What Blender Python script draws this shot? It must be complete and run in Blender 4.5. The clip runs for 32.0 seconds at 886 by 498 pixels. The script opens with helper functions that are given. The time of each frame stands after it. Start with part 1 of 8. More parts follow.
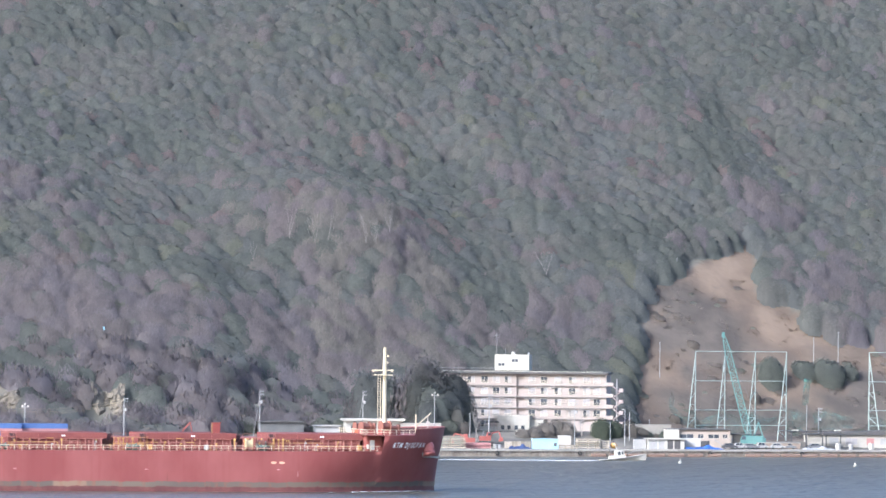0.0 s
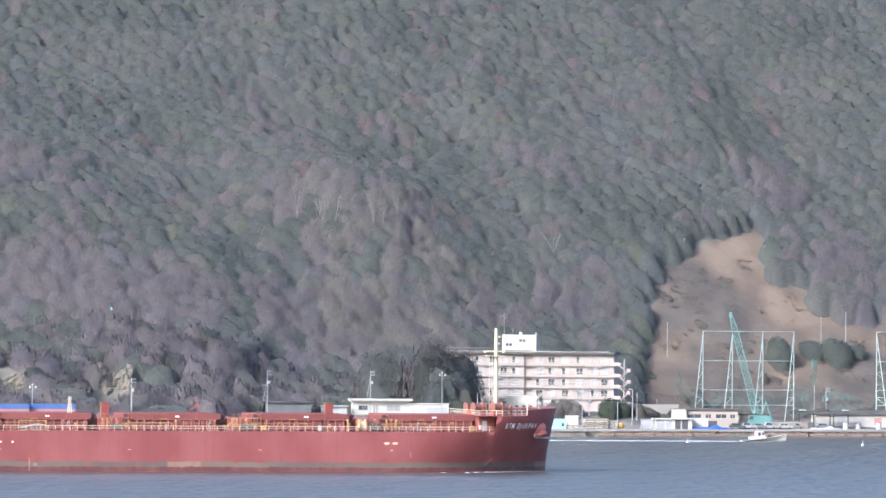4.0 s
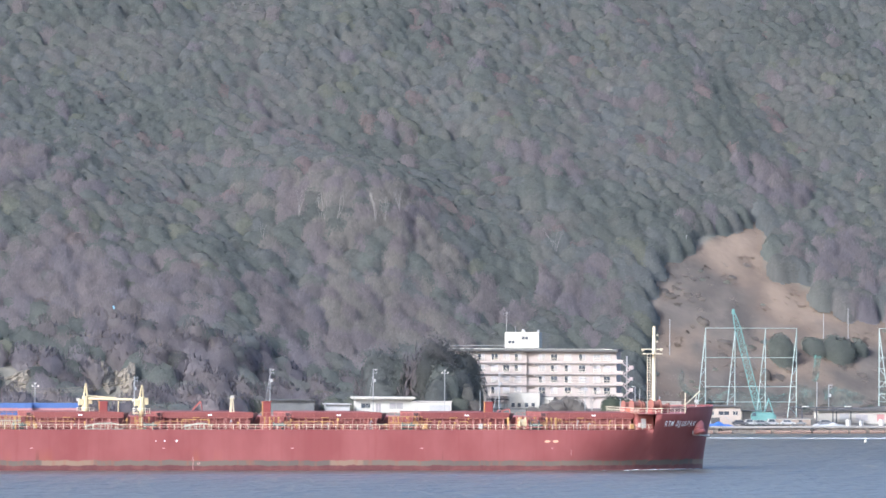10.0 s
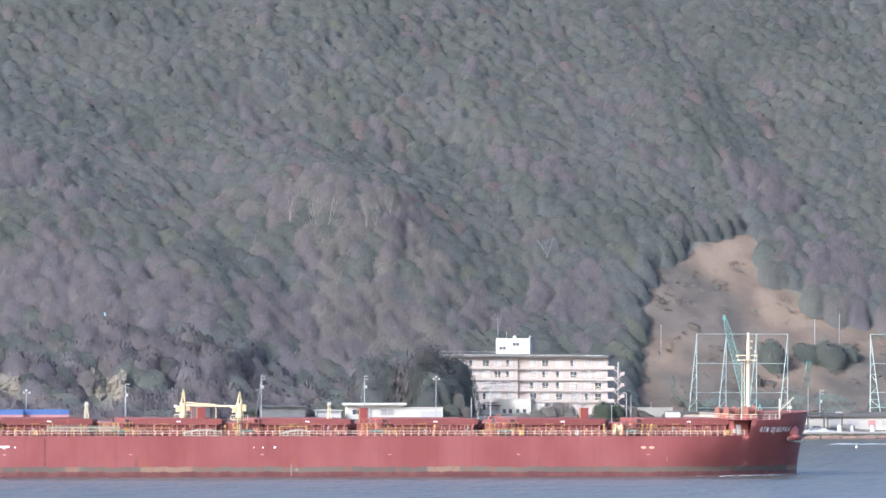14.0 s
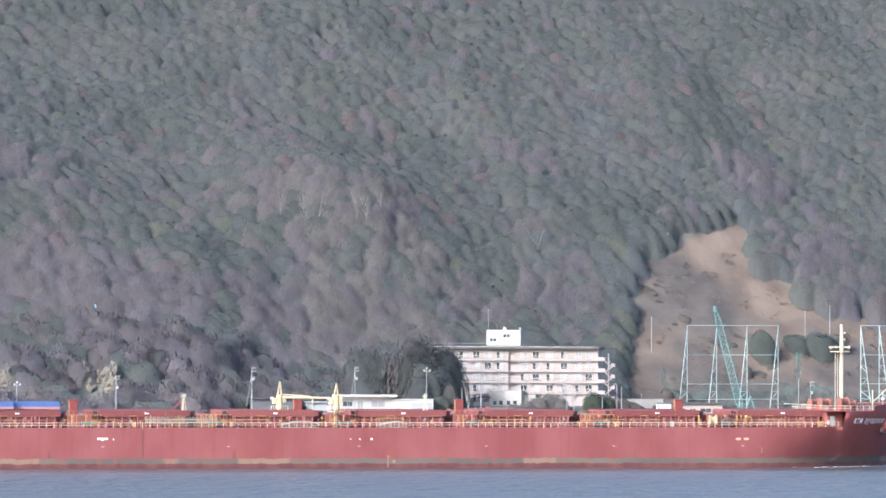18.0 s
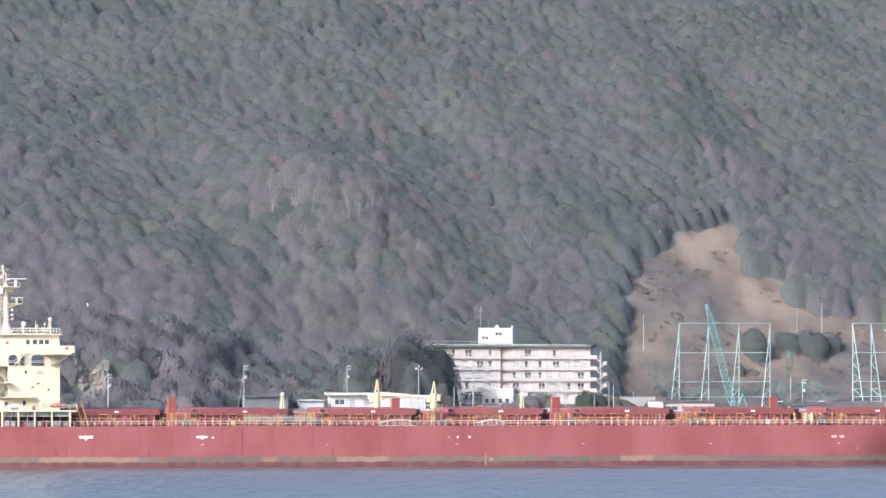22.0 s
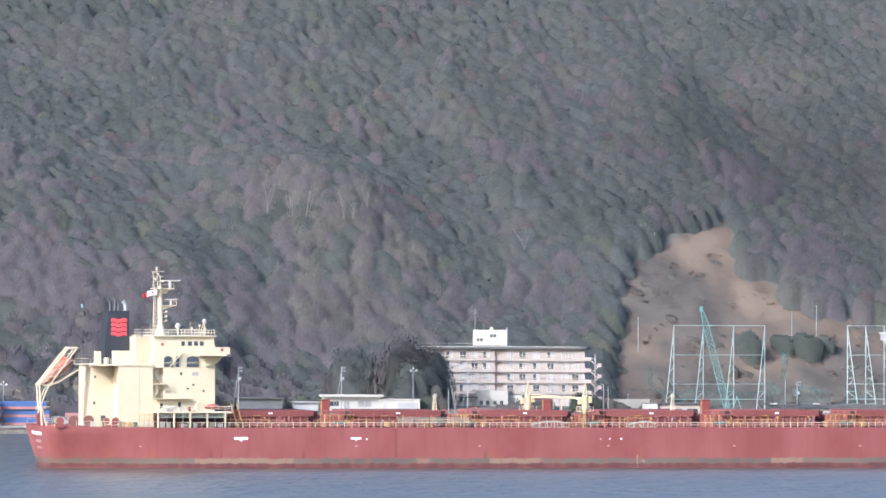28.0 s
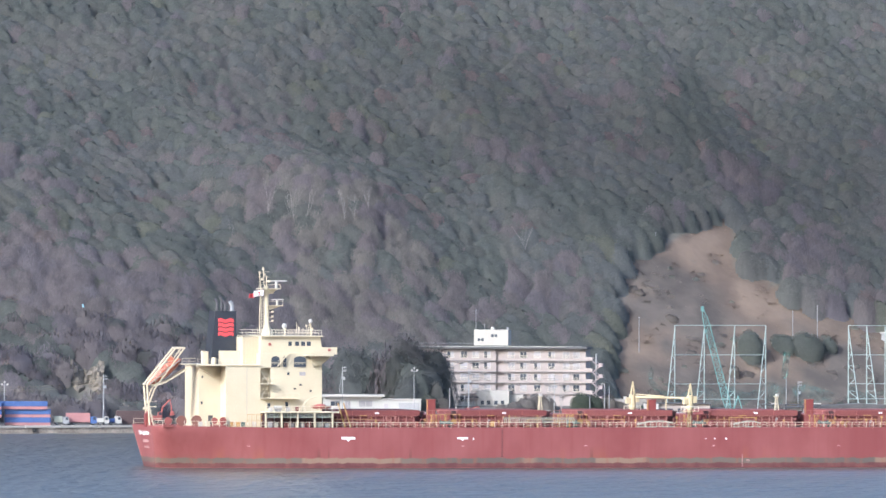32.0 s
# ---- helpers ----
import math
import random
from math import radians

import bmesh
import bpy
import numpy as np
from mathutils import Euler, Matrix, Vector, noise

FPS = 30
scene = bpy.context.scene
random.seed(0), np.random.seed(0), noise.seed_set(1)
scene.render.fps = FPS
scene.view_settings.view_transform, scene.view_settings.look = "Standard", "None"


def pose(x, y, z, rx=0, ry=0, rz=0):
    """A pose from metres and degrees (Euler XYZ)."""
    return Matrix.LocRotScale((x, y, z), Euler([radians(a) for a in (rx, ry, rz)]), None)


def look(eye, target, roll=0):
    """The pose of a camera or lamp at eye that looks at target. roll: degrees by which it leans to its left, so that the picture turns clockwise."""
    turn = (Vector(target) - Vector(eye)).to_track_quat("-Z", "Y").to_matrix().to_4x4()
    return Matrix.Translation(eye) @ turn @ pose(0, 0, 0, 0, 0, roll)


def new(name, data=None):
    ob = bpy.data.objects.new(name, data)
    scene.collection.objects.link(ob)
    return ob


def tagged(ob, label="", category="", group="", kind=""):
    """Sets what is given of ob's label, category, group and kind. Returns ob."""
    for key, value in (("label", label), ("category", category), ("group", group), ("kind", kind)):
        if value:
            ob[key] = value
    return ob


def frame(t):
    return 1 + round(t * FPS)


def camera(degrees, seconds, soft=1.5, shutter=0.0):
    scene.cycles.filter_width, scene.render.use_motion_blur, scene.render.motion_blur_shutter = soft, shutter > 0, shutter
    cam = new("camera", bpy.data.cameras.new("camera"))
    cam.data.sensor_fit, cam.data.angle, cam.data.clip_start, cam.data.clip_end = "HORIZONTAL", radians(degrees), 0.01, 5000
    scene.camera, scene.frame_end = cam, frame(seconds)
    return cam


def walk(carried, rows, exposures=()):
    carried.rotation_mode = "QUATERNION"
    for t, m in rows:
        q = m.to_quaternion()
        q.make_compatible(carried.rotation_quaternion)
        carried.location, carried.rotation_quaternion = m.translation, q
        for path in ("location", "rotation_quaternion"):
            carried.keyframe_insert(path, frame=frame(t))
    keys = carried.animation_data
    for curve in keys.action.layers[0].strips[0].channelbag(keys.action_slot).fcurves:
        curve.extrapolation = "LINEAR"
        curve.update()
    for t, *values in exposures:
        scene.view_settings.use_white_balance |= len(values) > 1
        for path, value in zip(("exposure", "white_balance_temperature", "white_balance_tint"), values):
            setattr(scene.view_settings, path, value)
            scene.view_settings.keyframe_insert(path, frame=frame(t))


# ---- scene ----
# ---- camera and its walk: one long lens on a high viewpoint across the strait ----
EYE = (0.0, 0.0, 36.5)
cam = camera(6.5, 32.0, soft=1.6)

# seconds, tilt, lean, turn
TURNS = [
    (0, 0.507, -0.504, -0.092), (0.5, 0.486, -0.480, -0.065), (1, 0.471, -0.457, -0.036), (1.5, 0.454, -0.446, -0.041),
    (2, 0.420, -0.446, -0.053), (2.5, 0.401, -0.452, -0.049), (3, 0.396, -0.457, -0.042), (3.5, 0.369, -0.457, -0.043),
    (5.5, 0.355, -0.404, -0.003), (6, 0.356, -0.411, -0.004), (6.5, 0.362, -0.420, 0.016), (7, 0.367, -0.431, 0.009),
    (7.5, 0.362, -0.434, 0.023), (8, 0.328, -0.413, 0.034), (8.5, 0.342, -0.378, 0.022), (9, 0.324, -0.341, 0.002),
    (9.5, 0.334, -0.304, -0.011), (10, 0.344, -0.264, -0.020), (10.5, 0.329, -0.224, -0.018), (11, 0.373, -0.192, -0.053),
    (11.5, 0.401, -0.181, -0.053), (12, 0.382, -0.189, -0.064), (12.5, 0.392, -0.201, -0.059), (13, 0.387, -0.211, -0.066),
    (13.5, 0.370, -0.212, -0.068), (14, 0.390, -0.200, -0.085), (14.5, 0.360, -0.190, -0.089), (16.5, 0.325, -0.192, -0.133),
    (17, 0.334, -0.177, -0.139), (17.5, 0.353, -0.167, -0.145), (18, 0.329, -0.159, -0.155), (18.5, 0.331, -0.148, -0.161),
    (19, 0.314, -0.138, -0.154), (19.5, 0.307, -0.127, -0.171), (20, 0.310, -0.113, -0.174), (20.5, 0.288, -0.099, -0.193),
    (21, 0.285, -0.091, -0.195), (21.5, 0.301, -0.093, -0.209), (22, 0.315, -0.098, -0.214), (22.5, 0.297, -0.108, -0.213),
    (23, 0.284, -0.125, -0.220), (23.5, 0.277, -0.144, -0.214), (24, 0.285, -0.169, -0.222), (24.5, 0.325, -0.188, -0.233),
    (25, 0.330, -0.188, -0.235), (25.5, 0.312, -0.175, -0.243), (27.5, 0.337, -0.196, -0.261), (28, 0.329, -0.186, -0.253),
    (28.5, 0.311, -0.156, -0.249), (29, 0.309, -0.114, -0.256), (29.5, 0.321, -0.085, -0.256), (30, 0.303, -0.084, -0.249),
    (30.5, 0.292, -0.112, -0.249), (31, 0.294, -0.152, -0.249), (31.5, 0.315, -0.174, -0.242), (32, 0.328, -0.171, -0.246)]
# seconds, stops, white balance: the camera stops down a little as the cream house fills the view
LEVELS = [(0, 1.75, 5330, 10), (20, 1.75, 5330, 10), (25, 1.69, 5330, 10), (32, 1.52, 5300, 10)]
walk(cam, [(t, pose(*EYE, 90 + tilt, lean, turn)) for t, tilt, lean, turn in TURNS], LEVELS)

# ---- sky, sun and exposure ----
SUN_EL, SUN_LEFT = 30.0, 47.0      # the sun stands behind the viewpoint, to its left
world = bpy.data.worlds.new("sky")
scene.world = world
world.use_nodes = True
wn = world.node_tree.nodes
sky = wn.new("ShaderNodeTexSky")
sky.sky_type, sky.sun_disc = "NISHITA", False
sky.sun_elevation, sky.sun_rotation = radians(SUN_EL), radians(180 + SUN_LEFT)
sky.air_density, sky.dust_density, sky.ozone_density = 1.0, 4.5, 1.0
world.node_tree.links.new(sky.outputs[0], wn["Background"].inputs[0])
wn["Background"].inputs[1].default_value = 0.15
sun = new("sun", bpy.data.lights.new("sun", "SUN"))
sun.data.energy, sun.data.angle, sun.data.color = 1.75, radians(2.5), (1.0, 0.96, 0.90)
sun_dir = Vector((-math.sin(radians(SUN_LEFT)) * math.cos(radians(SUN_EL)), -math.cos(radians(SUN_LEFT)) * math.cos(radians(SUN_EL)), math.sin(radians(SUN_EL))))
sun.matrix_world = look(sun_dir * 100, (0, 0, 0))


# ---- materials ----
def material(name, c1, c2, rough=0.7, metal=0.0, coarse=0.35, fine=5.0, bump=0.15, spread=1.0, island=0.0, piece=0.0, stretch=(1, 1, 1), spec=0.5):
    """A painted or natural surface: two colours mixed by noise at two scales, with relief."""
    m = bpy.data.materials.new(name)
    m.use_nodes = True
    nt = m.node_tree
    n, l = nt.nodes, nt.links
    b = n["Principled BSDF"]
    co = n.new("ShaderNodeTexCoord")
    mp = n.new("ShaderNodeMapping")
    mp.inputs["Scale"].default_value = stretch
    l.new(co.outputs["Object"], mp.inputs[0])
    a, f = n.new("ShaderNodeTexNoise"), n.new("ShaderNodeTexNoise")
    a.inputs["Scale"].default_value, a.inputs["Detail"].default_value = coarse, 5
    f.inputs["Scale"].default_value, f.inputs["Detail"].default_value = fine, 3
    l.new(mp.outputs[0], a.inputs[0]), l.new(co.outputs["Object"], f.inputs[0])
    mix = n.new("ShaderNodeMath")
    mix.operation = "MULTIPLY_ADD"
    mix.inputs[1].default_value = 0.45
    l.new(f.outputs[0], mix.inputs[0])
    half = n.new("ShaderNodeMath")
    half.operation, half.inputs[1].default_value = "MULTIPLY", 0.55
    l.new(a.outputs[0], half.inputs[0]), l.new(half.outputs[0], mix.inputs[2])
    last = mix
    for amount, node, socket in ((island, "ShaderNodeNewGeometry", "Random Per Island"), (piece, "ShaderNodeObjectInfo", "Random")):
        if amount:
            src, add = n.new(node), n.new("ShaderNodeMath")
            add.operation, add.inputs[1].default_value = "MULTIPLY_ADD", amount
            l.new(src.outputs[socket], add.inputs[0]), l.new(last.outputs[0], add.inputs[2])
            sub = n.new("ShaderNodeMath")
            sub.operation, sub.inputs[1].default_value = "SUBTRACT", amount / 2
            l.new(add.outputs[0], sub.inputs[0])
            last = sub
    rng = n.new("ShaderNodeMapRange")
    rng.inputs["From Min"].default_value, rng.inputs["From Max"].default_value = 0.5 - 0.2 * spread, 0.5 + 0.2 * spread
    l.new(last.outputs[0], rng.inputs[0])
    col = n.new("ShaderNodeMix")
    col.data_type = "RGBA"
    col.inputs[6].default_value, col.inputs[7].default_value = (*c1, 1), (*c2, 1)
    l.new(rng.outputs[0], col.inputs[0]), l.new(col.outputs[2], b.inputs["Base Color"])
    b.inputs["Roughness"].default_value, b.inputs["Metallic"].default_value = rough, metal
    b.inputs["Specular IOR Level"].default_value = spec
    if bump:
        bp = n.new("ShaderNodeBump")
        bp.inputs["Strength"].default_value, bp.inputs["Distance"].default_value = bump, 0.05
        l.new(f.outputs[0], bp.inputs["Height"]), l.new(bp.outputs[0], b.inputs["Normal"])
    return m


def tinted(name, spread, rough=0.75):
    """Foliage and twigs: the tree's tint, greyed for haze, varied leaf clump by leaf clump."""
    m = bpy.data.materials.new(name)
    m.use_nodes = True
    n, l = m.node_tree.nodes, m.node_tree.links
    b = n["Principled BSDF"]
    at, geo, hsv = n.new("ShaderNodeAttribute"), n.new("ShaderNodeNewGeometry"), n.new("ShaderNodeHueSaturation")
    at.attribute_name = "tint"
    r = n.new("ShaderNodeMapRange")
    r.inputs["To Min"].default_value, r.inputs["To Max"].default_value = 1 - spread, 1 + spread
    l.new(geo.outputs["Random Per Island"], r.inputs[0]), l.new(r.outputs[0], hsv.inputs["Value"])
    l.new(at.outputs["Color"], hsv.inputs["Color"]), l.new(hsv.outputs[0], b.inputs["Base Color"])
    b.inputs["Roughness"].default_value, b.inputs["Specular IOR Level"].default_value = rough, 0.2
    thin, both = n.new("ShaderNodeBsdfTranslucent"), n.new("ShaderNodeMixShader")
    both.inputs[0].default_value = 0.5
    l.new(hsv.outputs[0], thin.inputs[0]), l.new(b.outputs[0], both.inputs[1]), l.new(thin.outputs[0], both.inputs[2])
    l.new(both.outputs[0], n["Material Output"].inputs[0])
    return m


LEAVES = tinted("foliage", 0.06)
BARK = material("bark", (0.16, 0.13, 0.1), (0.26, 0.22, 0.18), 0.9, fine=6)
PALE_BARK = material("pale_bark", (0.19, 0.175, 0.16), (0.26, 0.24, 0.22), 0.85, fine=3)
CONCRETE = material("weathered_concrete", (0.20, 0.18, 0.155), (0.30, 0.275, 0.24), 0.9, coarse=0.25, fine=3, bump=0.3)
QUAY = material("quay_wall_concrete", (0.11, 0.09, 0.07), (0.28, 0.24, 0.20), 0.9, coarse=0.35, fine=2, bump=0.4, stretch=(1, 1, 0.3), spread=0.8)
APRON = material("yard_surface", (0.115, 0.106, 0.097), (0.185, 0.168, 0.146), 0.95, coarse=0.12, fine=2)
# Whites are held well below fresh paint, imitating the low contrast of haze.
LIFTHOUSE = material("off_white_render", (0.29, 0.268, 0.232), (0.355, 0.33, 0.29), 0.85, coarse=0.25, fine=3)
WHITE = material("white_paint", (0.325, 0.305, 0.272), (0.405, 0.385, 0.345), 0.55, coarse=0.3, fine=3)
CREAM = material("cream_ship_paint", (0.405, 0.345, 0.235), (0.465, 0.405, 0.285), 0.45, coarse=0.3, fine=4, bump=0.05)
GOLDEN = material("yellowed_cream_paint", (0.345, 0.28, 0.155), (0.42, 0.35, 0.21), 0.5, fine=4)
STAIRPINK = material("weathered_pink_parapet", (0.225, 0.18, 0.17), (0.29, 0.235, 0.225), 0.85, fine=3)
PINKISH = material("pinkish_render", (0.262, 0.220, 0.198), (0.322, 0.275, 0.250), 0.85, coarse=0.2, fine=3)
DARK = material("dark_steel", (0.03, 0.03, 0.035), (0.07, 0.065, 0.065), 0.6, fine=5)
BLACK = material("funnel_black", (0.012, 0.014, 0.02), (0.025, 0.027, 0.034), 0.45, fine=4)
GREY = material("grey_paint", (0.2, 0.2, 0.2), (0.32, 0.31, 0.3), 0.7, fine=4)
ROOFING = material("dark_roofing", (0.04, 0.038, 0.038), (0.085, 0.08, 0.078), 0.8, fine=3)
GALV = material("galvanised_steel", (0.20, 0.20, 0.20), (0.29, 0.29, 0.29), 0.65, 0.15, fine=5)
TEAL = material("teal_crane_paint", (0.07, 0.16, 0.15), (0.105, 0.205, 0.19), 0.5, fine=4, piece=0.2)
NETSTEEL = material("pale_green_steel", (0.235, 0.285, 0.26), (0.31, 0.36, 0.33), 0.6, fine=4)
ORANGE = material("orange_lifeboat_paint", (0.36, 0.10, 0.055), (0.42, 0.14, 0.08), 0.45, fine=4)
SALMON = material("primer_red_drum", (0.125, 0.048, 0.034), (0.175, 0.068, 0.048), 0.6, fine=4, piece=0.4)
STAYPALE = material("worn_stay_red", (0.215, 0.085, 0.07), (0.285, 0.125, 0.10), 0.75, fine=4, piece=0.4)
STAYRED = material("stay_red", (0.175, 0.062, 0.052), (0.24, 0.092, 0.074), 0.65, fine=4, piece=0.3)
DECKRED = material("oxide_red_deck_paint", (0.15, 0.038, 0.032), (0.22, 0.06, 0.05), 0.65, coarse=0.5, fine=4, piece=0.3)
HATCHRED = material("hatch_cover_red", (0.132, 0.042, 0.039), (0.176, 0.062, 0.055), 0.85, coarse=0.3, fine=3, piece=0.2, spec=0.15)
# Also colours the wall that imitates shade under the boat deck.
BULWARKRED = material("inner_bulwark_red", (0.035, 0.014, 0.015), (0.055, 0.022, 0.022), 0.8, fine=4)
COPING = material("pale_coping_concrete", (0.235, 0.218, 0.195), (0.325, 0.305, 0.275), 0.9, coarse=0.25, fine=3, bump=0.3, piece=0.3)
VENTRED = material("ventilator_red", (0.145, 0.028, 0.024), (0.195, 0.042, 0.034), 0.55, fine=4)
YELLOW = material("yellow_paint", (0.27, 0.15, 0.045), (0.38, 0.225, 0.07), 0.7, fine=4, piece=0.4)
GREEN = material("green_machine_paint", (0.045, 0.075, 0.062), (0.07, 0.105, 0.085), 0.6, fine=4)
RAILPAINT = material("pale_rail_paint", (0.46, 0.40, 0.29), (0.58, 0.51, 0.39), 0.55, fine=4, piece=0.3)
SAGE = material("grey_green_aluminium", (0.25, 0.26, 0.20), (0.36, 0.37, 0.30), 0.5, 0.2, fine=4)
LOGORED = material("funnel_mark_red", (0.45, 0.04, 0.045), (0.52, 0.06, 0.06), 0.5, fine=4)
BLUE = material("blue_container_paint", (0.035, 0.065, 0.185), (0.055, 0.10, 0.24), 0.55, fine=3, piece=0.4)
BRICKRED = material("faded_red_steel", (0.26, 0.12, 0.115), (0.35, 0.175, 0.165), 0.65, fine=3, piece=0.3)
LIGHTBLUE = material("light_blue_sheet", (0.22, 0.37, 0.43), (0.30, 0.45, 0.52), 0.6, fine=3)
TARP = material("blue_tarpaulin", (0.018, 0.055, 0.20), (0.03, 0.09, 0.27), 0.5, fine=2, bump=0.6)
TIMBER = material("weathered_timber", (0.2, 0.17, 0.13), (0.36, 0.31, 0.25), 0.9, coarse=0.8, fine=6, piece=0.6)
EXRED = material("excavator_orange_red", (0.23, 0.06, 0.05), (0.29, 0.09, 0.07), 0.5, fine=4)
RUBBER = material("black_rubber", (0.02, 0.02, 0.02), (0.04, 0.04, 0.04), 0.9, fine=6)
ROCK = material("cut_rock", (0.08, 0.069, 0.055), (0.145, 0.124, 0.098), 0.95, coarse=0.3, fine=1.6, bump=0.8, spread=0.7)
FOAM = material("white_foam", (0.22, 0.25, 0.28), (0.38, 0.40, 0.42), 0.9, coarse=0.5, fine=2, bump=0.5)


def glass(name, colour, rough=0.15):
    m = material(name, colour, tuple(c * 1.4 for c in colour), rough, fine=1.0, bump=0, piece=0.6)
    m.node_tree.nodes["Principled BSDF"].inputs["Specular IOR Level"].default_value = 0.6
    return m


PANE = glass("window_glass", (0.035, 0.04, 0.05))
CURTAIN = glass("curtained_glass", (0.215, 0.20, 0.20), 0.3)


def net_material():
    m = bpy.data.materials.new("green_net")
    m.use_nodes = True
    n, l = m.node_tree.nodes, m.node_tree.links
    b = n["Principled BSDF"]
    b.inputs["Base Color"].default_value = (0.05, 0.13, 0.11, 1)
    b.inputs["Roughness"].default_value = 0.8
    co, nz, r = n.new("ShaderNodeTexCoord"), n.new("ShaderNodeTexNoise"), n.new("ShaderNodeMapRange")
    nz.inputs["Scale"].default_value = 0.9
    r.inputs["From Min"].default_value, r.inputs["From Max"].default_value = 0.3, 0.7
    r.inputs["To Min"].default_value, r.inputs["To Max"].default_value = 0.05, 0.5
    l.new(co.outputs["Object"], nz.inputs[0]), l.new(nz.outputs[0], r.inputs[0]), l.new(r.outputs[0], b.inputs["Alpha"])
    return m


NET = net_material()


def hull_material():
    """Red topsides greyed for haze, a grey-green boot-top with rusty touch-ups, dark red below; streaks run down the
    plates.
    """
    m = bpy.data.materials.new("hull_paint")
    m.use_nodes = True
    n, l = m.node_tree.nodes, m.node_tree.links
    b = n["Principled BSDF"]
    b.inputs["Roughness"].default_value, b.inputs["Specular IOR Level"].default_value = 0.45, 0.25
    co, sep = n.new("ShaderNodeTexCoord"), n.new("ShaderNodeSeparateXYZ")
    l.new(co.outputs["Object"], sep.inputs[0])

    def noise_of(scale, stretch, detail=4):
        mp, nz = n.new("ShaderNodeMapping"), n.new("ShaderNodeTexNoise")
        mp.inputs["Scale"].default_value = stretch
        nz.inputs["Scale"].default_value, nz.inputs["Detail"].default_value = scale, detail
        l.new(co.outputs["Object"], mp.inputs[0]), l.new(mp.outputs[0], nz.inputs[0])
        return nz.outputs[0]

    def ramp(src, lo, hi):
        r = n.new("ShaderNodeMapRange")
        r.inputs["From Min"].default_value, r.inputs["From Max"].default_value = lo, hi
        l.new(src, r.inputs[0])
        return r.outputs[0]

    def mixed(f, c1, c2):
        x = n.new("ShaderNodeMix")
        x.data_type = "RGBA"
        l.new(f, x.inputs[0])
        for i, c in ((6, c1), (7, c2)):
            if isinstance(c, tuple):
                x.inputs[i].default_value = (*c, 1)
            else:
                l.new(c, x.inputs[i])
        return x.outputs[2]

    def maths(op, a, c):
        x = n.new("ShaderNodeMath")
        x.operation = op
        for i, v in enumerate((a, c)):
            if isinstance(v, float):
                x.inputs[i].default_value = v
            else:
                l.new(v, x.inputs[i])
        return x.outputs[0]

    # Green and blue are raised here to put haze into the red.
    red = mixed(ramp(noise_of(0.12, (1, 1, 0.6)), 0.35, 0.65), (0.168, 0.049, 0.047), (0.209, 0.071, 0.067))
    red = mixed(maths("MULTIPLY", ramp(noise_of(0.9, (1, 1, 0.06)), 0.52, 0.75), 0.35), red, (0.160, 0.037, 0.036))
    streak = maths("MULTIPLY", ramp(noise_of(0.22, (1, 1, 0.03)), 0.6, 0.72), ramp(sep.outputs[2], 5.0, 1.5))
    red = mixed(maths("MULTIPLY", streak, 0.7), red, (0.22, 0.075, 0.04))
    boot = mixed(ramp(noise_of(0.05, (1, 1, 0.1), 2), 0.42, 0.62), (0.092, 0.078, 0.066), (0.122, 0.100, 0.078))
    boot = mixed(ramp(noise_of(0.035, (1, 0.2, 0.02), 1), 0.575, 0.585), boot, (0.185, 0.128, 0.090))      # repainted lengths
    boot = mixed(maths("MULTIPLY", ramp(noise_of(0.8, (1, 1, 0.3)), 0.52, 0.72), 0.5), boot, (0.20, 0.075, 0.045))
    drip = maths("MULTIPLY", ramp(noise_of(0.55, (1, 0.05, 0.01), 1), 0.70, 0.74), ramp(sep.outputs[2], 4.6, 2.6))
    red = mixed(maths("MULTIPLY", drip, 0.45), red, (0.095, 0.040, 0.030))
    low = mixed(ramp(noise_of(0.5, (1, 1, 1)), 0.4, 0.65), (0.09, 0.034, 0.034), (0.13, 0.05, 0.045))
    z = maths("ADD", sep.outputs[2], maths("MULTIPLY", maths("SUBTRACT", noise_of(0.5, (1, 1, 0.2)), 0.5), 0.9))
    c = mixed(ramp(z, 0.95, 1.15), low, mixed(ramp(z, 2.0, 2.2), boot, red))
    l.new(c, b.inputs["Base Color"])
    bp = n.new("ShaderNodeBump")
    bp.inputs["Strength"].default_value, bp.inputs["Distance"].default_value = 0.12, 0.06
    l.new(noise_of(0.35, (1, 1, 0.7)), bp.inputs["Height"]), l.new(bp.outputs[0], b.inputs["Normal"])
    return m


HULL = hull_material()


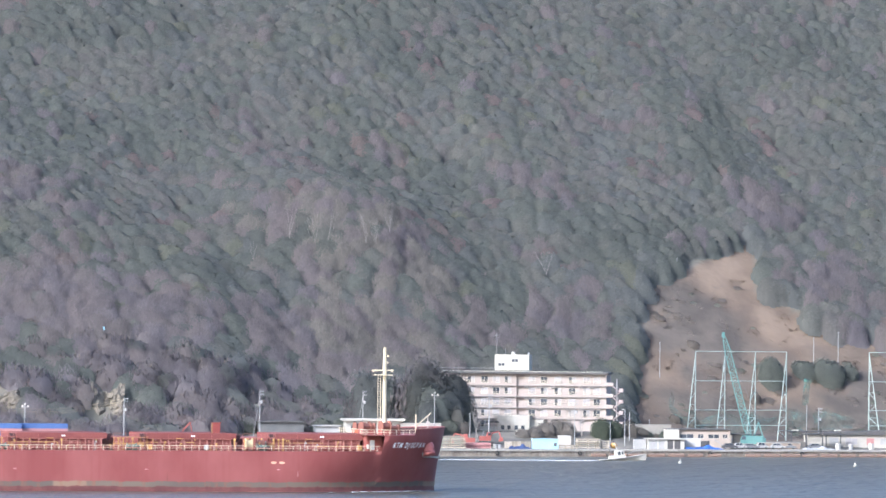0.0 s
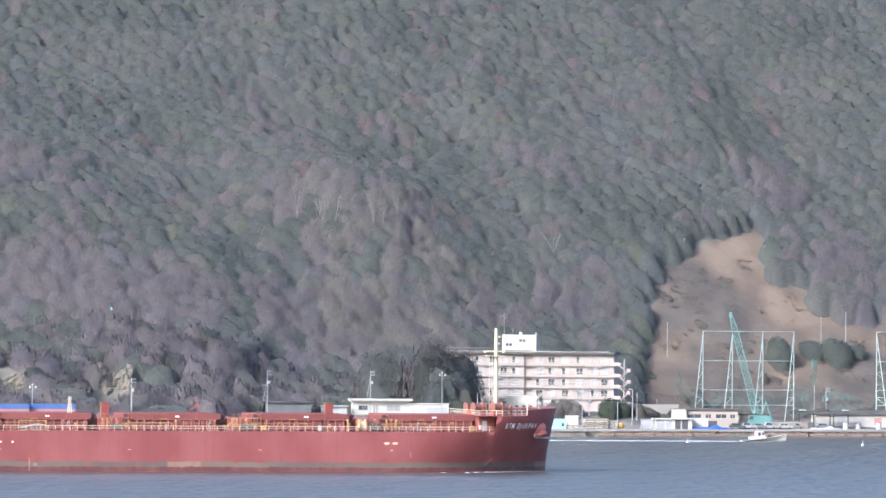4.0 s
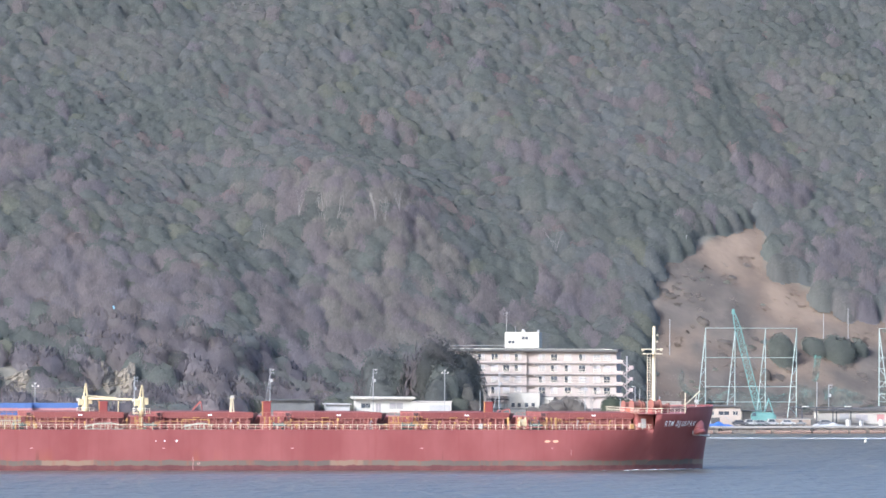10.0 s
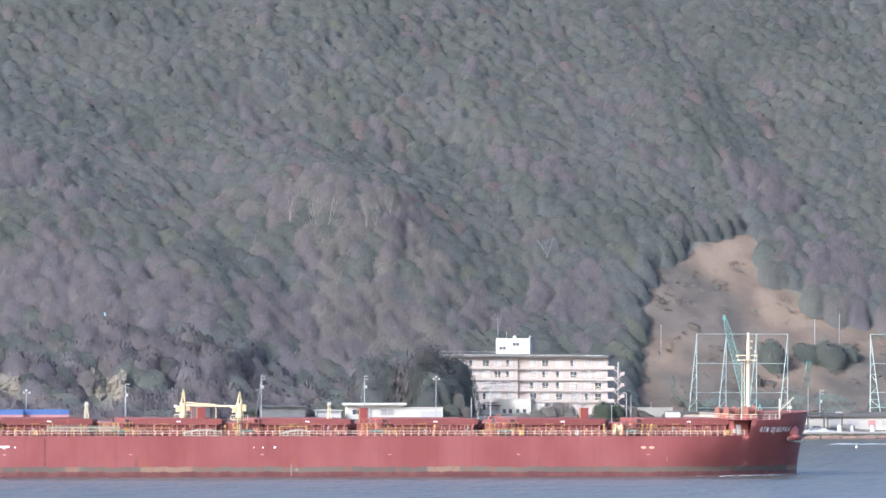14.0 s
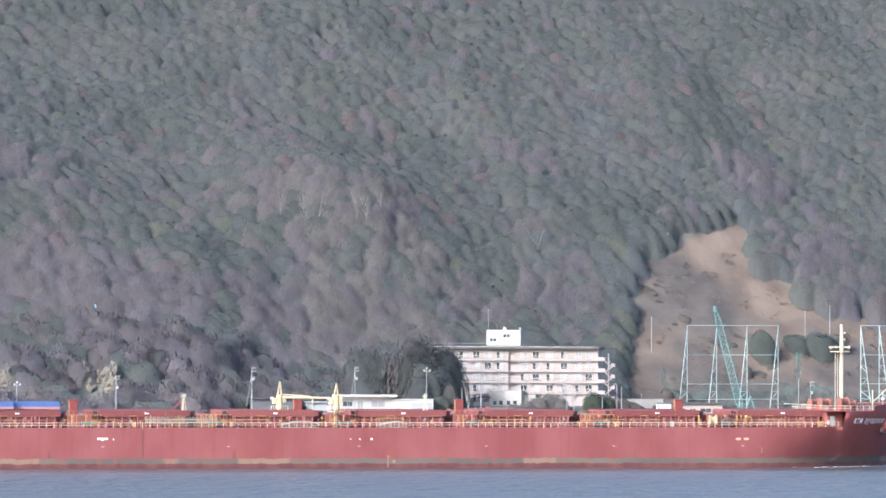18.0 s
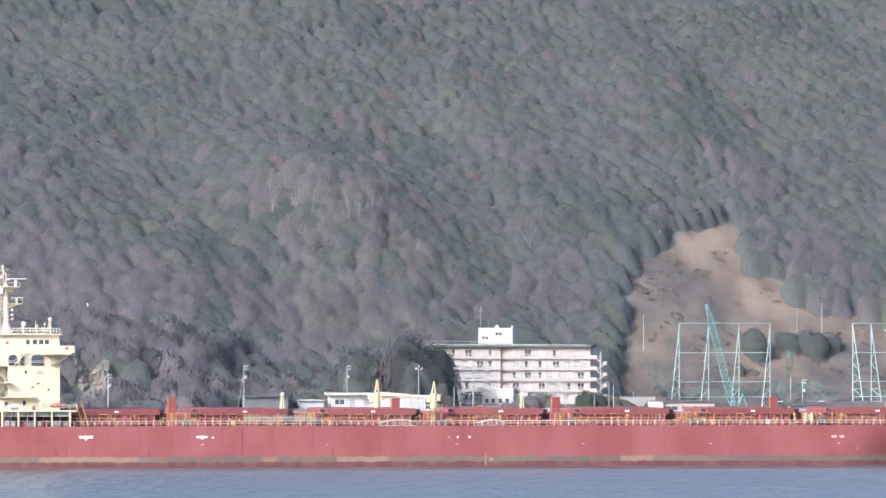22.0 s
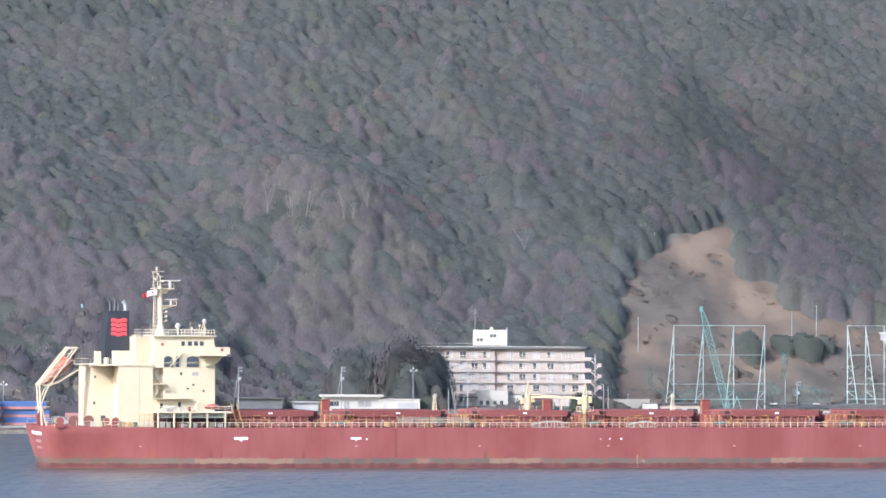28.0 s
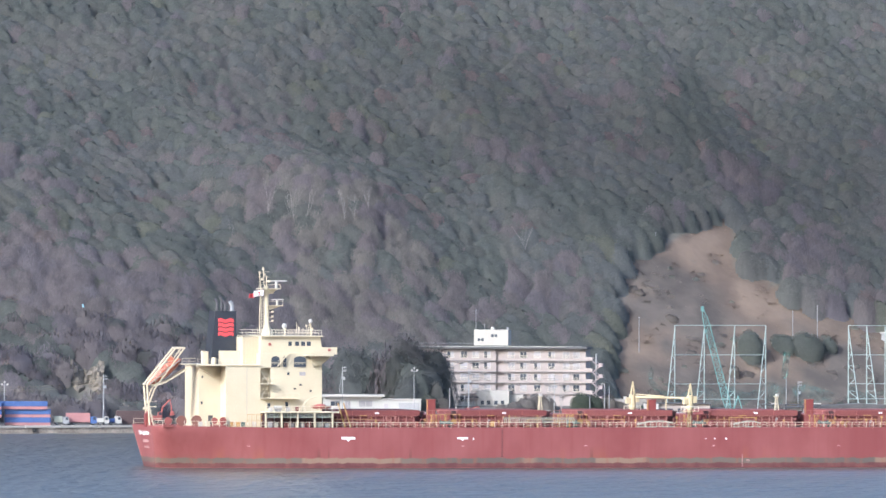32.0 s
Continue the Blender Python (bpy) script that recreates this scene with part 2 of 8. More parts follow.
def water_material():
    m = bpy.data.materials.new("sea_water")
    m.use_nodes = True
    n, l = m.node_tree.nodes, m.node_tree.links
    b = n["Principled BSDF"]
    b.inputs["Base Color"].default_value = (0.058, 0.057, 0.050, 1)
    b.inputs["Roughness"].default_value, b.inputs["IOR"].default_value = 0.3, 1.333
    co = n.new("ShaderNodeTexCoord")
    last = None
    for scale, stretch, strength, dist in ((0.03, (1.6, 0.5, 1), 0.8, 4.0), (0.1, (1.5, 0.6, 1), 1.0, 2.6), (0.32, (1.2, 0.5, 1), 1.0, 0.9), (1.3, (1, 1.0, 1), 0.8, 0.15)):
        mp, nz, bp = n.new("ShaderNodeMapping"), n.new("ShaderNodeTexNoise"), n.new("ShaderNodeBump")
        mp.inputs["Scale"].default_value = stretch
        nz.inputs["Scale"].default_value, nz.inputs["Detail"].default_value = scale, 3
        bp.inputs["Strength"].default_value, bp.inputs["Distance"].default_value = strength, dist
        l.new(co.outputs["Object"], mp.inputs[0]), l.new(mp.outputs[0], nz.inputs[0]), l.new(nz.outputs[0], bp.inputs["Height"])
        if last:
            l.new(last.outputs[0], bp.inputs["Normal"])
        last = bp
    l.new(last.outputs[0], b.inputs["Normal"])
    return m


SEA = water_material()


def ground_material():
    """Forest floor, dry grass in the clearing and bare yard, by the surface laid down in the mesh."""
    m = bpy.data.materials.new("hillside_ground")
    m.use_nodes = True
    n, l = m.node_tree.nodes, m.node_tree.links
    b = n["Principled BSDF"]
    b.inputs["Roughness"].default_value, b.inputs["Specular IOR Level"].default_value = 0.95, 0.15
    co, at = n.new("ShaderNodeTexCoord"), n.new("ShaderNodeAttribute")
    at.attribute_name = "cover"
    sep = n.new("ShaderNodeSeparateColor")
    l.new(at.outputs["Color"], sep.inputs[0])

    def mottled(scale, c1, c2, lo=0.38, hi=0.62):
        nz, r, x = n.new("ShaderNodeTexNoise"), n.new("ShaderNodeMapRange"), n.new("ShaderNodeMix")
        nz.inputs["Scale"].default_value, nz.inputs["Detail"].default_value = scale, 7
        r.inputs["From Min"].default_value, r.inputs["From Max"].default_value = lo, hi
        x.data_type = "RGBA"
        x.inputs[6].default_value, x.inputs[7].default_value = (*c1, 1), (*c2, 1)
        l.new(co.outputs["Object"], nz.inputs[0]), l.new(nz.outputs[0], r.inputs[0]), l.new(r.outputs[0], x.inputs[0])
        return x.outputs[2]

    def over(f, lower, upper):
        x = n.new("ShaderNodeMix")
        x.data_type = "RGBA"
        l.new(f, x.inputs[0]), l.new(lower, x.inputs[6]), l.new(upper, x.inputs[7])
        return x.outputs[2]

    forest = mottled(0.12, (0.10, 0.095, 0.075), (0.15, 0.135, 0.11))
    grass = mottled(0.07, (0.104, 0.078, 0.059), (0.168, 0.125, 0.091))
    scrub = mottled(0.12, (0.066, 0.056, 0.048), (0.098, 0.082, 0.068))
    yard = mottled(0.15, (0.10, 0.092, 0.08), (0.155, 0.14, 0.12))
    c = over(sep.outputs[0], forest, grass)
    c = over(sep.outputs[2], c, scrub)
    c = over(sep.outputs[1], c, yard)
    l.new(c, b.inputs["Base Color"])
    nz, bp = n.new("ShaderNodeTexNoise"), n.new("ShaderNodeBump")
    nz.inputs["Scale"].default_value, nz.inputs["Detail"].default_value = 0.6, 6
    bp.inputs["Strength"].default_value, bp.inputs["Distance"].default_value = 0.35, 0.5
    l.new(co.outputs["Object"], nz.inputs[0]), l.new(nz.outputs[0], bp.inputs["Height"]), l.new(bp.outputs[0], b.inputs["Normal"])
    return m


GROUND = ground_material()


# ---- mesh helpers ----
class Shape:
    """Collects faces of one mesh."""

    def __init__(self):
        self.v, self.f = [], []

    def add(self, vs, fs):
        k = len(self.v)
        self.v += [tuple(p) for p in vs]
        self.f += [tuple(i + k for i in f) for f in fs]
        return self

    def box(self, x0, x1, y0, y1, z0, z1, c=0.0):
        """A box; c: the width of its chamfered upright edges."""
        if c:
            ring = [(x0 + c, y0), (x1 - c, y0), (x1, y0 + c), (x1, y1 - c), (x1 - c, y1), (x0 + c, y1), (x0, y1 - c), (x0, y0 + c)]
        else:
            ring = [(x0, y0), (x1, y0), (x1, y1), (x0, y1)]
        return self.prism(ring, z0, z1)

    def prism(self, ring, z0, z1):
        n = len(ring)
        vs = [(x, y, z0) for x, y in ring] + [(x, y, z1) for x, y in ring]
        return self.add(vs, [(i, (i + 1) % n, n + (i + 1) % n, n + i) for i in range(n)] + [tuple(range(n))[::-1], tuple(range(n, 2 * n))])

    def side(self, ring, y0, y1):
        """An outline in x and z, drawn out from y0 to y1."""
        n = len(ring)
        vs = [(x, y0, z) for x, z in ring] + [(x, y1, z) for x, z in ring]
        return self.add(vs, [(i, (i + 1) % n, n + (i + 1) % n, n + i)[::-1] for i in range(n)] + [tuple(range(n)), tuple(range(n, 2 * n))[::-1]])

    def rod(self, p0, p1, r0, r1=None, n=6):
        r1 = r0 if r1 is None else r1
        p0, p1 = Vector(p0), Vector(p1)
        w = (p1 - p0).normalized()
        u = w.cross(Vector((0, 0, 1)) if abs(w.z) < 0.9 else Vector((1, 0, 0))).normalized()
        t = w.cross(u)
        vs = []
        for p, r in ((p0, r0), (p1, r1)):
            vs += [p + (u * math.cos(a) + t * math.sin(a)) * r for a in (2 * math.pi * (i + 0.5) / n for i in range(n))]
        return self.add(vs, [(i, (i + 1) % n, n + (i + 1) % n, n + i) for i in range(n)] + [tuple(range(n))[::-1], tuple(range(n, 2 * n))])

    def pipe(self, pts, r, n=5):
        for a, b in zip(pts, pts[1:]):
            self.rod(a, b, r, r, n)
        return self

    def ball(self, c, r, n=10, m=6, squash=(1, 1, 1), jitter=0.0, rng=None):
        vs, fs = [(c[0], c[1], c[2] - r * squash[2])], []
        for j in range(1, m):
            for i in range(n):
                a, b = 2 * math.pi * i / n, math.pi * j / m
                k = r * (1 + (rng.uniform(-jitter, jitter) if rng else 0))
                vs.append((c[0] + k * math.sin(b) * math.cos(a) * squash[0], c[1] + k * math.sin(b) * math.sin(a) * squash[1], c[2] - k * math.cos(b) * squash[2]))
        vs.append((c[0], c[1], c[2] + r * squash[2]))
        for i in range(n):
            i2 = (i + 1) % n
            fs.append((0, 1 + i2, 1 + i))
            for j in range(m - 2):
                fs.append((1 + j * n + i, 1 + j * n + i2, 1 + (j + 1) * n + i2, 1 + (j + 1) * n + i))
            fs.append((1 + (m - 2) * n + i, 1 + (m - 2) * n + i2, len(vs) - 1))
        return self.add(vs, fs)

    def grid(self, f, nu, nv):
        """A sheet of nu by nv cells; f(u, v) gives its points for u and v from 0 to 1."""
        vs = [f(i / nu, j / nv) for j in range(nv + 1) for i in range(nu + 1)]
        w = nu + 1
        return self.add(vs, [(j * w + i, j * w + i + 1, (j + 1) * w + i + 1, (j + 1) * w + i) for j in range(nv) for i in range(nu)])

    def mesh(self, name, mat, smooth=False):
        me = bpy.data.meshes.new(name)
        me.from_pydata(self.v, [], self.f)
        if mat:
            me.materials.append(mat)
        if smooth:
            me.polygons.foreach_set("use_smooth", [True] * len(me.polygons))
        me.update()
        return me


def part(name, shape, mat, parent, label="", smooth=False, at=None):
    ob = new(name, shape if isinstance(shape, bpy.types.Mesh) else shape.mesh(name, mat, smooth))
    ob.parent = parent
    if at:
        ob.matrix_basis = at
    return tagged(ob, label)


def thing(name, label, category, at=None, group="", kind=""):
    ob = new(name)
    ob.empty_display_size = 1.0
    if at:
        ob.matrix_basis = at
    return tagged(ob, label, category, group, kind)


def structure(name, shape, mat, label="", smooth=False):
    return tagged(new(name, shape.mesh(name, mat, smooth)), label, "", "", "structure")


def box(*a, **k):
    return Shape().box(*a, **k)


def rod(*a, **k):
    return Shape().rod(*a, **k)



# ---- the land: quay, yards and the hillside ----
def quay_y(x): return 2056.0 + 0.38 * x
def lerp_table(x, xs, ys): return np.interp(x, xs, ys)
def smooth(a, b, v):
    u = np.clip((v - a) / (b - a), 0.0, 1.0)
    return u * u * (3 - 2 * u)
def hump(x, y, cx, cy, rx, ry, lean=0.0):
    """A rounded rise or hollow of one metre; lean: how far its axis swings in x for each metre of y."""
    return np.exp(-((x - cx - lean * (y - cy)) / rx) ** 2 - ((y - cy) / ry) ** 2)
def relief(x, y):
    """Spurs and gullies of the hillside."""
    z = 20.0 * hump(x, y, -24, 2206, 28, 24) + 4.5 * hump(x, y, -6, 2170, 20, 26, -0.5)      # the knoll of bare trees
    z = z - 9.0 * hump(x, y, -36, 2252, 42, 18, 0.2) - 6.5 * hump(x, y, -74, 2202, 18, 46, -0.5)   # gullies behind and beside it
    z = z + 6.0 * hump(x, y, -112, 2166, 26, 34, 0.3) + 2.0 * hump(x, y, 30, 2232, 15, 60, -0.35)
    z = z - 5.0 * hump(x, y, 10, 2262, 11, 60, -0.4) + 6.0 * hump(x, y, 66, 2330, 16, 55, -0.5)
    z = z - 5.0 * hump(x, y, 92, 2345, 12, 55, -0.5) + 5.0 * hump(x, y, -20, 2330, 17, 50, 0.4)
    z = z - 5.0 * hump(x, y, -64, 2320, 15, 60, 0.5) + 4.5 * hump(x, y, -110, 2280, 20, 50, 0.5)
    z = z + 4.0 * hump(x, y, 140, 2330, 16, 50, -0.3)
    z = z + 0.7 * np.sin(x / 9.5 + 0.05 * y + 1.3 * np.sin(y / 23)) * np.sin(y / 17 + 0.03 * x) + 1.0 * np.sin(x / 21 - y / 27 + 0.6)
    return z
def ground_z(x, y):
    x = np.asarray(x, float); y = np.asarray(y, float)
    d = y - quay_y(x)
    pad = lerp_table(x, [-140, -62, -46, 54, 64, 140], [1.9, 1.9, 5.0, 6.0, 3.4, 3.6])
    pad = pad + (3.8 - pad) * smooth(75, 135, d)
    foot = lerp_table(x, [-400, -140, -60, -40, 0, 40, 64, 140, 400], [36, 36, 38, 58, 72, 83, 84, 88, 80])
    high = smooth(60, 170, d) * (1 - smooth(30, 46, x)) + smooth(190, 300, d) * smooth(30, 46, x)
    foot = foot + (36 + 46 * smooth(-150, 62, x) + 6 * smooth(62, 140, x) - foot) * high
    z = 1.9 + (pad - 1.9) * smooth(20, 40, d)
    e = d - foot
    rise = 0.5 * (e + np.sqrt(e * e + 80.0)) * 0.52
    rise = rise * (1 - 0.25 * smooth(350, 1100, e)) - 0.75 * np.clip(e - 700, 0, None) * 0.5
    z = z + rise * smooth(-12, 25, e)
    up = smooth(10, 90, e)
    swell = 3.5 * np.sin(x / 47 + 0.8) * np.cos(y / 61 + 0.4) + 0.9 * np.sin(x / 19 + y / 33) + 6.0 * np.sin(x / 150 + 1.1)
    quiet = smooth(42, 60, x) * (1 - smooth(2268, 2300, y))        # the slope of the clearing is even
    z = z + up * swell + smooth(6, 60, e) * (1 - quiet) * 0.5 * relief(x, y) * (1 - 0.8 * smooth(350, 500, d))
    return np.maximum(z, -30.0)


def inside(poly, x, y):
    x, y = np.asarray(x, float), np.asarray(y, float)
    res = np.zeros(x.shape, bool)
    for (x0, y0), (x1, y1) in zip(poly, poly[1:] + poly[:1]):
        cond = (y0 > y) != (y1 > y)
        res ^= cond & (x < (x1 - x0) * (y - y0) / ((y1 - y0) or 1e-9) + x0)
    return res


# the dry-grass clearing, in plan
CLEARING = [(57, 2130), (56.5, 2184), (63, 2208), (61.5, 2222), (65.6, 2234.5), (74, 2243.5), (86, 2261.5), (91, 2269), (94, 2267), (93, 2243.5),
            (100, 2240), (106, 2239), (111, 2233), (118, 2232.5), (126, 2234), (150, 2238), (150, 2130)]


def build_ground():
    xs = np.concatenate([np.arange(-1500, -160, 40.0), np.arange(-160, 180, 2.5), np.arange(180, 1501, 40.0)])
    ds = np.concatenate([np.arange(0, 330, 2.5), np.arange(330, 2400, 45.0)])
    X, D = np.meshgrid(xs, ds)
    Y = quay_y(X) + D
    Z = ground_z(X, Y)
    up = smooth(20, 60, D)
    rough = np.array([noise.noise(Vector((x * 0.13, y * 0.13, 0.0))) for x, y in zip(X.ravel(), Y.ravel())]).reshape(X.shape)
    Z = Z + rough * up * 0.9
    w = len(xs)
    faces = [(j * w + i, j * w + i + 1, (j + 1) * w + i + 1, (j + 1) * w + i) for j in range(len(ds) - 1) for i in range(w - 1)]
    me = bpy.data.meshes.new("ground")
    me.from_pydata(np.stack([X, Y, Z], -1).reshape(-1, 3).tolist(), [], faces)
    me.polygons.foreach_set("use_smooth", [True] * len(faces))
    cover = np.zeros((X.size, 4), np.float32)
    cover[:, 3] = 1
    wob = rough.ravel() * 3
    xr, yr = X.ravel() + wob, Y.ravel() + wob
    grass = inside(CLEARING, xr, yr) | (xr > 92) & (yr > 2200) & inside(CLEARING, xr - 1.0, yr - 4.0)
    cover[:, 0] = grass
    mid = 1.4 * np.exp(-(((xr - 73) / 13) ** 2 + ((yr - 2225) / 12) ** 2)) + np.exp(-(((xr - 80) / 15) ** 2 + ((yr - 2212) / 15) ** 2)) + 0.9 * np.exp(-(((xr - 88) / 22) ** 2 + ((yr - 2185) / 11) ** 2)) + 1.3 * np.exp(-(((xr - 130) / 20) ** 2 + ((yr - 2203) / 28) ** 2)) + 0.9 * np.exp(-(((xr - 108) / 42) ** 2 + ((yr - 2172) / 17) ** 2))
    cover[:, 2] = np.clip(1.5 * mid + rough.ravel() * 0.8 - 0.3, 0, 1) * grass
    cover[:, 1] = (1 - smooth(38, 58, D).ravel()) * (1 - 0.0 * grass)
    a = me.color_attributes.new("cover", "FLOAT_COLOR", "POINT")
    a.data.foreach_set("color", cover.ravel())
    me.materials.append(GROUND)
    tagged(new("ground", me), "wooded hillside ground with a dry grass clearing", "", "", "structure")


build_ground()
structure("water", Shape().add([(-4000, -1500, 0), (4000, -1500, 0), (4000, 4200, 0), (-4000, 4200, 0)], [(0, 1, 2, 3)]), SEA, "rippled blue-grey sea water")


def along(x, d, z=0.0):
    """A place on the shore: metres along x, and d behind the quay's edge."""
    return Vector((x, quay_y(x) + d, z))


def build_quay():
    """The quay wall in cast lengths, with a coping."""
    body, top = Shape(), Shape()
    body.add([(-1500, quay_y(-1500) - 0.02, -4), (1500, quay_y(1500) - 0.02, -4), (1500, quay_y(1500) - 0.02, 1.6), (-1500, quay_y(-1500) - 0.02, 1.6),
              (-1500, quay_y(-1500) + 1.2, -4), (1500, quay_y(1500) + 1.2, -4), (1500, quay_y(1500) + 1.2, 1.6), (-1500, quay_y(-1500) + 1.2, 1.6)],
             [(0, 1, 2, 3), (4, 7, 6, 5), (0, 3, 7, 4), (1, 5, 6, 2), (3, 2, 6, 7), (0, 4, 5, 1)])
    wall = structure("quay_wall", body, QUAY, "stained concrete quay wall")
    rng = random.Random(4)
    cap = box(-4.85, 4.85, -0.35, 0.75, -0.45, 0.12, c=0.05).mesh("coping_block", COPING)
    turn = math.degrees(math.atan(0.38))
    for i in range(34):
        x = -150 + i * 9.2
        p = along(x, 0, 1.92 + rng.uniform(-0.05, 0.05))
        part("coping_block", cap, None, wall, at=pose(p.x, p.y, p.z, 0, 0, turn))
    ledge = Shape()
    for i in range(18):
        x = 45 + i * 5.2
        if 0.15 < rng.random():
            a = rng.uniform(1.8, 2.6)
            ledge.add([along(x - a, -1.6, z) for z in (-0.4, 0.45)] + [along(x + a, -1.6, z) for z in (-0.4, 0.45)] + [along(x - a, 0.1, z) for z in (-0.4, 0.9)] + [along(x + a, 0.1, z) for z in (-0.4, 0.9)],
                      [(0, 2, 3, 1), (1, 3, 7, 5), (0, 1, 5, 4), (2, 6, 7, 3)])
    part("footing_ledge", ledge, material("rusty_footing", (0.125, 0.075, 0.055), (0.225, 0.155, 0.115), 0.9, coarse=0.2, fine=2), wall)
    tyre = Shape()
    for k in range(12):
        a0, a1 = 2 * math.pi * k / 12, 2 * math.pi * (k + 1) / 12
        tyre.rod((0.45 * math.cos(a0), 0, 0.45 * math.sin(a0)), (0.45 * math.cos(a1), 0, 0.45 * math.sin(a1)), 0.17, n=6)
    tm = tyre.mesh("tyre_fender", RUBBER)
    for x in (-97, -60, -20, 18, 40, 75, 100):
        p = along(x, -0.4, 0.9)
        part("tyre_fender", tm, None, wall, at=pose(p.x, p.y, p.z, 0, 0, turn))


build_quay()

# ---- trees ----
# species: tint of the crown, greyed and lifted so that it carries the haze
EVERGREEN = [(0.119, 0.125, 0.111), (0.123, 0.128, 0.111), (0.131, 0.130, 0.114), (0.123, 0.126, 0.118), (0.137, 0.133, 0.118), (0.138, 0.130, 0.120), (0.125, 0.128, 0.116)]
BARE = [(0.154, 0.135, 0.134), (0.157, 0.136, 0.133), (0.148, 0.132, 0.136), (0.154, 0.135, 0.129)]
RUSTY = [(0.158, 0.126, 0.119), (0.154, 0.126, 0.115)]
FRESH = [(0.139, 0.139, 0.108), (0.133, 0.131, 0.104)]
TAN = [(0.170, 0.154, 0.135), (0.165, 0.150, 0.134)]


def with_normals(points, normals, tone=None):
    """Places, shading normals and the tone of each leaf clump."""
    normals = normals / (np.linalg.norm(normals, axis=1, keepdims=True) + 1e-9)
    return np.concatenate([points, normals, np.ones((len(points), 1)) if tone is None else tone], 1)


def clump_quads(centres, facing, soft, wide, tall, rng, spin=True, vary=0.08, lean=0.28):
    """One leaf clump a centre: an uneven four-cornered patch."""
    n = len(centres)
    ref = np.where(np.abs(facing[:, 2:3]) < 0.9, np.array([[0, 0, 1.0]]), np.array([[1.0, 0, 0]]))
    u = np.cross(facing, ref)
    u /= np.linalg.norm(u, axis=1, keepdims=True) + 1e-9
    v = np.cross(facing, u)
    a = rng.uniform(0, 2 * np.pi, (n, 1)) if spin else rng.normal(size=(n, 1)) * lean
    u, v = u * np.cos(a) + v * np.sin(a), v * np.cos(a) - u * np.sin(a)
    k = rng.uniform(0.55, 1.3, (n, 4, 1))
    corners = np.stack([-u * wide, -v * tall, u * wide, v * tall], 1) * k
    tone = np.repeat(rng.uniform(1 - vary, 1 + vary, (n, 1)), 4, 0)
    return with_normals((centres[:, None, :] + corners).reshape(-1, 3), np.repeat(soft, 4, 0), tone)


def crown_swell(d, boughs):
    """How far the crown bulges in each direction: soft boughs between shallow folds."""
    return 0.84 + 0.2 * np.clip(d @ boughs.T, 0, 1).max(-1) ** 4


def crown_mass(radius, height, low, rng, n=8, m=3, rough=0.14, boughs=None):
    """The uneven inner body of a crown, as four-cornered faces."""
    ring = np.empty((m + 1, n, 3))
    for j in range(m + 1):
        b = math.pi * (0.06 + 0.48 * j / m)
        for i in range(n):
            a = 2 * math.pi * (i + 0.5 * (j % 2)) / n
            k = rng.uniform(1 - rough, 1 + rough * 0.5)
            if boughs is not None:
                k *= float(crown_swell(np.array([math.sin(b) * math.cos(a), math.sin(b) * math.sin(a), math.cos(b)]), boughs))
            ring[j, i] = (radius * k * math.sin(b) * math.cos(a), radius * k * math.sin(b) * math.sin(a),
                          low + (height - low) * max(math.cos(b), 0) ** 0.8 * k)
    skirt = ring[-1:] * np.array([0.9, 0.9, 0]) + np.array([0, 0, low - 0.6 * radius])
    ring = np.concatenate([ring, skirt])
    quads = np.stack([ring[:-1], ring[1:], np.roll(ring[1:], -1, 1), np.roll(ring[:-1], -1, 1)], 2).reshape(-1, 3)
    return with_normals(quads, crown_normals(quads, radius, height, low))


def crown_normals(p, radius, height, low):
    d = (p - np.array([0, 0, low])) / np.array([radius, radius, height - low])
    return d * np.array([0.22, 0.22, 0.15]) + np.array([0, -0.2, 0.62])


def leafy_crown(seed, leaves, radius=3.3, height=7.5, low=1.6, size=0.58, n=10, m=4):
    """Leaf clumps lying close over the boughs of an uneven dome, a few of them standing out."""
    rng = np.random.default_rng(seed)
    a = rng.uniform(0, 2 * np.pi, leaves)
    up = rng.uniform(-0.12, 1, leaves)
    flat = np.sqrt(1 - np.clip(up, 0, 1) ** 2)
    d = np.stack([np.cos(a) * flat, np.sin(a) * flat, up], 1)
    bough = rng.normal(size=(7, 3))
    bough[:, 2] = np.abs(bough[:, 2]) + 0.1
    bough /= np.linalg.norm(bough, axis=1, keepdims=True)
    d2 = d.copy()
    d2[:, 2] = np.sign(d[:, 2]) * np.abs(d[:, 2]) ** 0.8
    k = crown_swell(d, bough) * (rng.uniform(0.91, 1.05, leaves) + 0.07 * (rng.random(leaves) < 0.1))
    c = np.array([0, 0, low]) + d2 * k[:, None] * np.array([radius, radius, height - low])
    facing = d + rng.normal(size=(leaves, 3)) * 0.45
    facing /= np.linalg.norm(facing, axis=1, keepdims=True)
    soft = crown_normals(c, radius, height, low) + rng.normal(size=(leaves, 3)) * 0.04
    return np.concatenate([clump_quads(c, facing, soft, size, size, rng, True, 0.1), crown_mass(radius * 0.92, low + (height - low) * 0.92, low, rng, n, m, 0.03, bough)])


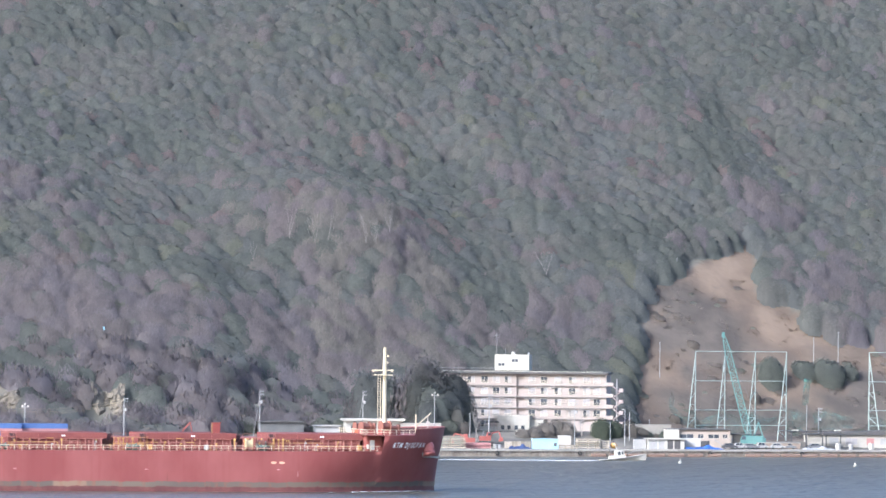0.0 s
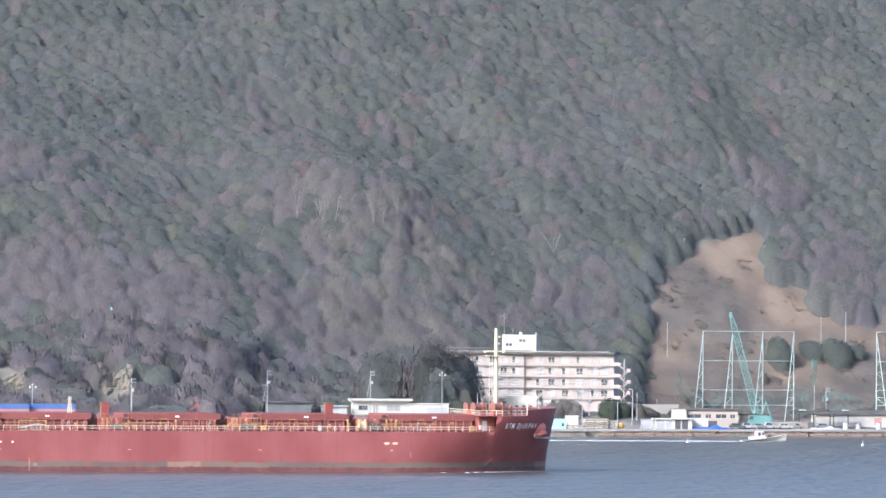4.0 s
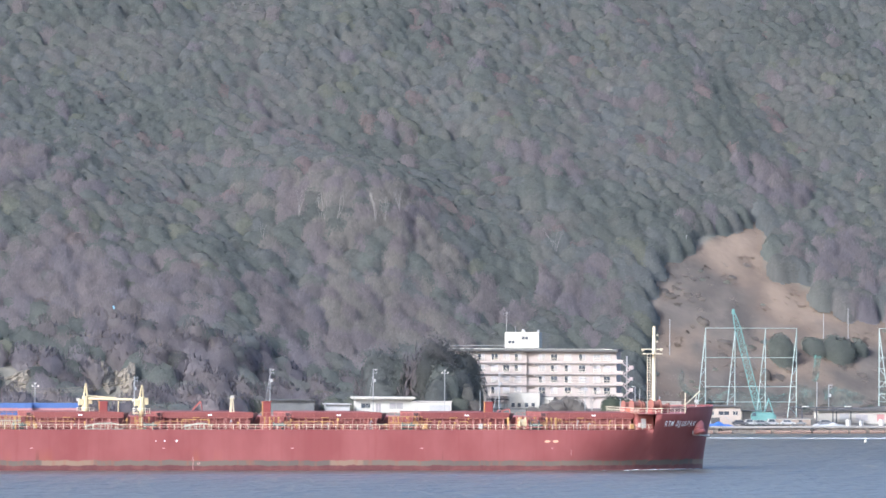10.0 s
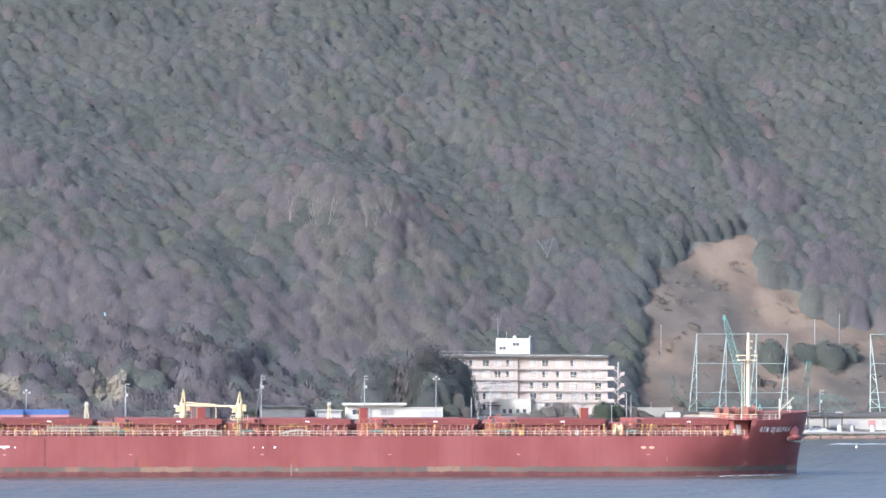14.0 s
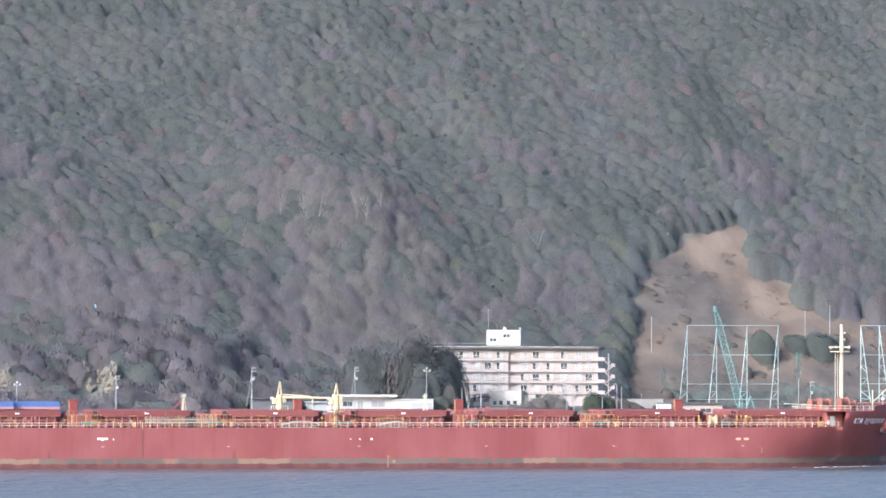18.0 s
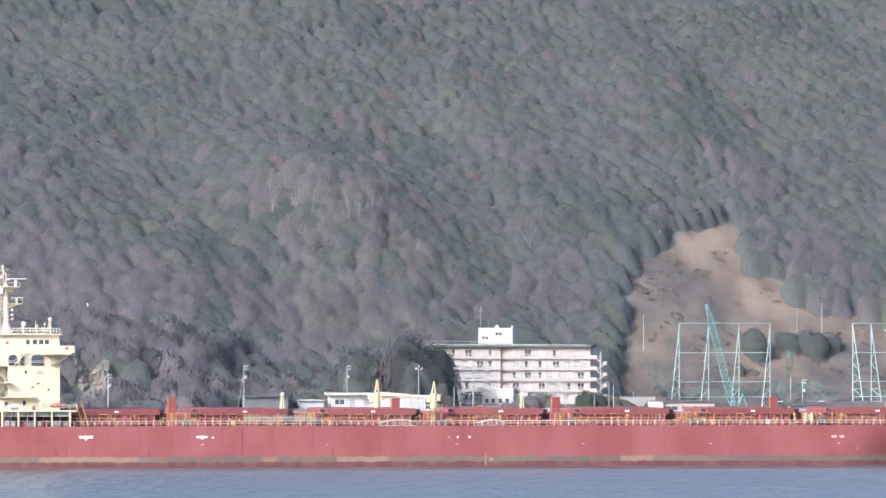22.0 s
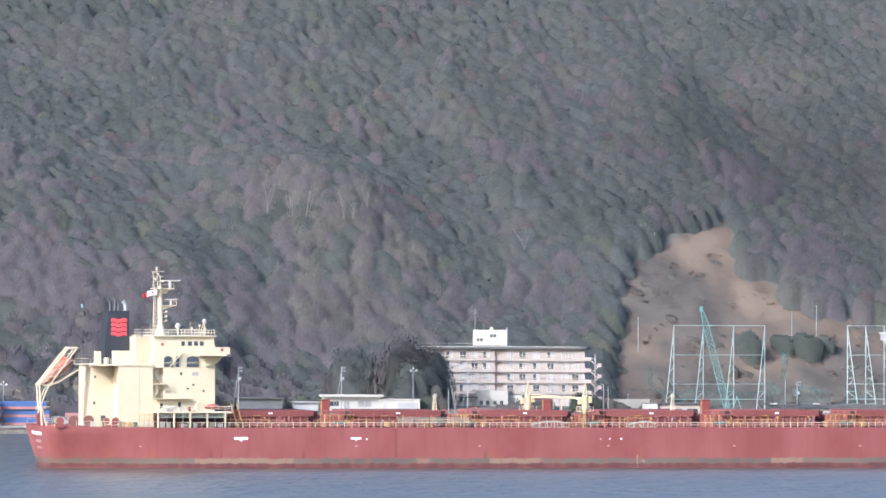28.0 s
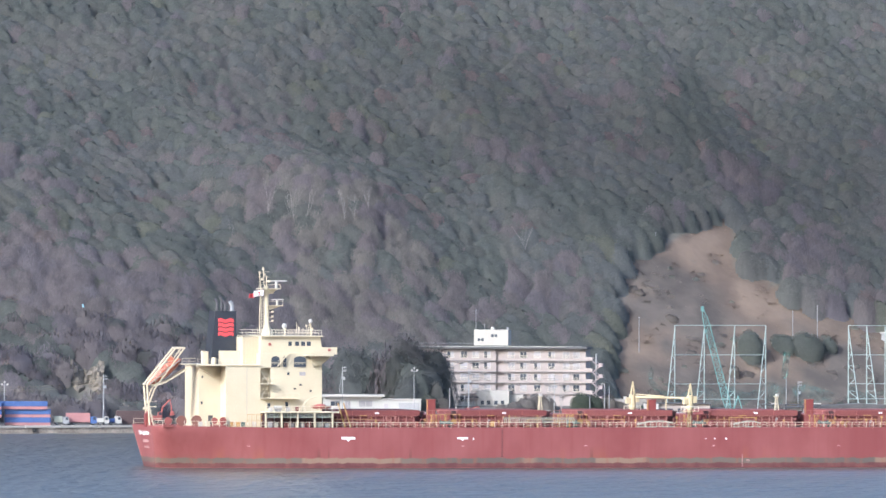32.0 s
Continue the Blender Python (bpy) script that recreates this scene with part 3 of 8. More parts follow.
def twiggy_crown(seed, twigs, radius=3.2, height=8.0, mass=True):
    """Thin upright twig sprays over a haze of finer ones."""
    rng = np.random.default_rng(seed)
    a = rng.uniform(0, 2 * np.pi, twigs)
    up = rng.uniform(0, 1, twigs) ** 0.8
    flat = np.sqrt(1 - up ** 2)
    fill = rng.uniform(0.84, 1.14, twigs) if mass else rng.uniform(0.2, 1, twigs) ** 0.5
    d = np.stack([np.cos(a) * flat, np.sin(a) * flat, up], 1)
    c = d * fill[:, None] * np.array([radius, radius, height])
    facing = np.stack([np.cos(a) + rng.normal(size=twigs) * 0.6, np.sin(a) + rng.normal(size=twigs) * 0.6, 0.25 + rng.normal(size=twigs) * 0.25], 1)
    facing /= np.linalg.norm(facing, axis=1, keepdims=True)
    soft = crown_normals(c, radius, height, 0) + rng.normal(size=(twigs, 3)) * 0.05
    q = clump_quads(c, facing, soft, 0.085, 0.7 if mass else 0.8, rng, False, 0.1)
    if mass:
        q = np.concatenate([q, crown_mass(radius * 0.84, height * 0.82, 0, rng, 10, 4, 0.1)])
    return q


LEAFY = [leafy_crown(100 + i, 430, 3.4, 4.2 + 0.5 * (i % 3), 0.5, 0.21, 12, 4) for i in range(12)]
TWIGGY = [twiggy_crown(200 + i, 430, 3.6, 4.5 + 0.5 * (i % 3)) for i in range(10)]


def leaf_mesh(name, verts, tints):
    n = len(verts) // 4
    me = bpy.data.meshes.new(name)
    me.vertices.add(4 * n)
    me.vertices.foreach_set("co", np.ascontiguousarray(verts[:, :3], np.float32).ravel())
    me.loops.add(4 * n)
    me.loops.foreach_set("vertex_index", np.arange(4 * n, dtype=np.int32))
    me.polygons.add(n)
    me.polygons.foreach_set("loop_start", np.arange(0, 4 * n, 4, dtype=np.int32))
    me.update(calc_edges=True)
    a = me.color_attributes.new("tint", "FLOAT_COLOR", "POINT")
    col = np.ones((4 * n, 4), np.float32)
    col[:, :3] = np.asarray(tints) * verts[:, 6:7]
    a.data.foreach_set("color", col.ravel())
    nr = me.attributes.new("custom_normal", "FLOAT_VECTOR", "POINT")
    nr.data.foreach_set("vector", np.ascontiguousarray(verts[:, 3:6], np.float32).ravel())
    me.materials.append(LEAVES)
    me.update()
    return me


# stands of leafless trees and of rust-coloured ones: x, y, half-widths
BARE_STANDS = [(-100, 2108, 34, 28), (-78, 2122, 24, 20), (-112, 2168, 16, 12), (-28, 2190, 30, 20), (-12, 2199, 20, 15), (-13, 2155, 22, 18), (13, 2182, 13, 11),
               (42, 2196, 16, 15), (117, 2258, 14, 17), (96, 2290, 15, 12), (-58, 2190, 8, 6), (-40, 2236, 12, 8), (-70, 2098, 24, 13), (-40, 2140, 24, 16), (30, 2260, 14, 8), (132, 2230, 13, 15)]
FRESH_STANDS = [(57, 2229, 6, 4), (115, 2355, 6, 5), (121, 2348, 4, 4), (102, 2330, 4, 3), (-72, 2300, 5, 4), (-60, 2335, 5, 4), (20, 2275, 5, 4)]
RUST_STANDS = [(-60, 2193, 5, 4), (-36, 2206, 6, 4), (-4, 2212, 5, 4), (43, 2332, 4, 5), (-2, 2316, 8, 6), (60, 2290, 6, 5), (16, 2250, 5, 4), (100, 2330, 8, 8), (-90, 2215, 6, 6), (-16, 2262, 8, 5)]


def plan_woods():
    rng = np.random.default_rng(11)
    x, y = np.empty(0), np.empty(0)
    for high, step_x, step_y in ((False, 3.9, 4.2), (True, 3.3, 4.0)):      # crowns shrink uphill to fit their apparent size from the camera
        xs, ys = np.meshgrid(np.arange(-150, 176, step_x), np.arange(2020, 2480, step_y))
        gx = (xs + rng.uniform(-0.5, 0.5, xs.shape) * step_x).ravel()
        gy = (ys + rng.uniform(-0.5, 0.5, xs.shape) * step_y).ravel()
        pick = (gy - quay_y(gx) > 150) == high
        x, y = np.concatenate([x, gx[pick]]), np.concatenate([y, gy[pick]])
    d = y - quay_y(x)
    near = np.interp(x, [-150, -60, -45, 0, 8, 52, 60, 176], [31, 34, 52, 58, 80, 80, 70, 70])
    keep = (d > near) & (d < 345)
    for ox, oy in ((0, 0), (2.8, 0), (-2.8, 0), (0, 2.2), (0, -2.2)):       # crowns lean out over the edge of the clearing
        keep &= ~inside(CLEARING, x + ox, y + oy)
    keep &= ~((x > 92) & inside(CLEARING, x - 0.8, y - 3.6))
    keep &= ~((np.abs(x + 86) < 5.5) & (np.abs(y - 2075) < 12))          # no trees on the rock cutting or before it, to fit the camera's view
    keep &= ~((np.abs(x + 114) < 6) & (np.abs(y - 2069) < 6))
    x, y, d = x[keep], y[keep], d[keep]
    nz = np.array([noise.noise(Vector((a * 0.03, b * 0.03, 3.0))) for a, b in zip(x, y)])
    fine = np.array([noise.noise(Vector((a * 0.085, b * 0.085, 9.0))) for a, b in zip(x, y)])
    bare = np.zeros(len(x))
    for cx, cy, rx, ry in BARE_STANDS:
        bare = np.maximum(bare, np.exp(-((x - cx) / rx) ** 2 - ((y - cy) / ry) ** 2))
    rust = np.zeros(len(x))
    for cx, cy, rx, ry in RUST_STANDS:
        rust = np.maximum(rust, np.exp(-((x - cx) / rx) ** 2 - ((y - cy) / ry) ** 2))
    fresh = np.zeros(len(x))
    for cx, cy, rx, ry in FRESH_STANDS:
        fresh = np.maximum(fresh, np.exp(-((x - cx) / rx) ** 2 - ((y - cy) / ry) ** 2))
    rows = []
    for i in range(len(x)):
        u, w = rng.random(), rng.random()
        e = d[i] - near[i]
        share = np.clip(0.06 + 1.1 * (bare[i] + 0.45 * fine[i] + 0.3 * nz[i] - 0.22 + 0.5 * math.exp(-e / 18)), 0.04, 0.93)
        if rust[i] > 0.5 and u < 0.55 or u < 0.012:
            kind, tint = "leafy", RUSTY[rng.integers(len(RUSTY))]
        elif u > 0.985 or fresh[i] > 0.5 and u > 0.5:
            kind, tint = "leafy", FRESH[0]
        elif w < share:
            tan = math.exp(-((x[i] + 24) / 26) ** 2 - ((y[i] - 2188) / 24) ** 2) + 0.7 * math.exp(-((x[i] + 14) / 20) ** 2 - ((y[i] - 2150) / 16) ** 2)
            kind, tint = "bare", TAN[rng.integers(2)] if rng.random() < 0.8 * tan else BARE[rng.integers(len(BARE))]
        else:
            k = int(np.clip((nz[i] + 0.5) * 5 + rng.integers(-2, 3), 0, len(EVERGREEN) - 1))
            kind, tint = "leafy", tuple(round(v * (1.0 + 0.16 * round(3 * nz[i]) / 3), 4) for v in EVERGREEN[k])
        if e < 30:      # tint brightened at the foot, offsetting the shade these trees throw on each other
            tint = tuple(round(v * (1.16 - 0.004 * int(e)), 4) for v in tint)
        size = rng.uniform(0.75, 1.15) * np.interp(d[i], [60, 110, 160, 240, 340], [1.2, 1.15, 0.95, 0.78, 0.7])
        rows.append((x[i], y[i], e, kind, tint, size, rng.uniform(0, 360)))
    return rows


def trunk_shape(rng, height, r):
    s = Shape()
    lean = Vector((rng.uniform(-0.4, 0.4), rng.uniform(-0.4, 0.4), height * 0.55))
    s.rod((0, 0, -0.6), lean * 0.5, r, r * 0.75, 6).rod(lean * 0.5, lean, r * 0.75, r * 0.4, 6)
    for _ in range(4):
        a, k = rng.uniform(0, 6.28), rng.uniform(0.45, 0.9)
        s.rod(lean * k, lean * k + Vector((math.cos(a) * 1.3, math.sin(a) * 1.3, 0.9)), r * 0.4, r * 0.15, 5)
    return s


def steepness(x, y):
    """How much the ground climbs for a metre in x and in y."""
    z = ground_z(np.array([x - 2, x + 2, x, x]), np.array([y, y, y - 2, y + 2]))
    return 0.16 * float(z[1] - z[0]), 0.18 * float(z[3] - z[2])


def placed(p, x, y, z, size, c=1.0, s=0.0, tall=1.0, lie=(0.0, 0.0)):
    """A crown moved to its place, turned, scaled and laid on the slope."""
    dx, dy = (p[:, 0] * c - p[:, 1] * s) * size, (p[:, 0] * s + p[:, 1] * c) * size
    return np.stack([dx + x, dy + y, p[:, 2] * size * tall + z + dx * lie[0] + dy * lie[1],
                     p[:, 3] * c - p[:, 4] * s, p[:, 3] * s + p[:, 4] * c, p[:, 5], p[:, 6]], 1)


def build_canopy(rows):
    """The closed wood on the hill: crown beside crown over the slope, clothed in leaf clumps and twig sprays."""
    step, x0, d0 = 0.75, -150.0, 28.0
    nx, nd = int(327 / step), int(322 / step)
    gx = x0 + step * np.arange(nx)
    gd = d0 + step * np.arange(nd)
    X, D = np.meshgrid(gx, gd)
    Y = quay_y(X) + D
    high, owner = np.zeros((nd, nx)), np.full((nd, nx), -1)
    rng = np.random.default_rng(62)
    for t, (x, y, e, kind, tint, size, spin) in enumerate(rows):
        reach, tall = 3.9 * size + 0.5, (4.4 if kind == "leafy" else 4.9) * size ** 0.6 * rng.uniform(0.92, 1.08)
        i0, j0 = int((x - x0) / step), int((y - quay_y(x) - d0) / step)
        w = int(reach / step) + 3
        a, b, c, f = max(0, j0 - w), min(nd, j0 + w), max(0, i0 - w), min(nx, i0 + w)
        if a >= b or c >= f:
            continue
        px, py = X[a:b, c:f] - x, Y[a:b, c:f] - y
        ang = np.arctan2(py, px)
        r = np.sqrt(px * px + py * py) / (reach * (1 + 0.14 * np.sin(2 * ang + spin) + 0.1 * np.sin(3 * ang + 2 * spin)))
        z = tall * (1 - np.clip(r, 0, 1) ** 3.2)
        win = z > high[a:b, c:f]
        high[a:b, c:f][win] = z[win]
        owner[a:b, c:f][win] = t

    def bumps(cells, amount):
        """Soft random swelling of the given width, in cells."""
        n = rng.normal(size=(nd // cells + 3, nx // cells + 3))
        u, v = np.arange(nd) / cells, np.arange(nx) / cells
        i, j = u.astype(int), v.astype(int)
        p, q = (u - i)[:, None], (v - j)[None, :]
        p, q = p * p * (3 - 2 * p), q * q * (3 - 2 * q)
        i, j = i[:, None], j[None, :]
        return amount * ((n[i, j] * (1 - q) + n[i, j + 1] * q) * (1 - p) + (n[i + 1, j] * (1 - q) + n[i + 1, j + 1] * q) * p)

    lump = np.clip(high / 3, 0, 1)
    Z = ground_z(X, Y) + high + lump * (bumps(2, 0.14) + bumps(4, 0.16) + bumps(16, 0.3))
    gy, gxs = np.gradient(Z, step)
    normal = np.stack([-(gxs - 0.38 * gy), -gy, np.ones_like(Z)], -1)
    normal /= np.linalg.norm(normal, axis=-1, keepdims=True)
    own = np.array([tint for *_, tint, size, spin in rows]) * np.array([[0.95 + 0.1 * ((r[6] * 13) % 1)] for r in rows])
    twig = np.array([r[3] == "bare" for r in rows])
    P = np.stack([X, Y, Z], -1)
    corner = lambda g: np.stack([g[:-1, :-1], g[:-1, 1:], g[1:, 1:], g[1:, :-1]], 2)
    solid = (np.maximum(np.maximum(high[:-1, :-1], high[:-1, 1:]), np.maximum(high[1:, 1:], high[1:, :-1])) > 0.1)
    cell = np.maximum(np.maximum(owner[:-1, :-1], owner[:-1, 1:]), np.maximum(owner[1:, 1:], owner[1:, :-1]))
    shade = normal * 0.24 + np.array([0, -0.14, 0.5])
    body = with_normals(corner(P)[solid].reshape(-1, 3), corner(shade)[solid].reshape(-1, 3))
    body_tint = np.repeat(own[cell[solid]], 4, 0)
    # leaf clumps and twigs scattered over the crowns
    count = 700000
    steep = np.where((high > 0.15) & (owner >= 0), np.clip(1 / normal[..., 2], 1, 7), 0)[:-1, :-1]        # as many to each square metre of crown
    run = np.cumsum(steep.ravel())
    pick = np.minimum(np.searchsorted(run, rng.uniform(0, run[-1], count)), steep.size - 1)
    i, j = pick // (nx - 1), pick % (nx - 1)
    p, q = rng.random((count, 1)), rng.random((count, 1))
    c = (P[i, j] * (1 - q) + P[i, j + 1] * q) * (1 - p) + (P[i + 1, j] * (1 - q) + P[i + 1, j + 1] * q) * p
    nrm, who = normal[i, j], owner[i, j]
    bare = twig[who]
    c[:, 2] += np.where(bare, rng.uniform(-0.2, 0.75, len(c)), rng.uniform(-0.05, 0.2, len(c)))
    soft = nrm * 0.24 + np.array([0, -0.14, 0.5]) + rng.normal(size=c.shape) * 0.07
    facing = nrm + rng.normal(size=c.shape) * 0.3
    facing /= np.linalg.norm(facing, axis=1, keepdims=True)
    upright = np.stack([rng.normal(size=len(c)) * 0.5, -np.ones(len(c)), rng.normal(size=len(c)) * 0.2], 1)
    upright /= np.linalg.norm(upright, axis=1, keepdims=True)
    size = rng.uniform(0.2, 0.42, (len(c), 1))
    leaf = clump_quads(c[~bare], facing[~bare], soft[~bare], size[~bare], size[~bare] * 0.85, rng, True, 0.12)
    spray = clump_quads(c[bare], upright[bare], soft[bare], 0.08, size[bare] * 2.2, rng, False, 0.17, 0.5)
    verts = np.concatenate([body, leaf, spray])
    tints = np.concatenate([body_tint, np.repeat(own[who[~bare]], 4, 0), np.repeat(own[who[bare]], 4, 0)])
    tagged(new("woods", leaf_mesh("woods", verts, tints)), "mixed evergreen and leafless winter woodland covering the hill", "woods", "", "stuff")


def build_woods():
    rows = plan_woods()
    order = sorted(range(len(rows)), key=lambda i: rows[i][2])
    single = set(order[:230])
    rng = random.Random(3)
    trunks = [trunk_shape(rng, 8, 0.24).mesh("trunk", BARK) for _ in range(5)]
    crowns = {}
    for i in sorted(single):
        x, y, e, kind, tint, size, spin = rows[i]
        z = float(ground_z(x, y)) - 0.1
        pool = LEAFY if kind == "leafy" else TWIGGY
        k = int(spin * 7) % len(pool)
        key = (kind, k, tint)
        if key not in crowns:
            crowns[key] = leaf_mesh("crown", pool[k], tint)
        label = "broadleaf evergreen tree with a dense green crown on the slope" if kind == "leafy" else "leafless grey-brown tree with fine upright twigs on the slope"
        if tint[0] > 1.17 * tint[1]:
            label = "tree with rust-brown withered leaves on the slope"
        t = thing("tree", label, "tree", pose(x, y, z, 0, 0, spin), "trees at the foot of the hill")
        t.scale = (size, size, size)
        part("trunk", trunks[i % 5], None, t)
        part("crown", crowns[key], None, t)
    build_canopy([r for i, r in enumerate(rows) if i not in single])
    # tufts and low scrub in the clearing
    r3 = np.random.default_rng(33)
    gv, gt = [], []
    tuft = [twiggy_crown(400 + i, 14, 0.8, 0.9, False) for i in range(6)]
    brush = [twiggy_crown(420 + i, 60, 1.8, 1.1) for i in range(6)]
    for _ in range(2600):
        x, y = r3.uniform(54, 150), r3.uniform(2150, 2270)
        if not inside(CLEARING, np.array([x]), np.array([y]))[0]:
            continue
        z = float(ground_z(x, y))
        dense = 1.4 * math.exp(-((x - 73) / 13) ** 2 - ((y - 2225) / 12) ** 2) + math.exp(-((x - 80) / 15) ** 2 - ((y - 2212) / 15) ** 2) + math.exp(-((x - 90) / 24) ** 2 - ((y - 2182) / 11) ** 2) + 1.6 * math.exp(-((x - 130) / 19) ** 2 - ((y - 2204) / 27) ** 2) + 0.9 * math.exp(-((x - 108) / 42) ** 2 - ((y - 2172) / 17) ** 2)
        if r3.random() < 0.25 * dense:
            p, tint = placed(brush[r3.integers(6)], x, y, z - 0.3, r3.uniform(0.6, 1.2), tall=0.26, lie=steepness(x, y)), np.array((0.15, 0.128, 0.108)) * r3.uniform(0.9, 1.1)
            if r3.random() < 0.2:
                tint = np.array((0.142, 0.140, 0.112))
        else:
            p, tint = placed(tuft[r3.integers(6)], x, y, z - 0.15, r3.uniform(0.6, 1.2), tall=0.18, lie=steepness(x, y)), (np.array((0.158, 0.117, 0.087)) + (np.array((0.084, 0.070, 0.058)) - np.array((0.158, 0.117, 0.087))) * min(1.0, dense)) * r3.uniform(0.9, 1.1)
        gv.append(p)
        gt.append(np.tile(tint, (len(p), 1)))
    tagged(new("dry_grass", leaf_mesh("dry_grass", np.concatenate(gv), np.concatenate(gt))), "dry tan grass and brown scrub in the clearing", "grass", "", "stuff")
    # coarser woods on the flanks of the hill
    r2 = np.random.default_rng(21)
    verts, tints = [], []
    small = [leafy_crown(300 + i, 18, 5.6, 8.5, 0.0, 1.1) for i in range(6)]
    for _ in range(3900):
        x, d = r2.uniform(-700, 700), r2.uniform(45, 620)
        if -152 < x < 178 and d < 345:
            continue
        y = quay_y(x) + d
        z = float(ground_z(x, y))
        verts.append(placed(small[r2.integers(6)], x, y, z, r2.uniform(0.9, 1.5)))
        tints.append(np.tile(np.array(EVERGREEN[r2.integers(7)] if r2.random() < 0.65 else BARE[r2.integers(4)]), (len(verts[-1]), 1)))
    ob = new("far_woods", leaf_mesh("far_woods", np.concatenate(verts), np.concatenate(tints)))
    tagged(ob, "more woodland along the flanks of the hill", "woods", "", "stuff")


build_woods()

# ---- the bulk carrier: local x runs from stern to bow, y to port (away), z from the waterline ----
LENGTH, BEAM = 244.0, 19.0
DECK, FC_DECK = 8.5, 11.9
HEADING = 12.0


def clamp01(v):
    return max(0.0, min(1.0, v))


def hull_point(q, z, side=-1):
    """A point of the shell at station q and height z."""
    t = clamp01((z - 1.5) / 9.5)
    b = BEAM
    x = q
    if q > 192:
        end = 242.1 + 1.9 * clamp01(z / 13.2) ** 1.4
        qs = 204 + 10 * t
        x = 192 + (q - 192) * (end - 192) / (LENGTH - 192)
        u = clamp01((q - qs) / (LENGTH - qs))
        p, r = 1.9 + 0.5 * t, 0.75 - 0.25 * t
        b = BEAM * max(0.0, 1 - u ** p) ** r
    elif q < 45:
        start = 3.3 + 1.7 * (1 - clamp01(z / 8.8))
        x = start + q * (45 - start) / 45
        u = (45 - q) / 45
        b = BEAM - (BEAM - 9.0 - 5.0 * clamp01(z / 8.0)) * u ** 2.4
        if q < 4:
            b -= 2.6 * (1 - math.sqrt(max(0.0, 1 - ((4 - q) / 4) ** 2)))
    return Vector((x, side * b, z))


def sheer(q):
    """The height of the shell's upper edge."""
    if q > 235.2:
        return 13.1 + 0.25 * (q - 235.2) / 6
    if q > 228.0:
        return FC_DECK
    return DECK + 0.35 * clamp01((30 - q) / 30)


ship = thing("bulk_carrier", "red-hulled bulk carrier with cream superstructure under way", "cargo ship")


BOLSTER = material("faded_bolster_red", (0.26, 0.075, 0.07), (0.33, 0.11, 0.10), 0.6, fine=3)


def build_hull():
    qs = [0, 0.1, 0.3, 0.6, 1, 1.6, 2.4, 3.2, 4, 5, 7, 9, 14, 20, 27, 35, 45] + list(np.linspace(60, 185, 9)) + [192, 195, 198, 201, 204, 207, 210, 213, 216, 219, 222, 224, 226, 227.98, 228.02, 229.5, 231, 232.5, 234, 235.18, 235.22, 236.5, 238, 239.5, 240.8, 241.8, 242.6, 243.1, 243.5, 243.8, 243.95, 244.0]
    us = np.linspace(0, 1, 15)
    s = Shape()
    n, m = len(qs), len(us)
    for side in (-1, 1):
        vs = [hull_point(q, -3 + (sheer(q) + 3) * u, side) for q in qs for u in us]
        fs = [(i * m + j, (i + 1) * m + j, (i + 1) * m + j + 1, i * m + j + 1) for i in range(n - 1) for j in range(m - 1)]
        s.add(vs, fs if side < 0 else [f[::-1] for f in fs])
    hull = part("hull", s, HULL, ship, "red hull, greyed for haze, with a grey-green boot-top and rust streaks", smooth=True)
    tr = Shape()
    vs = [hull_point(0, -3 + (sheer(0) + 3) * u, side) for u in us for side in (-1, 1)]
    tr.add(vs, [(2 * j, 2 * j + 2, 2 * j + 3, 2 * j + 1) for j in range(m - 1)])
    part("transom", tr, HULL, hull)
    bt = Shape()
    vs = [hull_point(q, -3, side) for q in qs for side in (-1, 1)]
    bt.add(vs, [(2 * i, 2 * i + 1, 2 * i + 3, 2 * i + 2) for i in range(n - 1)])
    part("bottom", bt, HULL, hull)

    def deck_sheet(q0, q1, z, inset):
        d, ql = Shape(), [q for q in qs if q0 <= q <= q1]
        vs = []
        for q in ql:
            p = hull_point(q, z)
            b = max(0.02, -p.y - inset)
            vs += [(p.x, -b, z), (p.x, b, z)]
        return d.add(vs, [(2 * i, 2 * i + 2, 2 * i + 3, 2 * i + 1) for i in range(len(ql) - 1)])

    part("main_deck", deck_sheet(0, 228.1, DECK - 0.06, 0.02), DECKRED, ship)
    part("forecastle_deck", deck_sheet(224, 244.0, FC_DECK - 0.05, 0.05), DECKRED, ship)
    # bulwark stiffening lip along the bow
    for side in (-1, 1):
        part("bulwark_cap", Shape().pipe([hull_point(q, sheer(q), side) for q in qs if q > 235.2], 0.12), HULL, hull)
    # inner face of the bulwark with its stiffeners
    for side in (-1, 1):
        ql = [q for q in qs if 235.2 < q < 243.2]
        vs = [hull_point(q, z, side) + Vector((-0.08, -side * 0.10, 0)) for q in ql for z in (FC_DECK - 0.05, sheer(q) - 0.1)]
        part("bulwark_lining", Shape().add(vs, [(2 * i, 2 * i + 2, 2 * i + 3, 2 * i + 1) for i in range(len(ql) - 1)]), BULWARKRED, hull, "dark red inner face of the bow bulwark")
        for q in (235.6, 236.6, 237.6, 238.6, 239.6, 240.6):
            a, b = hull_point(q, FC_DECK, side), hull_point(q, sheer(q) - 0.1, side)
            off = Vector((-0.15, -side * 0.3, 0))
            part("bulwark_stay", Shape().rod(a + off * 2.2, b + off, 0.07, n=4), BULWARKRED, hull)
    # forecastle house below its deck, set in from the ship's side
    fc = Shape().box(224.5, 228.4, -13.5, 13.5, DECK, FC_DECK, c=0.3)
    fch = part("forecastle_house", fc, DECKRED, ship, "dark red forecastle bulkhead with doors")
    part("forecastle_plating", box(224.3, 228.3, -15.0, 15.0, FC_DECK - 0.12, FC_DECK + 0.02), DECKRED, fch)
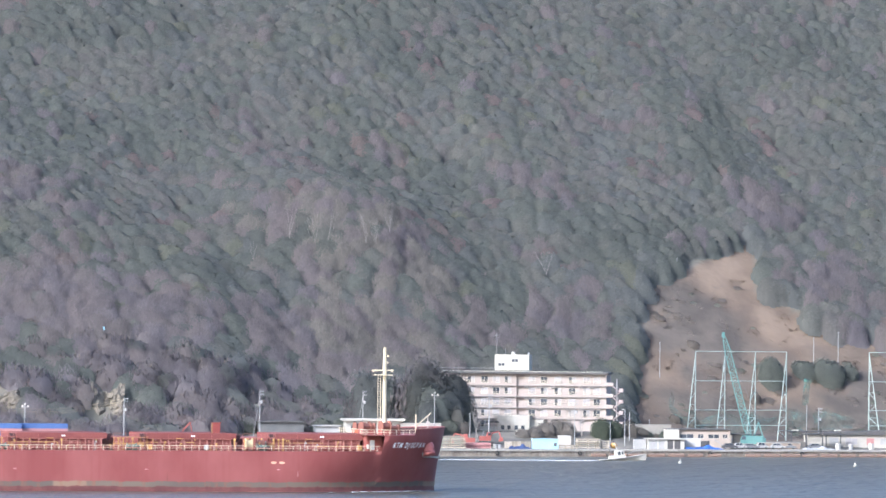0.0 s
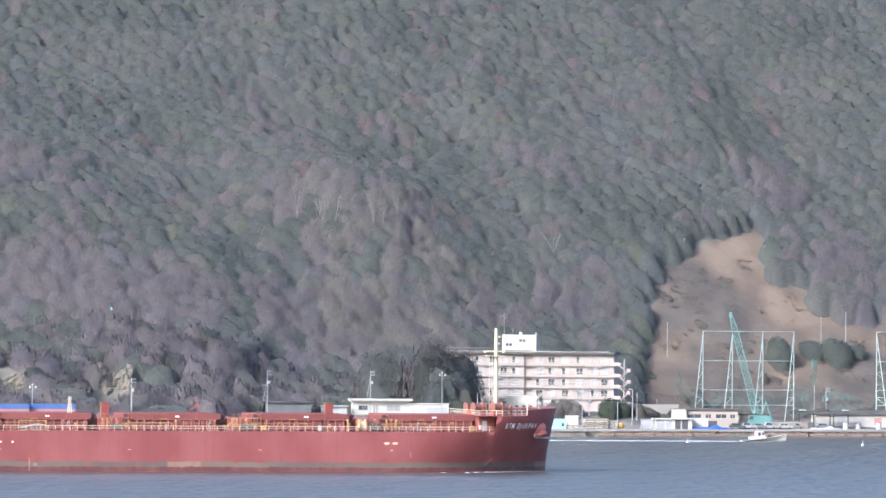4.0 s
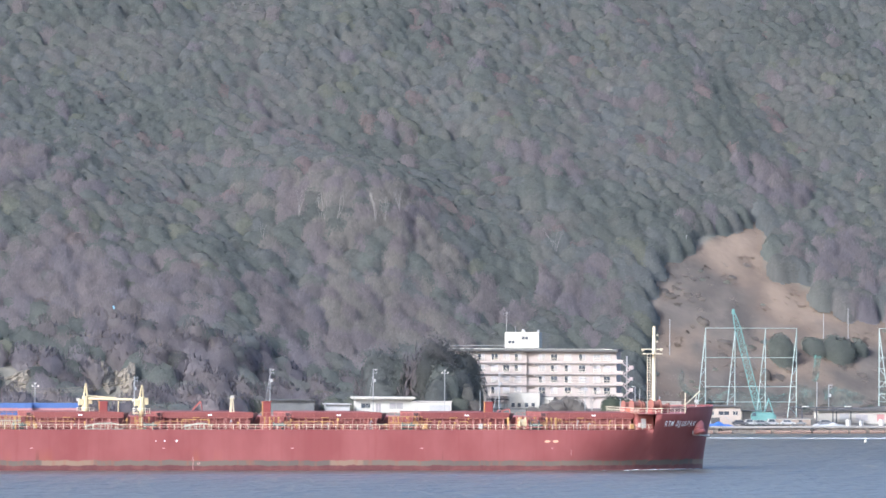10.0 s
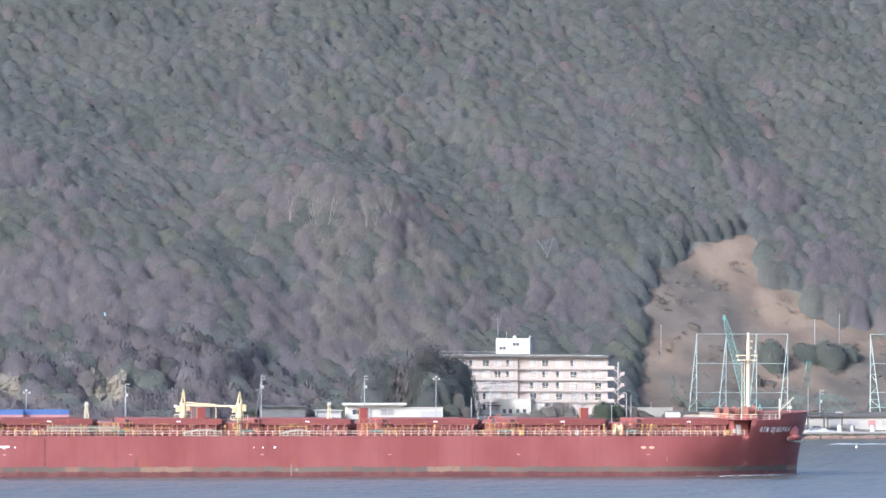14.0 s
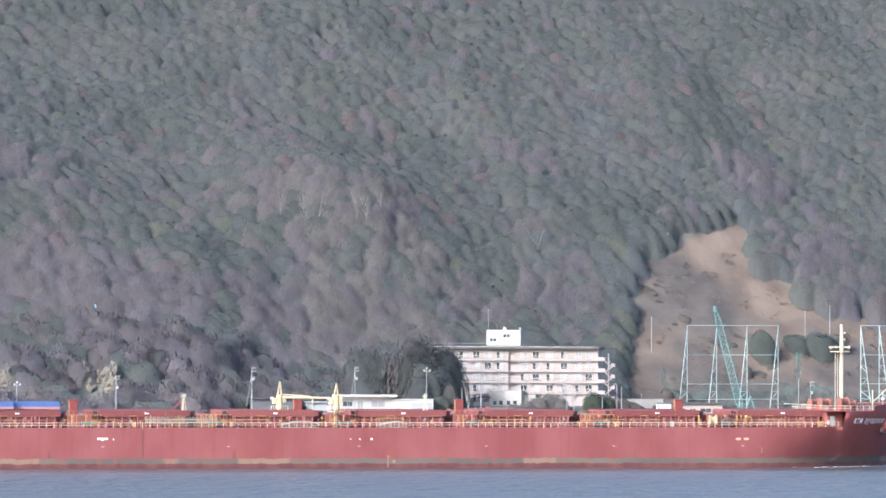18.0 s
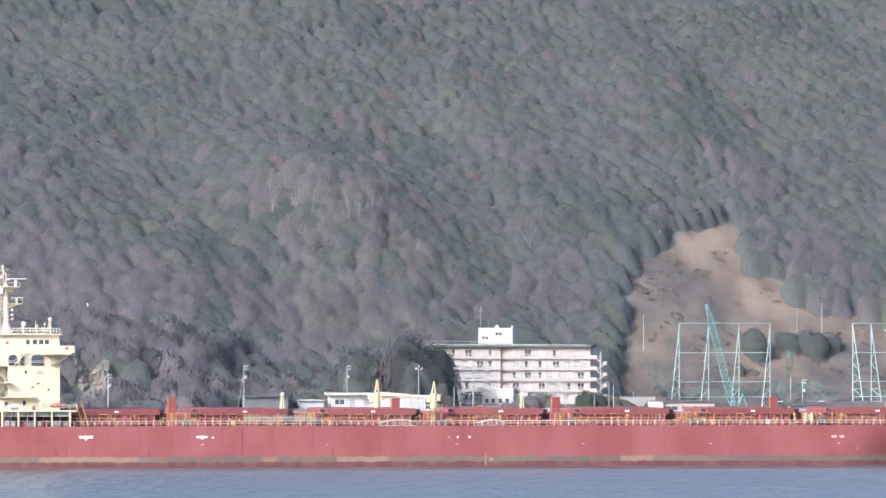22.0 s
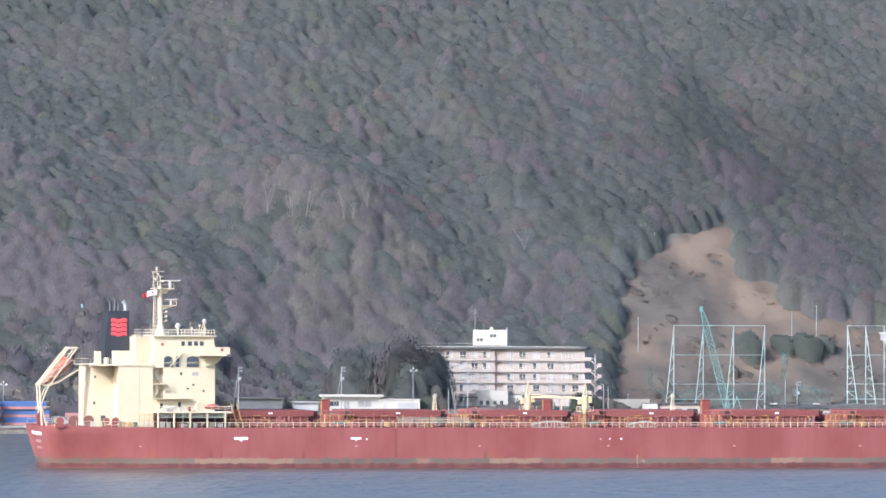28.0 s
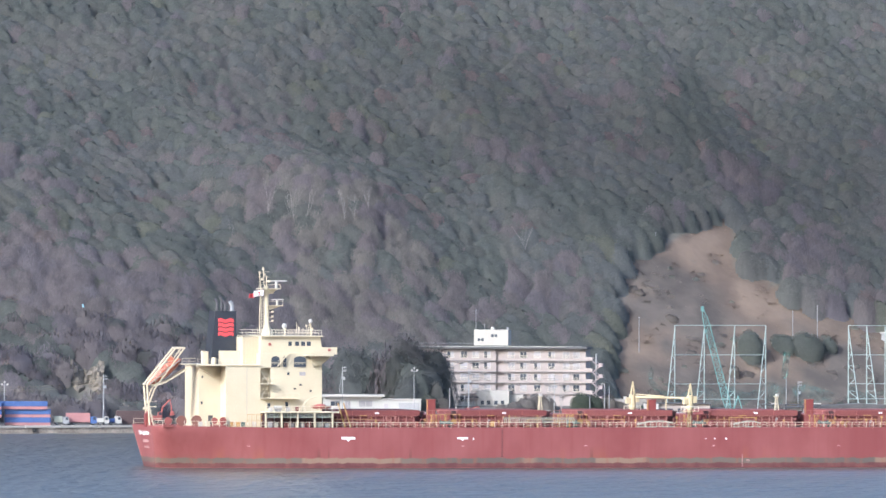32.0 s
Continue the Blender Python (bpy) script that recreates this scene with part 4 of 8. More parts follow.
    part("door", box(225.4, 226.4, -13.62, -13.5, DECK + 0.25, DECK + 2.3, c=0.02), GREY, fch, "grey weathertight door")
    part("hose_box", box(224.7, 225.2, -13.9, -13.5, DECK + 0.5, DECK + 1.4, c=0.05), WHITE, fch, "white equipment box")
    part("lifebuoy", Shape().rod((228.9, -14.2, 10.4), (228.9, -14.35, 10.4), 0.4, n=12), ORANGE, fch)
    # anchor in its recess on the flare
    p = hull_point(239.6, 9.0)
    an = Shape().ball((p.x - 0.2, p.y - 0.35, 9.1), 1.6, 12, 8, (0.85, 0.75, 1.0)).rod((p.x - 0.2, p.y - 0.9, 8.3), (p.x - 0.1, p.y - 1.2, 7.6), 1.25, 1.4, 12)
    anchor = part("anchor_bolster", an, BOLSTER, hull, "orange-red anchor pocket on the bow", smooth=True)
    a2 = Shape().rod((p.x - 1.4, p.y - 0.9, 7.5), (p.x + 2.4, p.y + 0.2, 7.1), 0.28, 0.2, 6).rod((p.x - 0.6, p.y - 0.8, 9.3), (p.x + 0.3, p.y - 0.7, 7.4), 0.3, 0.25, 6)
    a2.rod((p.x - 1.4, p.y - 0.9, 7.5), (p.x - 1.6, p.y - 1.0, 8.4), 0.25, 0.08, 5).rod((p.x + 2.0, p.y + 0.1, 7.1), (p.x + 2.3, p.y, 8.0), 0.25, 0.08, 5)
    part("anchor", a2, GREY, hull, "stockless anchor housed on the bow")
    return hull


hull = build_hull()


def shell_frame(q, z, out=0.03):
    """A pose on the near side of the shell: x along it, y up, z outwards."""
    p = hull_point(q, z)
    dx = hull_point(min(q + 0.5, LENGTH - 0.01), z) - hull_point(q - 0.5, z)
    dz = hull_point(q, z + 0.4) - hull_point(q, z - 0.4)
    a = dx.normalized()
    nrm = a.cross(dz).normalized()
    up = nrm.cross(a).normalized()
    m = Matrix((a, up, nrm)).transposed().to_4x4()
    m.translation = p + nrm * out
    return m


MARK = material("mark_white", (0.72, 0.72, 0.70), (0.82, 0.82, 0.8), 0.6, fine=4)
WORN = material("worn_mark", (0.30, 0.17, 0.16), (0.42, 0.27, 0.25), 0.7, fine=4)
MARKGOLD = material("mark_gold", (0.48, 0.27, 0.17), (0.58, 0.36, 0.24), 0.6, fine=4)


def build_marks():
    # the name on the bow, letter by letter round the flare
    q = 230.3
    for ch, w in zip("RTM DJULPAN", (0.74, 0.68, 0.90, 0.44, 0.84, 0.60, 0.76, 0.62, 0.72, 0.78, 0.78)):
        if ch != " ":
            cu = bpy.data.curves.new("letter", "FONT")
            cu.body, cu.size, cu.extrude, cu.offset, cu.shear = ch, 1.7, 0.01, 0.02, 0.18
            cu.materials.append(MARK)
            ob = new("letter", cu)
            ob.parent = hull
            ob.matrix_basis = shell_frame(q, 9.3, 0.05) @ Matrix.Diagonal((0.58, 1, 1, 1))
            tagged(ob, "white painted letter of the ship's name")
        q += w * 1.0
    # name and port on the transom; the port and number are too worn to read
    def on_transom(y, z):
        up = Vector((-0.19, 0, 1)).normalized()
        m = Matrix((Vector((0, -1, 0)), up, Vector((0, -1, 0)).cross(up))).transposed().to_4x4()
        m.translation = Vector((3.3 + 1.7 * (1 - z / 8.8) - 0.06, y, z))
        return m

    cu = bpy.data.curves.new("name", "FONT")
    cu.body, cu.size, cu.extrude, cu.offset, cu.align_x = "RTM DJULPAN", 1.2, 0.01, 0.01, "CENTER"
    cu.materials.append(MARK)
    ob = new("transom_name", cu)
    ob.parent = hull
    ob.matrix_basis = on_transom(-1.5, 6.75) @ Matrix.Diagonal((1.6, 1, 1, 1))
    tagged(ob, "white painted ship's name on the stern")
    for z, n, h, w in ((5.2, 9, 0.65, 0.72), (4.0, 9, 0.38, 0.6)):
        for k in range(n):
            part("worn_letter", Shape().box(-0.27 * w / 0.75, 0.27 * w / 0.75, 0, h, -0.01, 0.01), WORN, hull, at=on_transom(-1.5 + (n - 1) / 2 * w * 1.05 - k * w * 1.05, z))
    flat = lambda pts: Shape().add([(x, y, 0) for x, y in pts] + [(x, y, -0.03) for x, y in pts], [tuple(range(len(pts))), tuple(range(len(pts), 2 * len(pts)))[::-1]] + [(i, (i + 1) % len(pts), len(pts) + (i + 1) % len(pts), len(pts) + i)[::-1] for i in range(len(pts))])
    tug = flat([(-1.25, 0.3), (-1.25, -0.12), (-0.3, -0.15), (0, -0.55), (0.3, -0.15), (1.25, -0.12), (1.25, 0.3)]).mesh("tug_mark", MARK)
    for q, k in ((43.6, 1.15), (68.1, 0.9)):
        part("tug_mark", tug, None, hull, "white tug push mark", at=shell_frame(q, 6.2) @ Matrix.Scale(k, 4))
    disc = lambda r: flat([(r * math.cos(a), r * math.sin(a)) for a in (2 * math.pi * i / 14 for i in range(14))])
    for q, r in ((120.6, 0.11), (122.5, 0.16), (125.0, 0.22), (70.4, 0.16)):
        part("load_mark", disc(r), MARK, hull, at=shell_frame(q, 6.15))
    oval = flat([(0.62 * math.cos(a), 0.26 * math.sin(a)) for a in (2 * math.pi * i / 16 for i in range(16))]).mesh("gold_mark", MARKGOLD)
    for q in (204.2, 206.0):
        part("gold_mark", oval, None, hull, "pale orange painted oval", at=shell_frame(q, 6.1))
    bars = Shape()
    for i in range(3):
        bars.box(-0.45 + 0.32 * i, -0.24 + 0.32 * i, -0.16, 0.16, -0.02, 0.0)
    bm_ = bars.mesh("frame_mark", material("faded_mark", (0.42, 0.25, 0.24), (0.5, 0.33, 0.31), 0.7))
    for q in (20.6, 68.2, 94.6, 122.3, 149.5, 177.0, 205.3):
        part("frame_mark", bm_, None, hull, "small unreadable white mark", at=shell_frame(q, 4.65) @ Matrix.Scale(0.62, 4))
    for q, z0, z1 in ((128.5, 0.2, 3.1), (209.6, 3.2, 4.4)):
        s = Shape()
        for k in range(int((z1 - z0) / 0.3)):
            s.box(-0.09, 0.09, 0.3 * k, 0.3 * k + 0.17, -0.02, 0.0)
        part("draught_mark", s, WORN, hull, at=shell_frame(q, z0))
    circ = Shape()
    for i in range(16):
        a0, a1 = 2 * math.pi * i / 16, 2 * math.pi * (i + 1) / 16
        circ.add([(r * math.cos(a), r * math.sin(a), 0) for a in (a0, a1) for r in (0.32, 0.42)], [(0, 2, 3, 1)])
    circ.box(-0.6, 0.6, -0.04, 0.04, -0.02, 0.0)
    part("load_line_disc", circ, WORN, hull, at=shell_frame(129.7, 1.5) @ Matrix.Scale(0.7, 4))
    rung = box(-0.22, 0.22, 0, 0.13, -0.02, 0.03).mesh("ladder_rung", BULWARKRED)
    for k in range(13):
        part("ladder_rung", rung, None, hull, at=shell_frame(76.6, 2.4 + 0.45 * k))


build_marks()


def build_rails():
    """Open rails along the main deck, post by post."""
    post = Shape().rod((0, 0, 0), (0, 0, 1.08), 0.055, n=4).mesh("post", RAILPAINT)
    for side in (-1, 1):
        rail = part("rail", Shape().pipe([hull_point(q, DECK, side) * 1.0 + Vector((0, -side * 0.15, h + sheer(min(q, 227)) - DECK)) for h in (1.08,) for q in (0.5, 5, 9, 14, 20, 27, 35, 45, 90, 150, 192, 198, 204, 210, 216, 222, 227.6)], 0.05, 4), RAILPAINT, ship, "pale yellow open deck rail")
        part("mid_wire", Shape().pipe([hull_point(q, DECK, side) + Vector((0, -side * 0.15, 0.55)) for q in (0.5, 9, 20, 35, 45, 90, 150, 192, 204, 216, 227.6)], 0.03, 4), RAILPAINT, rail)
        q, step = 0.6, 1.55
        while q < 227.8:
            p = hull_point(q, sheer(q), side)
            if side < 0 or int(q / step) % 2 == 0:
                part("post", post, None, rail, at=pose(p.x, p.y - side * 0.15, sheer(q) - 0.02))
            q += step
    # forecastle rails
    fr = part("rail", Shape().pipe([(224.4, -15, FC_DECK + 1.1), (227.5, -15, FC_DECK + 1.1), hull_point(229, FC_DECK + 1.1), hull_point(232, FC_DECK + 1.1), hull_point(235, FC_DECK + 1.1)], 0.06, 4), RAILPAINT, ship, "pale yellow forecastle rail")
    part("mid_wire", Shape().pipe([(224.4, -15, FC_DECK + 0.55), (227.5, -15, FC_DECK + 0.55), hull_point(229, FC_DECK + 0.55), hull_point(235, FC_DECK + 0.55)], 0.04, 4), RAILPAINT, fr)
    for i in range(7):
        q = 224.5 + i * 1.55
        y = -15 if q < 227.5 else hull_point(q, FC_DECK).y + 0.15
        part("post", post, None, fr, at=pose(hull_point(q, FC_DECK).x if q > 228 else q, y, FC_DECK))
    part("aft_rail", Shape().pipe([(224.4, -15, FC_DECK + 1.1), (224.4, 15, FC_DECK + 1.1)], 0.06, 4).pipe([(224.4, -15, FC_DECK + 0.55), (224.4, 15, FC_DECK + 0.55)], 0.05, 4), RAILPAINT, fr)
    for k in range(16):
        part("post", post, None, fr, at=pose(224.4, -14 + 1.85 * k, FC_DECK))


build_rails()

HATCH_AT = [51.2, 78.5, 105.8, 133.2, 160.6, 188.0, 215.4]


def build_hatches():
    # a stay: an upright web, a raking brace and a foot
    stay = Shape().add([(0, 0, 0), (0.16, 0, 0), (0.16, -1.25, 0), (0, -1.25, 0), (0, -1.2, 0.2), (0.16, -1.2, 0.2), (0.12, -0.12, 2.25), (0.28, -0.12, 2.25), (0.12, 0, 2.25), (0.28, 0, 2.25)],
                       [(0, 3, 4, 6, 8), (1, 9, 7, 5, 2), (3, 2, 5, 4), (4, 5, 7, 6), (6, 7, 9, 8), (0, 1, 2, 3)])
    stay_mesh = stay.mesh("coaming_stay", STAYPALE)
    rng = random.Random(23)
    for i, c in enumerate(HATCH_AT):
        h = 8.6
        x0, x1 = c - h, c + h
        co = part("hatch_coaming", Shape().box(x0, x1, -10.5, 10.5, DECK - 0.05, DECK + 2.3, c=0.4), HATCHRED, ship, "red hatch coaming with stays")
        part("coaming_ledge", box(x0 - 0.2, x1 + 0.2, -10.85, -10.4, DECK + 2.2, DECK + 2.32), STAYRED, co)
        n = 11
        for k in range(n):
            x = x0 + 0.3 + (x1 - x0 - 0.8) * k / (n - 1)
            part("coaming_stay", stay_mesh, None, co, at=pose(x, -10.5, DECK))
        for dz, y in ((0.75, -11.2), (1.5, -11.0)):
            part("foot_rail", Shape().pipe([(x0 + 0.3, y, DECK + dz), (x1 - 0.3, y, DECK + dz)], 0.08, 4), STAYRED, co)
        part("hydraulic_pipe", Shape().pipe([(x0 - 3.2, -12.0, DECK + 0.95), (x1 + 3.2, -12.0, DECK + 0.95)], 0.09, 5), STAYPALE, co)
        a = rng.uniform(2, 9)
        part("hydraulic_pipe", Shape().pipe([(x0 - 3.2, -12.2, DECK + 1.6), (x0 + a, -12.2, DECK + 1.6), (x0 + a + 0.2, -12.2, DECK + 0.5)], 0.06, 5), YELLOW, co)
        for k in range(6):
            x = x0 + rng.uniform(0, 2 * h)
            part("cleat", Shape().box(-0.12, 0.12, -0.2, 0, 0, 0.35, c=0.03), (STAYRED, YELLOW, DECKRED)[k % 3], co, at=pose(x, -10.85, DECK + rng.uniform(1.7, 2.0)))
        # drive arms and brackets at the ends of the cover
        for x, f in ((x0 - 1.3, 1), (x1 + 1.3, -1)):
            part("cover_arm", Shape().side([(x, DECK + 3.4), (x - 0.9 * f, DECK + 3.35), (x - 0.5 * f, DECK + 2.3), (x + 0.1 * f, DECK + 1.6), (x + 0.3 * f, DECK + 2.9)], -9.8, -9.2), BULWARKRED, co)
        for y0, y1 in ((-10.8, -0.02), (0.02, 10.8)):
            cv = part("hatch_cover", Shape().side([(x0 - 0.9, DECK + 2.34), (x1 + 0.9, DECK + 2.34), (x1 + 0.9, DECK + 3.4), (x1 + 0.78, DECK + 3.5), (x0 - 0.78, DECK + 3.5), (x0 - 0.9, DECK + 3.4)], y0, y1), HATCHRED, ship, "side-rolling red steel hatch cover panel")
            cover = cv if y0 < -1 else cover
        for k in range(3):
            part("cover_seam", box(x0 + 3.6 + 4.6 * k, x0 + 3.7 + 4.6 * k, -10.85, -10.79, DECK + 2.4, DECK + 3.3), DECKRED, cover)
        num = Shape().box(-0.55, -0.15, 0, 0.02, -0.22, 0.22).box(0.15, 0.6, 0, 0.02, -0.22, 0.22).box(-0.15, 0.15, 0, 0.02, -0.05, 0.05)
        part("hatch_number", num, MARK, cover, "small white number bars", at=pose(c + 0.3, -10.84, DECK + 2.9) @ Matrix.Scale(0.7, 4))
        part("lifting_bar", box(c - 3.4, c - 1.8, -11.0, -10.82, DECK + 2.3, DECK + 2.42), YELLOW, cover)


build_hatches()


def build_deck_gear():
    rng = random.Random(8)
    # cross decks between the holds: vents, pipes, winches, platforms
    for i in range(7):
        x0 = (HATCH_AT[i] + HATCH_AT[i + 1]) / 2 if i < 6 else 219.0 - 1.5
        if i == 6:
            continue
        for k in range(4):
            x = x0 - 2.2 + k * 0.95
            p = Shape().rod((0, 0, 0), (0, 0, 2.3), 0.13, n=7).ball((0, 0, 2.4), 0.26, 8, 5, (1, 1, 0.7))
            part("air_pipe", p, YELLOW if k != 2 or i % 2 else DECKRED, ship, "yellow mushroom-headed air pipe", at=pose(x, -13.2 - 0.5 * (k % 2), DECK))
        part("control_box", Shape().box(-0.5, 0.5, -0.3, 0.3, 0.5, 1.5, c=0.06), YELLOW, ship, "yellow valve box", at=pose(x0 + 2.4, -14.2, DECK))
        w = part("mooring_winch", Shape().rod((-0.9, 0, 0.75), (0.9, 0, 0.75), 0.5, n=12).box(-1.1, 1.1, -0.5, 0.5, 0, 0.35).rod((-1.0, 0, 0.75), (-0.9, 0, 0.75), 0.8, n=12).rod((0.9, 0, 0.75), (1.0, 0, 0.75), 0.8, n=12), GREEN, ship, "green hydraulic winch", at=pose(x0 + 0.2, -15.6, DECK))
        part("motor", Shape().box(1.05, 1.7, -0.3, 0.3, 0.3, 1.1, c=0.08), GREEN, w)
        house = Shape().box(x0 - 2.6, x0 + 2.7, -9.5, 9.5, DECK, DECK + 2.6, c=0.2)
        part("cross_deck_store", house, DECKRED, ship)
        pl = Shape()
        for z in (1.3, 2.7):
            pl.pipe([(x0 - 3.6, -14.6, DECK + z), (x0 + 3.8, -14.6, DECK + z)], 0.06, 4)
        for k in range(6):
            pl.rod((x0 - 3.4 + 1.4 * k, -14.6, DECK), (x0 - 3.4 + 1.4 * k, -14.6, DECK + 2.75), 0.06, n=4)
        part("pipe_guard", pl, YELLOW if i in (0, 1, 4) else DECKRED, ship, "guard frame of painted pipe")
        for k in range(3):
            x = x0 + rng.uniform(-3.4, 3.4)
            part("deck_locker", Shape().box(-0.5, 0.5, -0.35, 0.35, 0, rng.uniform(0.8, 1.6), c=0.06), (DECKRED, SALMON, DECKRED)[k], ship, "", at=pose(x, -12.4 - rng.random(), DECK))
    # small pipes, goosenecks, valve wheels and steps along the side of the deck
    bent = Shape().pipe([(0, 0, 0), (0, 0, 0.9), (0.12, 0, 1.05), (0.3, 0, 1.02), (0.36, 0, 0.85)], 0.08, 6)
    goose = {m.name: bent.mesh("gooseneck_vent", m) for m in (YELLOW, STAYPALE, SALMON, GALV)}
    tall = Shape().rod((0, 0, 0), (0, 0, 1.5), 0.07, n=6).rod((-0.02, -0.12, 1.45), (-0.02, 0.12, 1.45), 0.22, n=8)
    wheel = {m.name: tall.mesh("valve_stand", m) for m in (YELLOW, STAYPALE, STAYRED)}
    for k in range(120):
        x = 46 + 178 * (k + rng.random()) / 120
        y = rng.uniform(-16.4, -12.3)
        if k % 2:
            part("gooseneck_vent", goose[rng.choice(list(goose))], None, ship, at=pose(x, y, DECK) @ Matrix.Diagonal((1, 1, rng.uniform(0.8, 1.9), 1)))
        else:
            part("valve_stand", wheel[rng.choice(list(wheel))], None, ship, at=pose(x, y, DECK) @ Matrix.Diagonal((1, 1, rng.uniform(0.7, 1.5), 1)))
    for k in range(16):
        x, ln, z = 48 + 11 * k + rng.uniform(0, 3), rng.uniform(3, 8), rng.uniform(0.9, 2.0)
        y = rng.uniform(-13.6, -12.4)
        part("branch_pipe", Shape().pipe([(x, y, DECK), (x, y, DECK + z), (x + ln, y, DECK + z), (x + ln, y, DECK + 0.2)], 0.08, 5), (STAYPALE, STAYRED, SALMON, YELLOW)[k % 4], ship)
    for i in range(6):
        x0 = (HATCH_AT[i] + HATCH_AT[i + 1]) / 2
        w = part("cross_walk", Shape().box(x0 - 3.3, x0 + 3.3, -13.2, -12.4, DECK + 2.5, DECK + 2.58), STAYRED, ship, "red raised walkway over the cross deck")
        for k in range(6):
            part("walk_post", rod((x0 - 3.2 + 1.28 * k, -13.2, DECK), (x0 - 3.2 + 1.28 * k, -13.2, DECK + 3.5), 0.05, n=4), STAYPALE, w)
        part("walk_rail", Shape().pipe([(x0 - 3.2, -13.2, DECK + 3.5), (x0 + 3.2, -13.2, DECK + 3.5)], 0.05, 4), STAYPALE, w)
    # tall red ventilator trunks
    for x in (64.0, 111.2, 146.3, 193.9):
        v = part("ventilator_trunk", Shape().box(-0.85, 0.85, -0.8, 0.8, 0, 5.7, c=0.12).box(-0.95, 0.95, -0.9, 0.9, 5.55, 5.75, c=0.1), VENTRED, ship, "tall red ventilator trunk", at=pose(x, -6.5 if x != 111.2 else -9.0, DECK))
        part("ladder", Shape().rod((-0.95, -0.85, 0), (-0.95, -0.85, 5.7), 0.06, n=4).rod((-0.95, -0.5, 0), (-0.95, -0.5, 5.7), 0.06, n=4), YELLOW, v)
    # floodlight posts
    for x in (86.9, 138.4):
        f = Shape()
        for dx, dy in ((-0.55, -0.3), (0.45, -0.3), (0, 0.5)):
            f.rod((dx, dy, 2.6), (dx * 0.35, dy * 0.35, 6.4), 0.13, 0.1, 6)
        f.box(-0.5, 0.5, -0.5, 0.5, 6.3, 6.42)
        for z in (3.4, 4.3, 5.2):
            f.rod((-0.45, -0.28, z), (0.35, -0.28, z), 0.05, n=4)
        fl = part("floodlight_post", f, CREAM, ship, "cream tripod floodlight post", at=pose(x, -9.5, DECK))
        part("floodlight", Shape().box(-0.35, 0.35, -0.5, -0.1, 6.45, 6.95, c=0.08), WHITE, fl)
    # accommodation ladder stowed on its side
    g = Shape().box(77.2, 92.6, -17.6, -17.45, DECK + 1.0, DECK + 1.12).box(77.2, 92.6, -17.6, -17.45, DECK + 1.75, DECK + 1.87)
    for k in range(38):
        x = 77.4 + k * 0.405
        g.box(x, x + 0.1, -17.6, -17.45, DECK + 1.1, DECK + 1.78)
    gw = part("accommodation_ladder", g, SAGE, ship, "grey-green accommodation ladder stowed along the deck")
    part("ladder_rail", Shape().pipe([(77.2, -17.5, DECK + 2.1), (92.6, -17.5, DECK + 2.1)], 0.05, 4), SAGE, gw)
    for x in (78.5, 84.5, 91.5):
        part("davit_post", Shape().rod((x, -17.3, DECK), (x, -17.3, DECK + 2.6), 0.14, n=6), YELLOW, gw)
    # low arched frames each side of the cranes
    for x0, x1 in ((105.9, 113.7), (126.8, 132.8)):
        a = Shape().pipe([(x0, -17.8, DECK + 0.6), (x0 + 3, -17.8, DECK + 1.25), (x1 - 2, -17.8, DECK + 1.3), (x1, -17.8, DECK + 0.9)], 0.13, 5)
        a.pipe([(x0, -17.8, DECK + 0.1), (x1, -17.8, DECK + 0.1)], 0.09, 5).pipe([(x0, -16.6, DECK + 0.6), (x0 + 3, -16.6, DECK + 1.25), (x1 - 2, -16.6, DECK + 1.3), (x1, -16.6, DECK + 0.9)], 0.1, 5)
        for k in range(6):
            x = x0 + (x1 - x0) * (k + 0.3) / 6
            a.rod((x, -17.8, DECK), (x, -17.8, DECK + 1.15), 0.07, n=4)
        part("gangway_cradle", a, SAGE, ship, "pale green-grey gangway cradle")
    # hose-handling cranes amidships
    for x, y, foot, tip in ((108.4, -3.5, DECK + 3.0, 18.0), (118.7, -12.6, DECK, 17.7)):
        c = part("deck_crane", Shape().rod((0, 0, foot), (0, 0, 12.2), 0.6, 0.55, 10).rod((0, 0, 12.2), (0, 0, 15.2), 0.8, 0.7, 10).rod((-0.35, 0, 15.2), (0.05, 0, tip), 0.2, 0.14, 6).rod((0.4, 0, 15.2), (0.1, 0, tip), 0.2, 0.14, 6).rod((-0.3, -0.3, 16.0), (0.35, 0.3, 16.0), 0.1, n=4).rod((-0.2, -0.2, 16.9), (0.25, 0.2, 16.9), 0.1, n=4), GOLDEN, ship, "cream hose-handling deck crane", at=pose(x, y, 0))
        part("platform", Shape().rod((0, 0, 11.7), (0, 0, 11.85), 1.9, n=10), GOLDEN, c)
        ring = Shape()
        for k in range(10):
            a0, a1 = 2 * math.pi * k / 10, 2 * math.pi * (k + 1) / 10
            ring.rod((1.85 * math.cos(a0), 1.85 * math.sin(a0), 12.8), (1.85 * math.cos(a1), 1.85 * math.sin(a1), 12.8), 0.05, n=4).rod((1.85 * math.cos(a0), 1.85 * math.sin(a0), 11.8), (1.85 * math.cos(a0), 1.85 * math.sin(a0), 12.8), 0.04, n=4)
        part("platform_rail", ring, RAILPAINT, c)
        part("control_box", Shape().box(0.6, 1.4, -0.6, 0.6, 13.6, 15.0, c=0.1), GOLDEN, c)
        part("winch_house", Shape().box(-1.5, -0.5, -0.6, 0.6, 13.3, 14.6, c=0.1), GOLDEN, c)
        part("cab_light", Shape().box(-1.9, -1.3, -0.3, 0.3, 14.2, 14.8, c=0.1), WHITE, c)
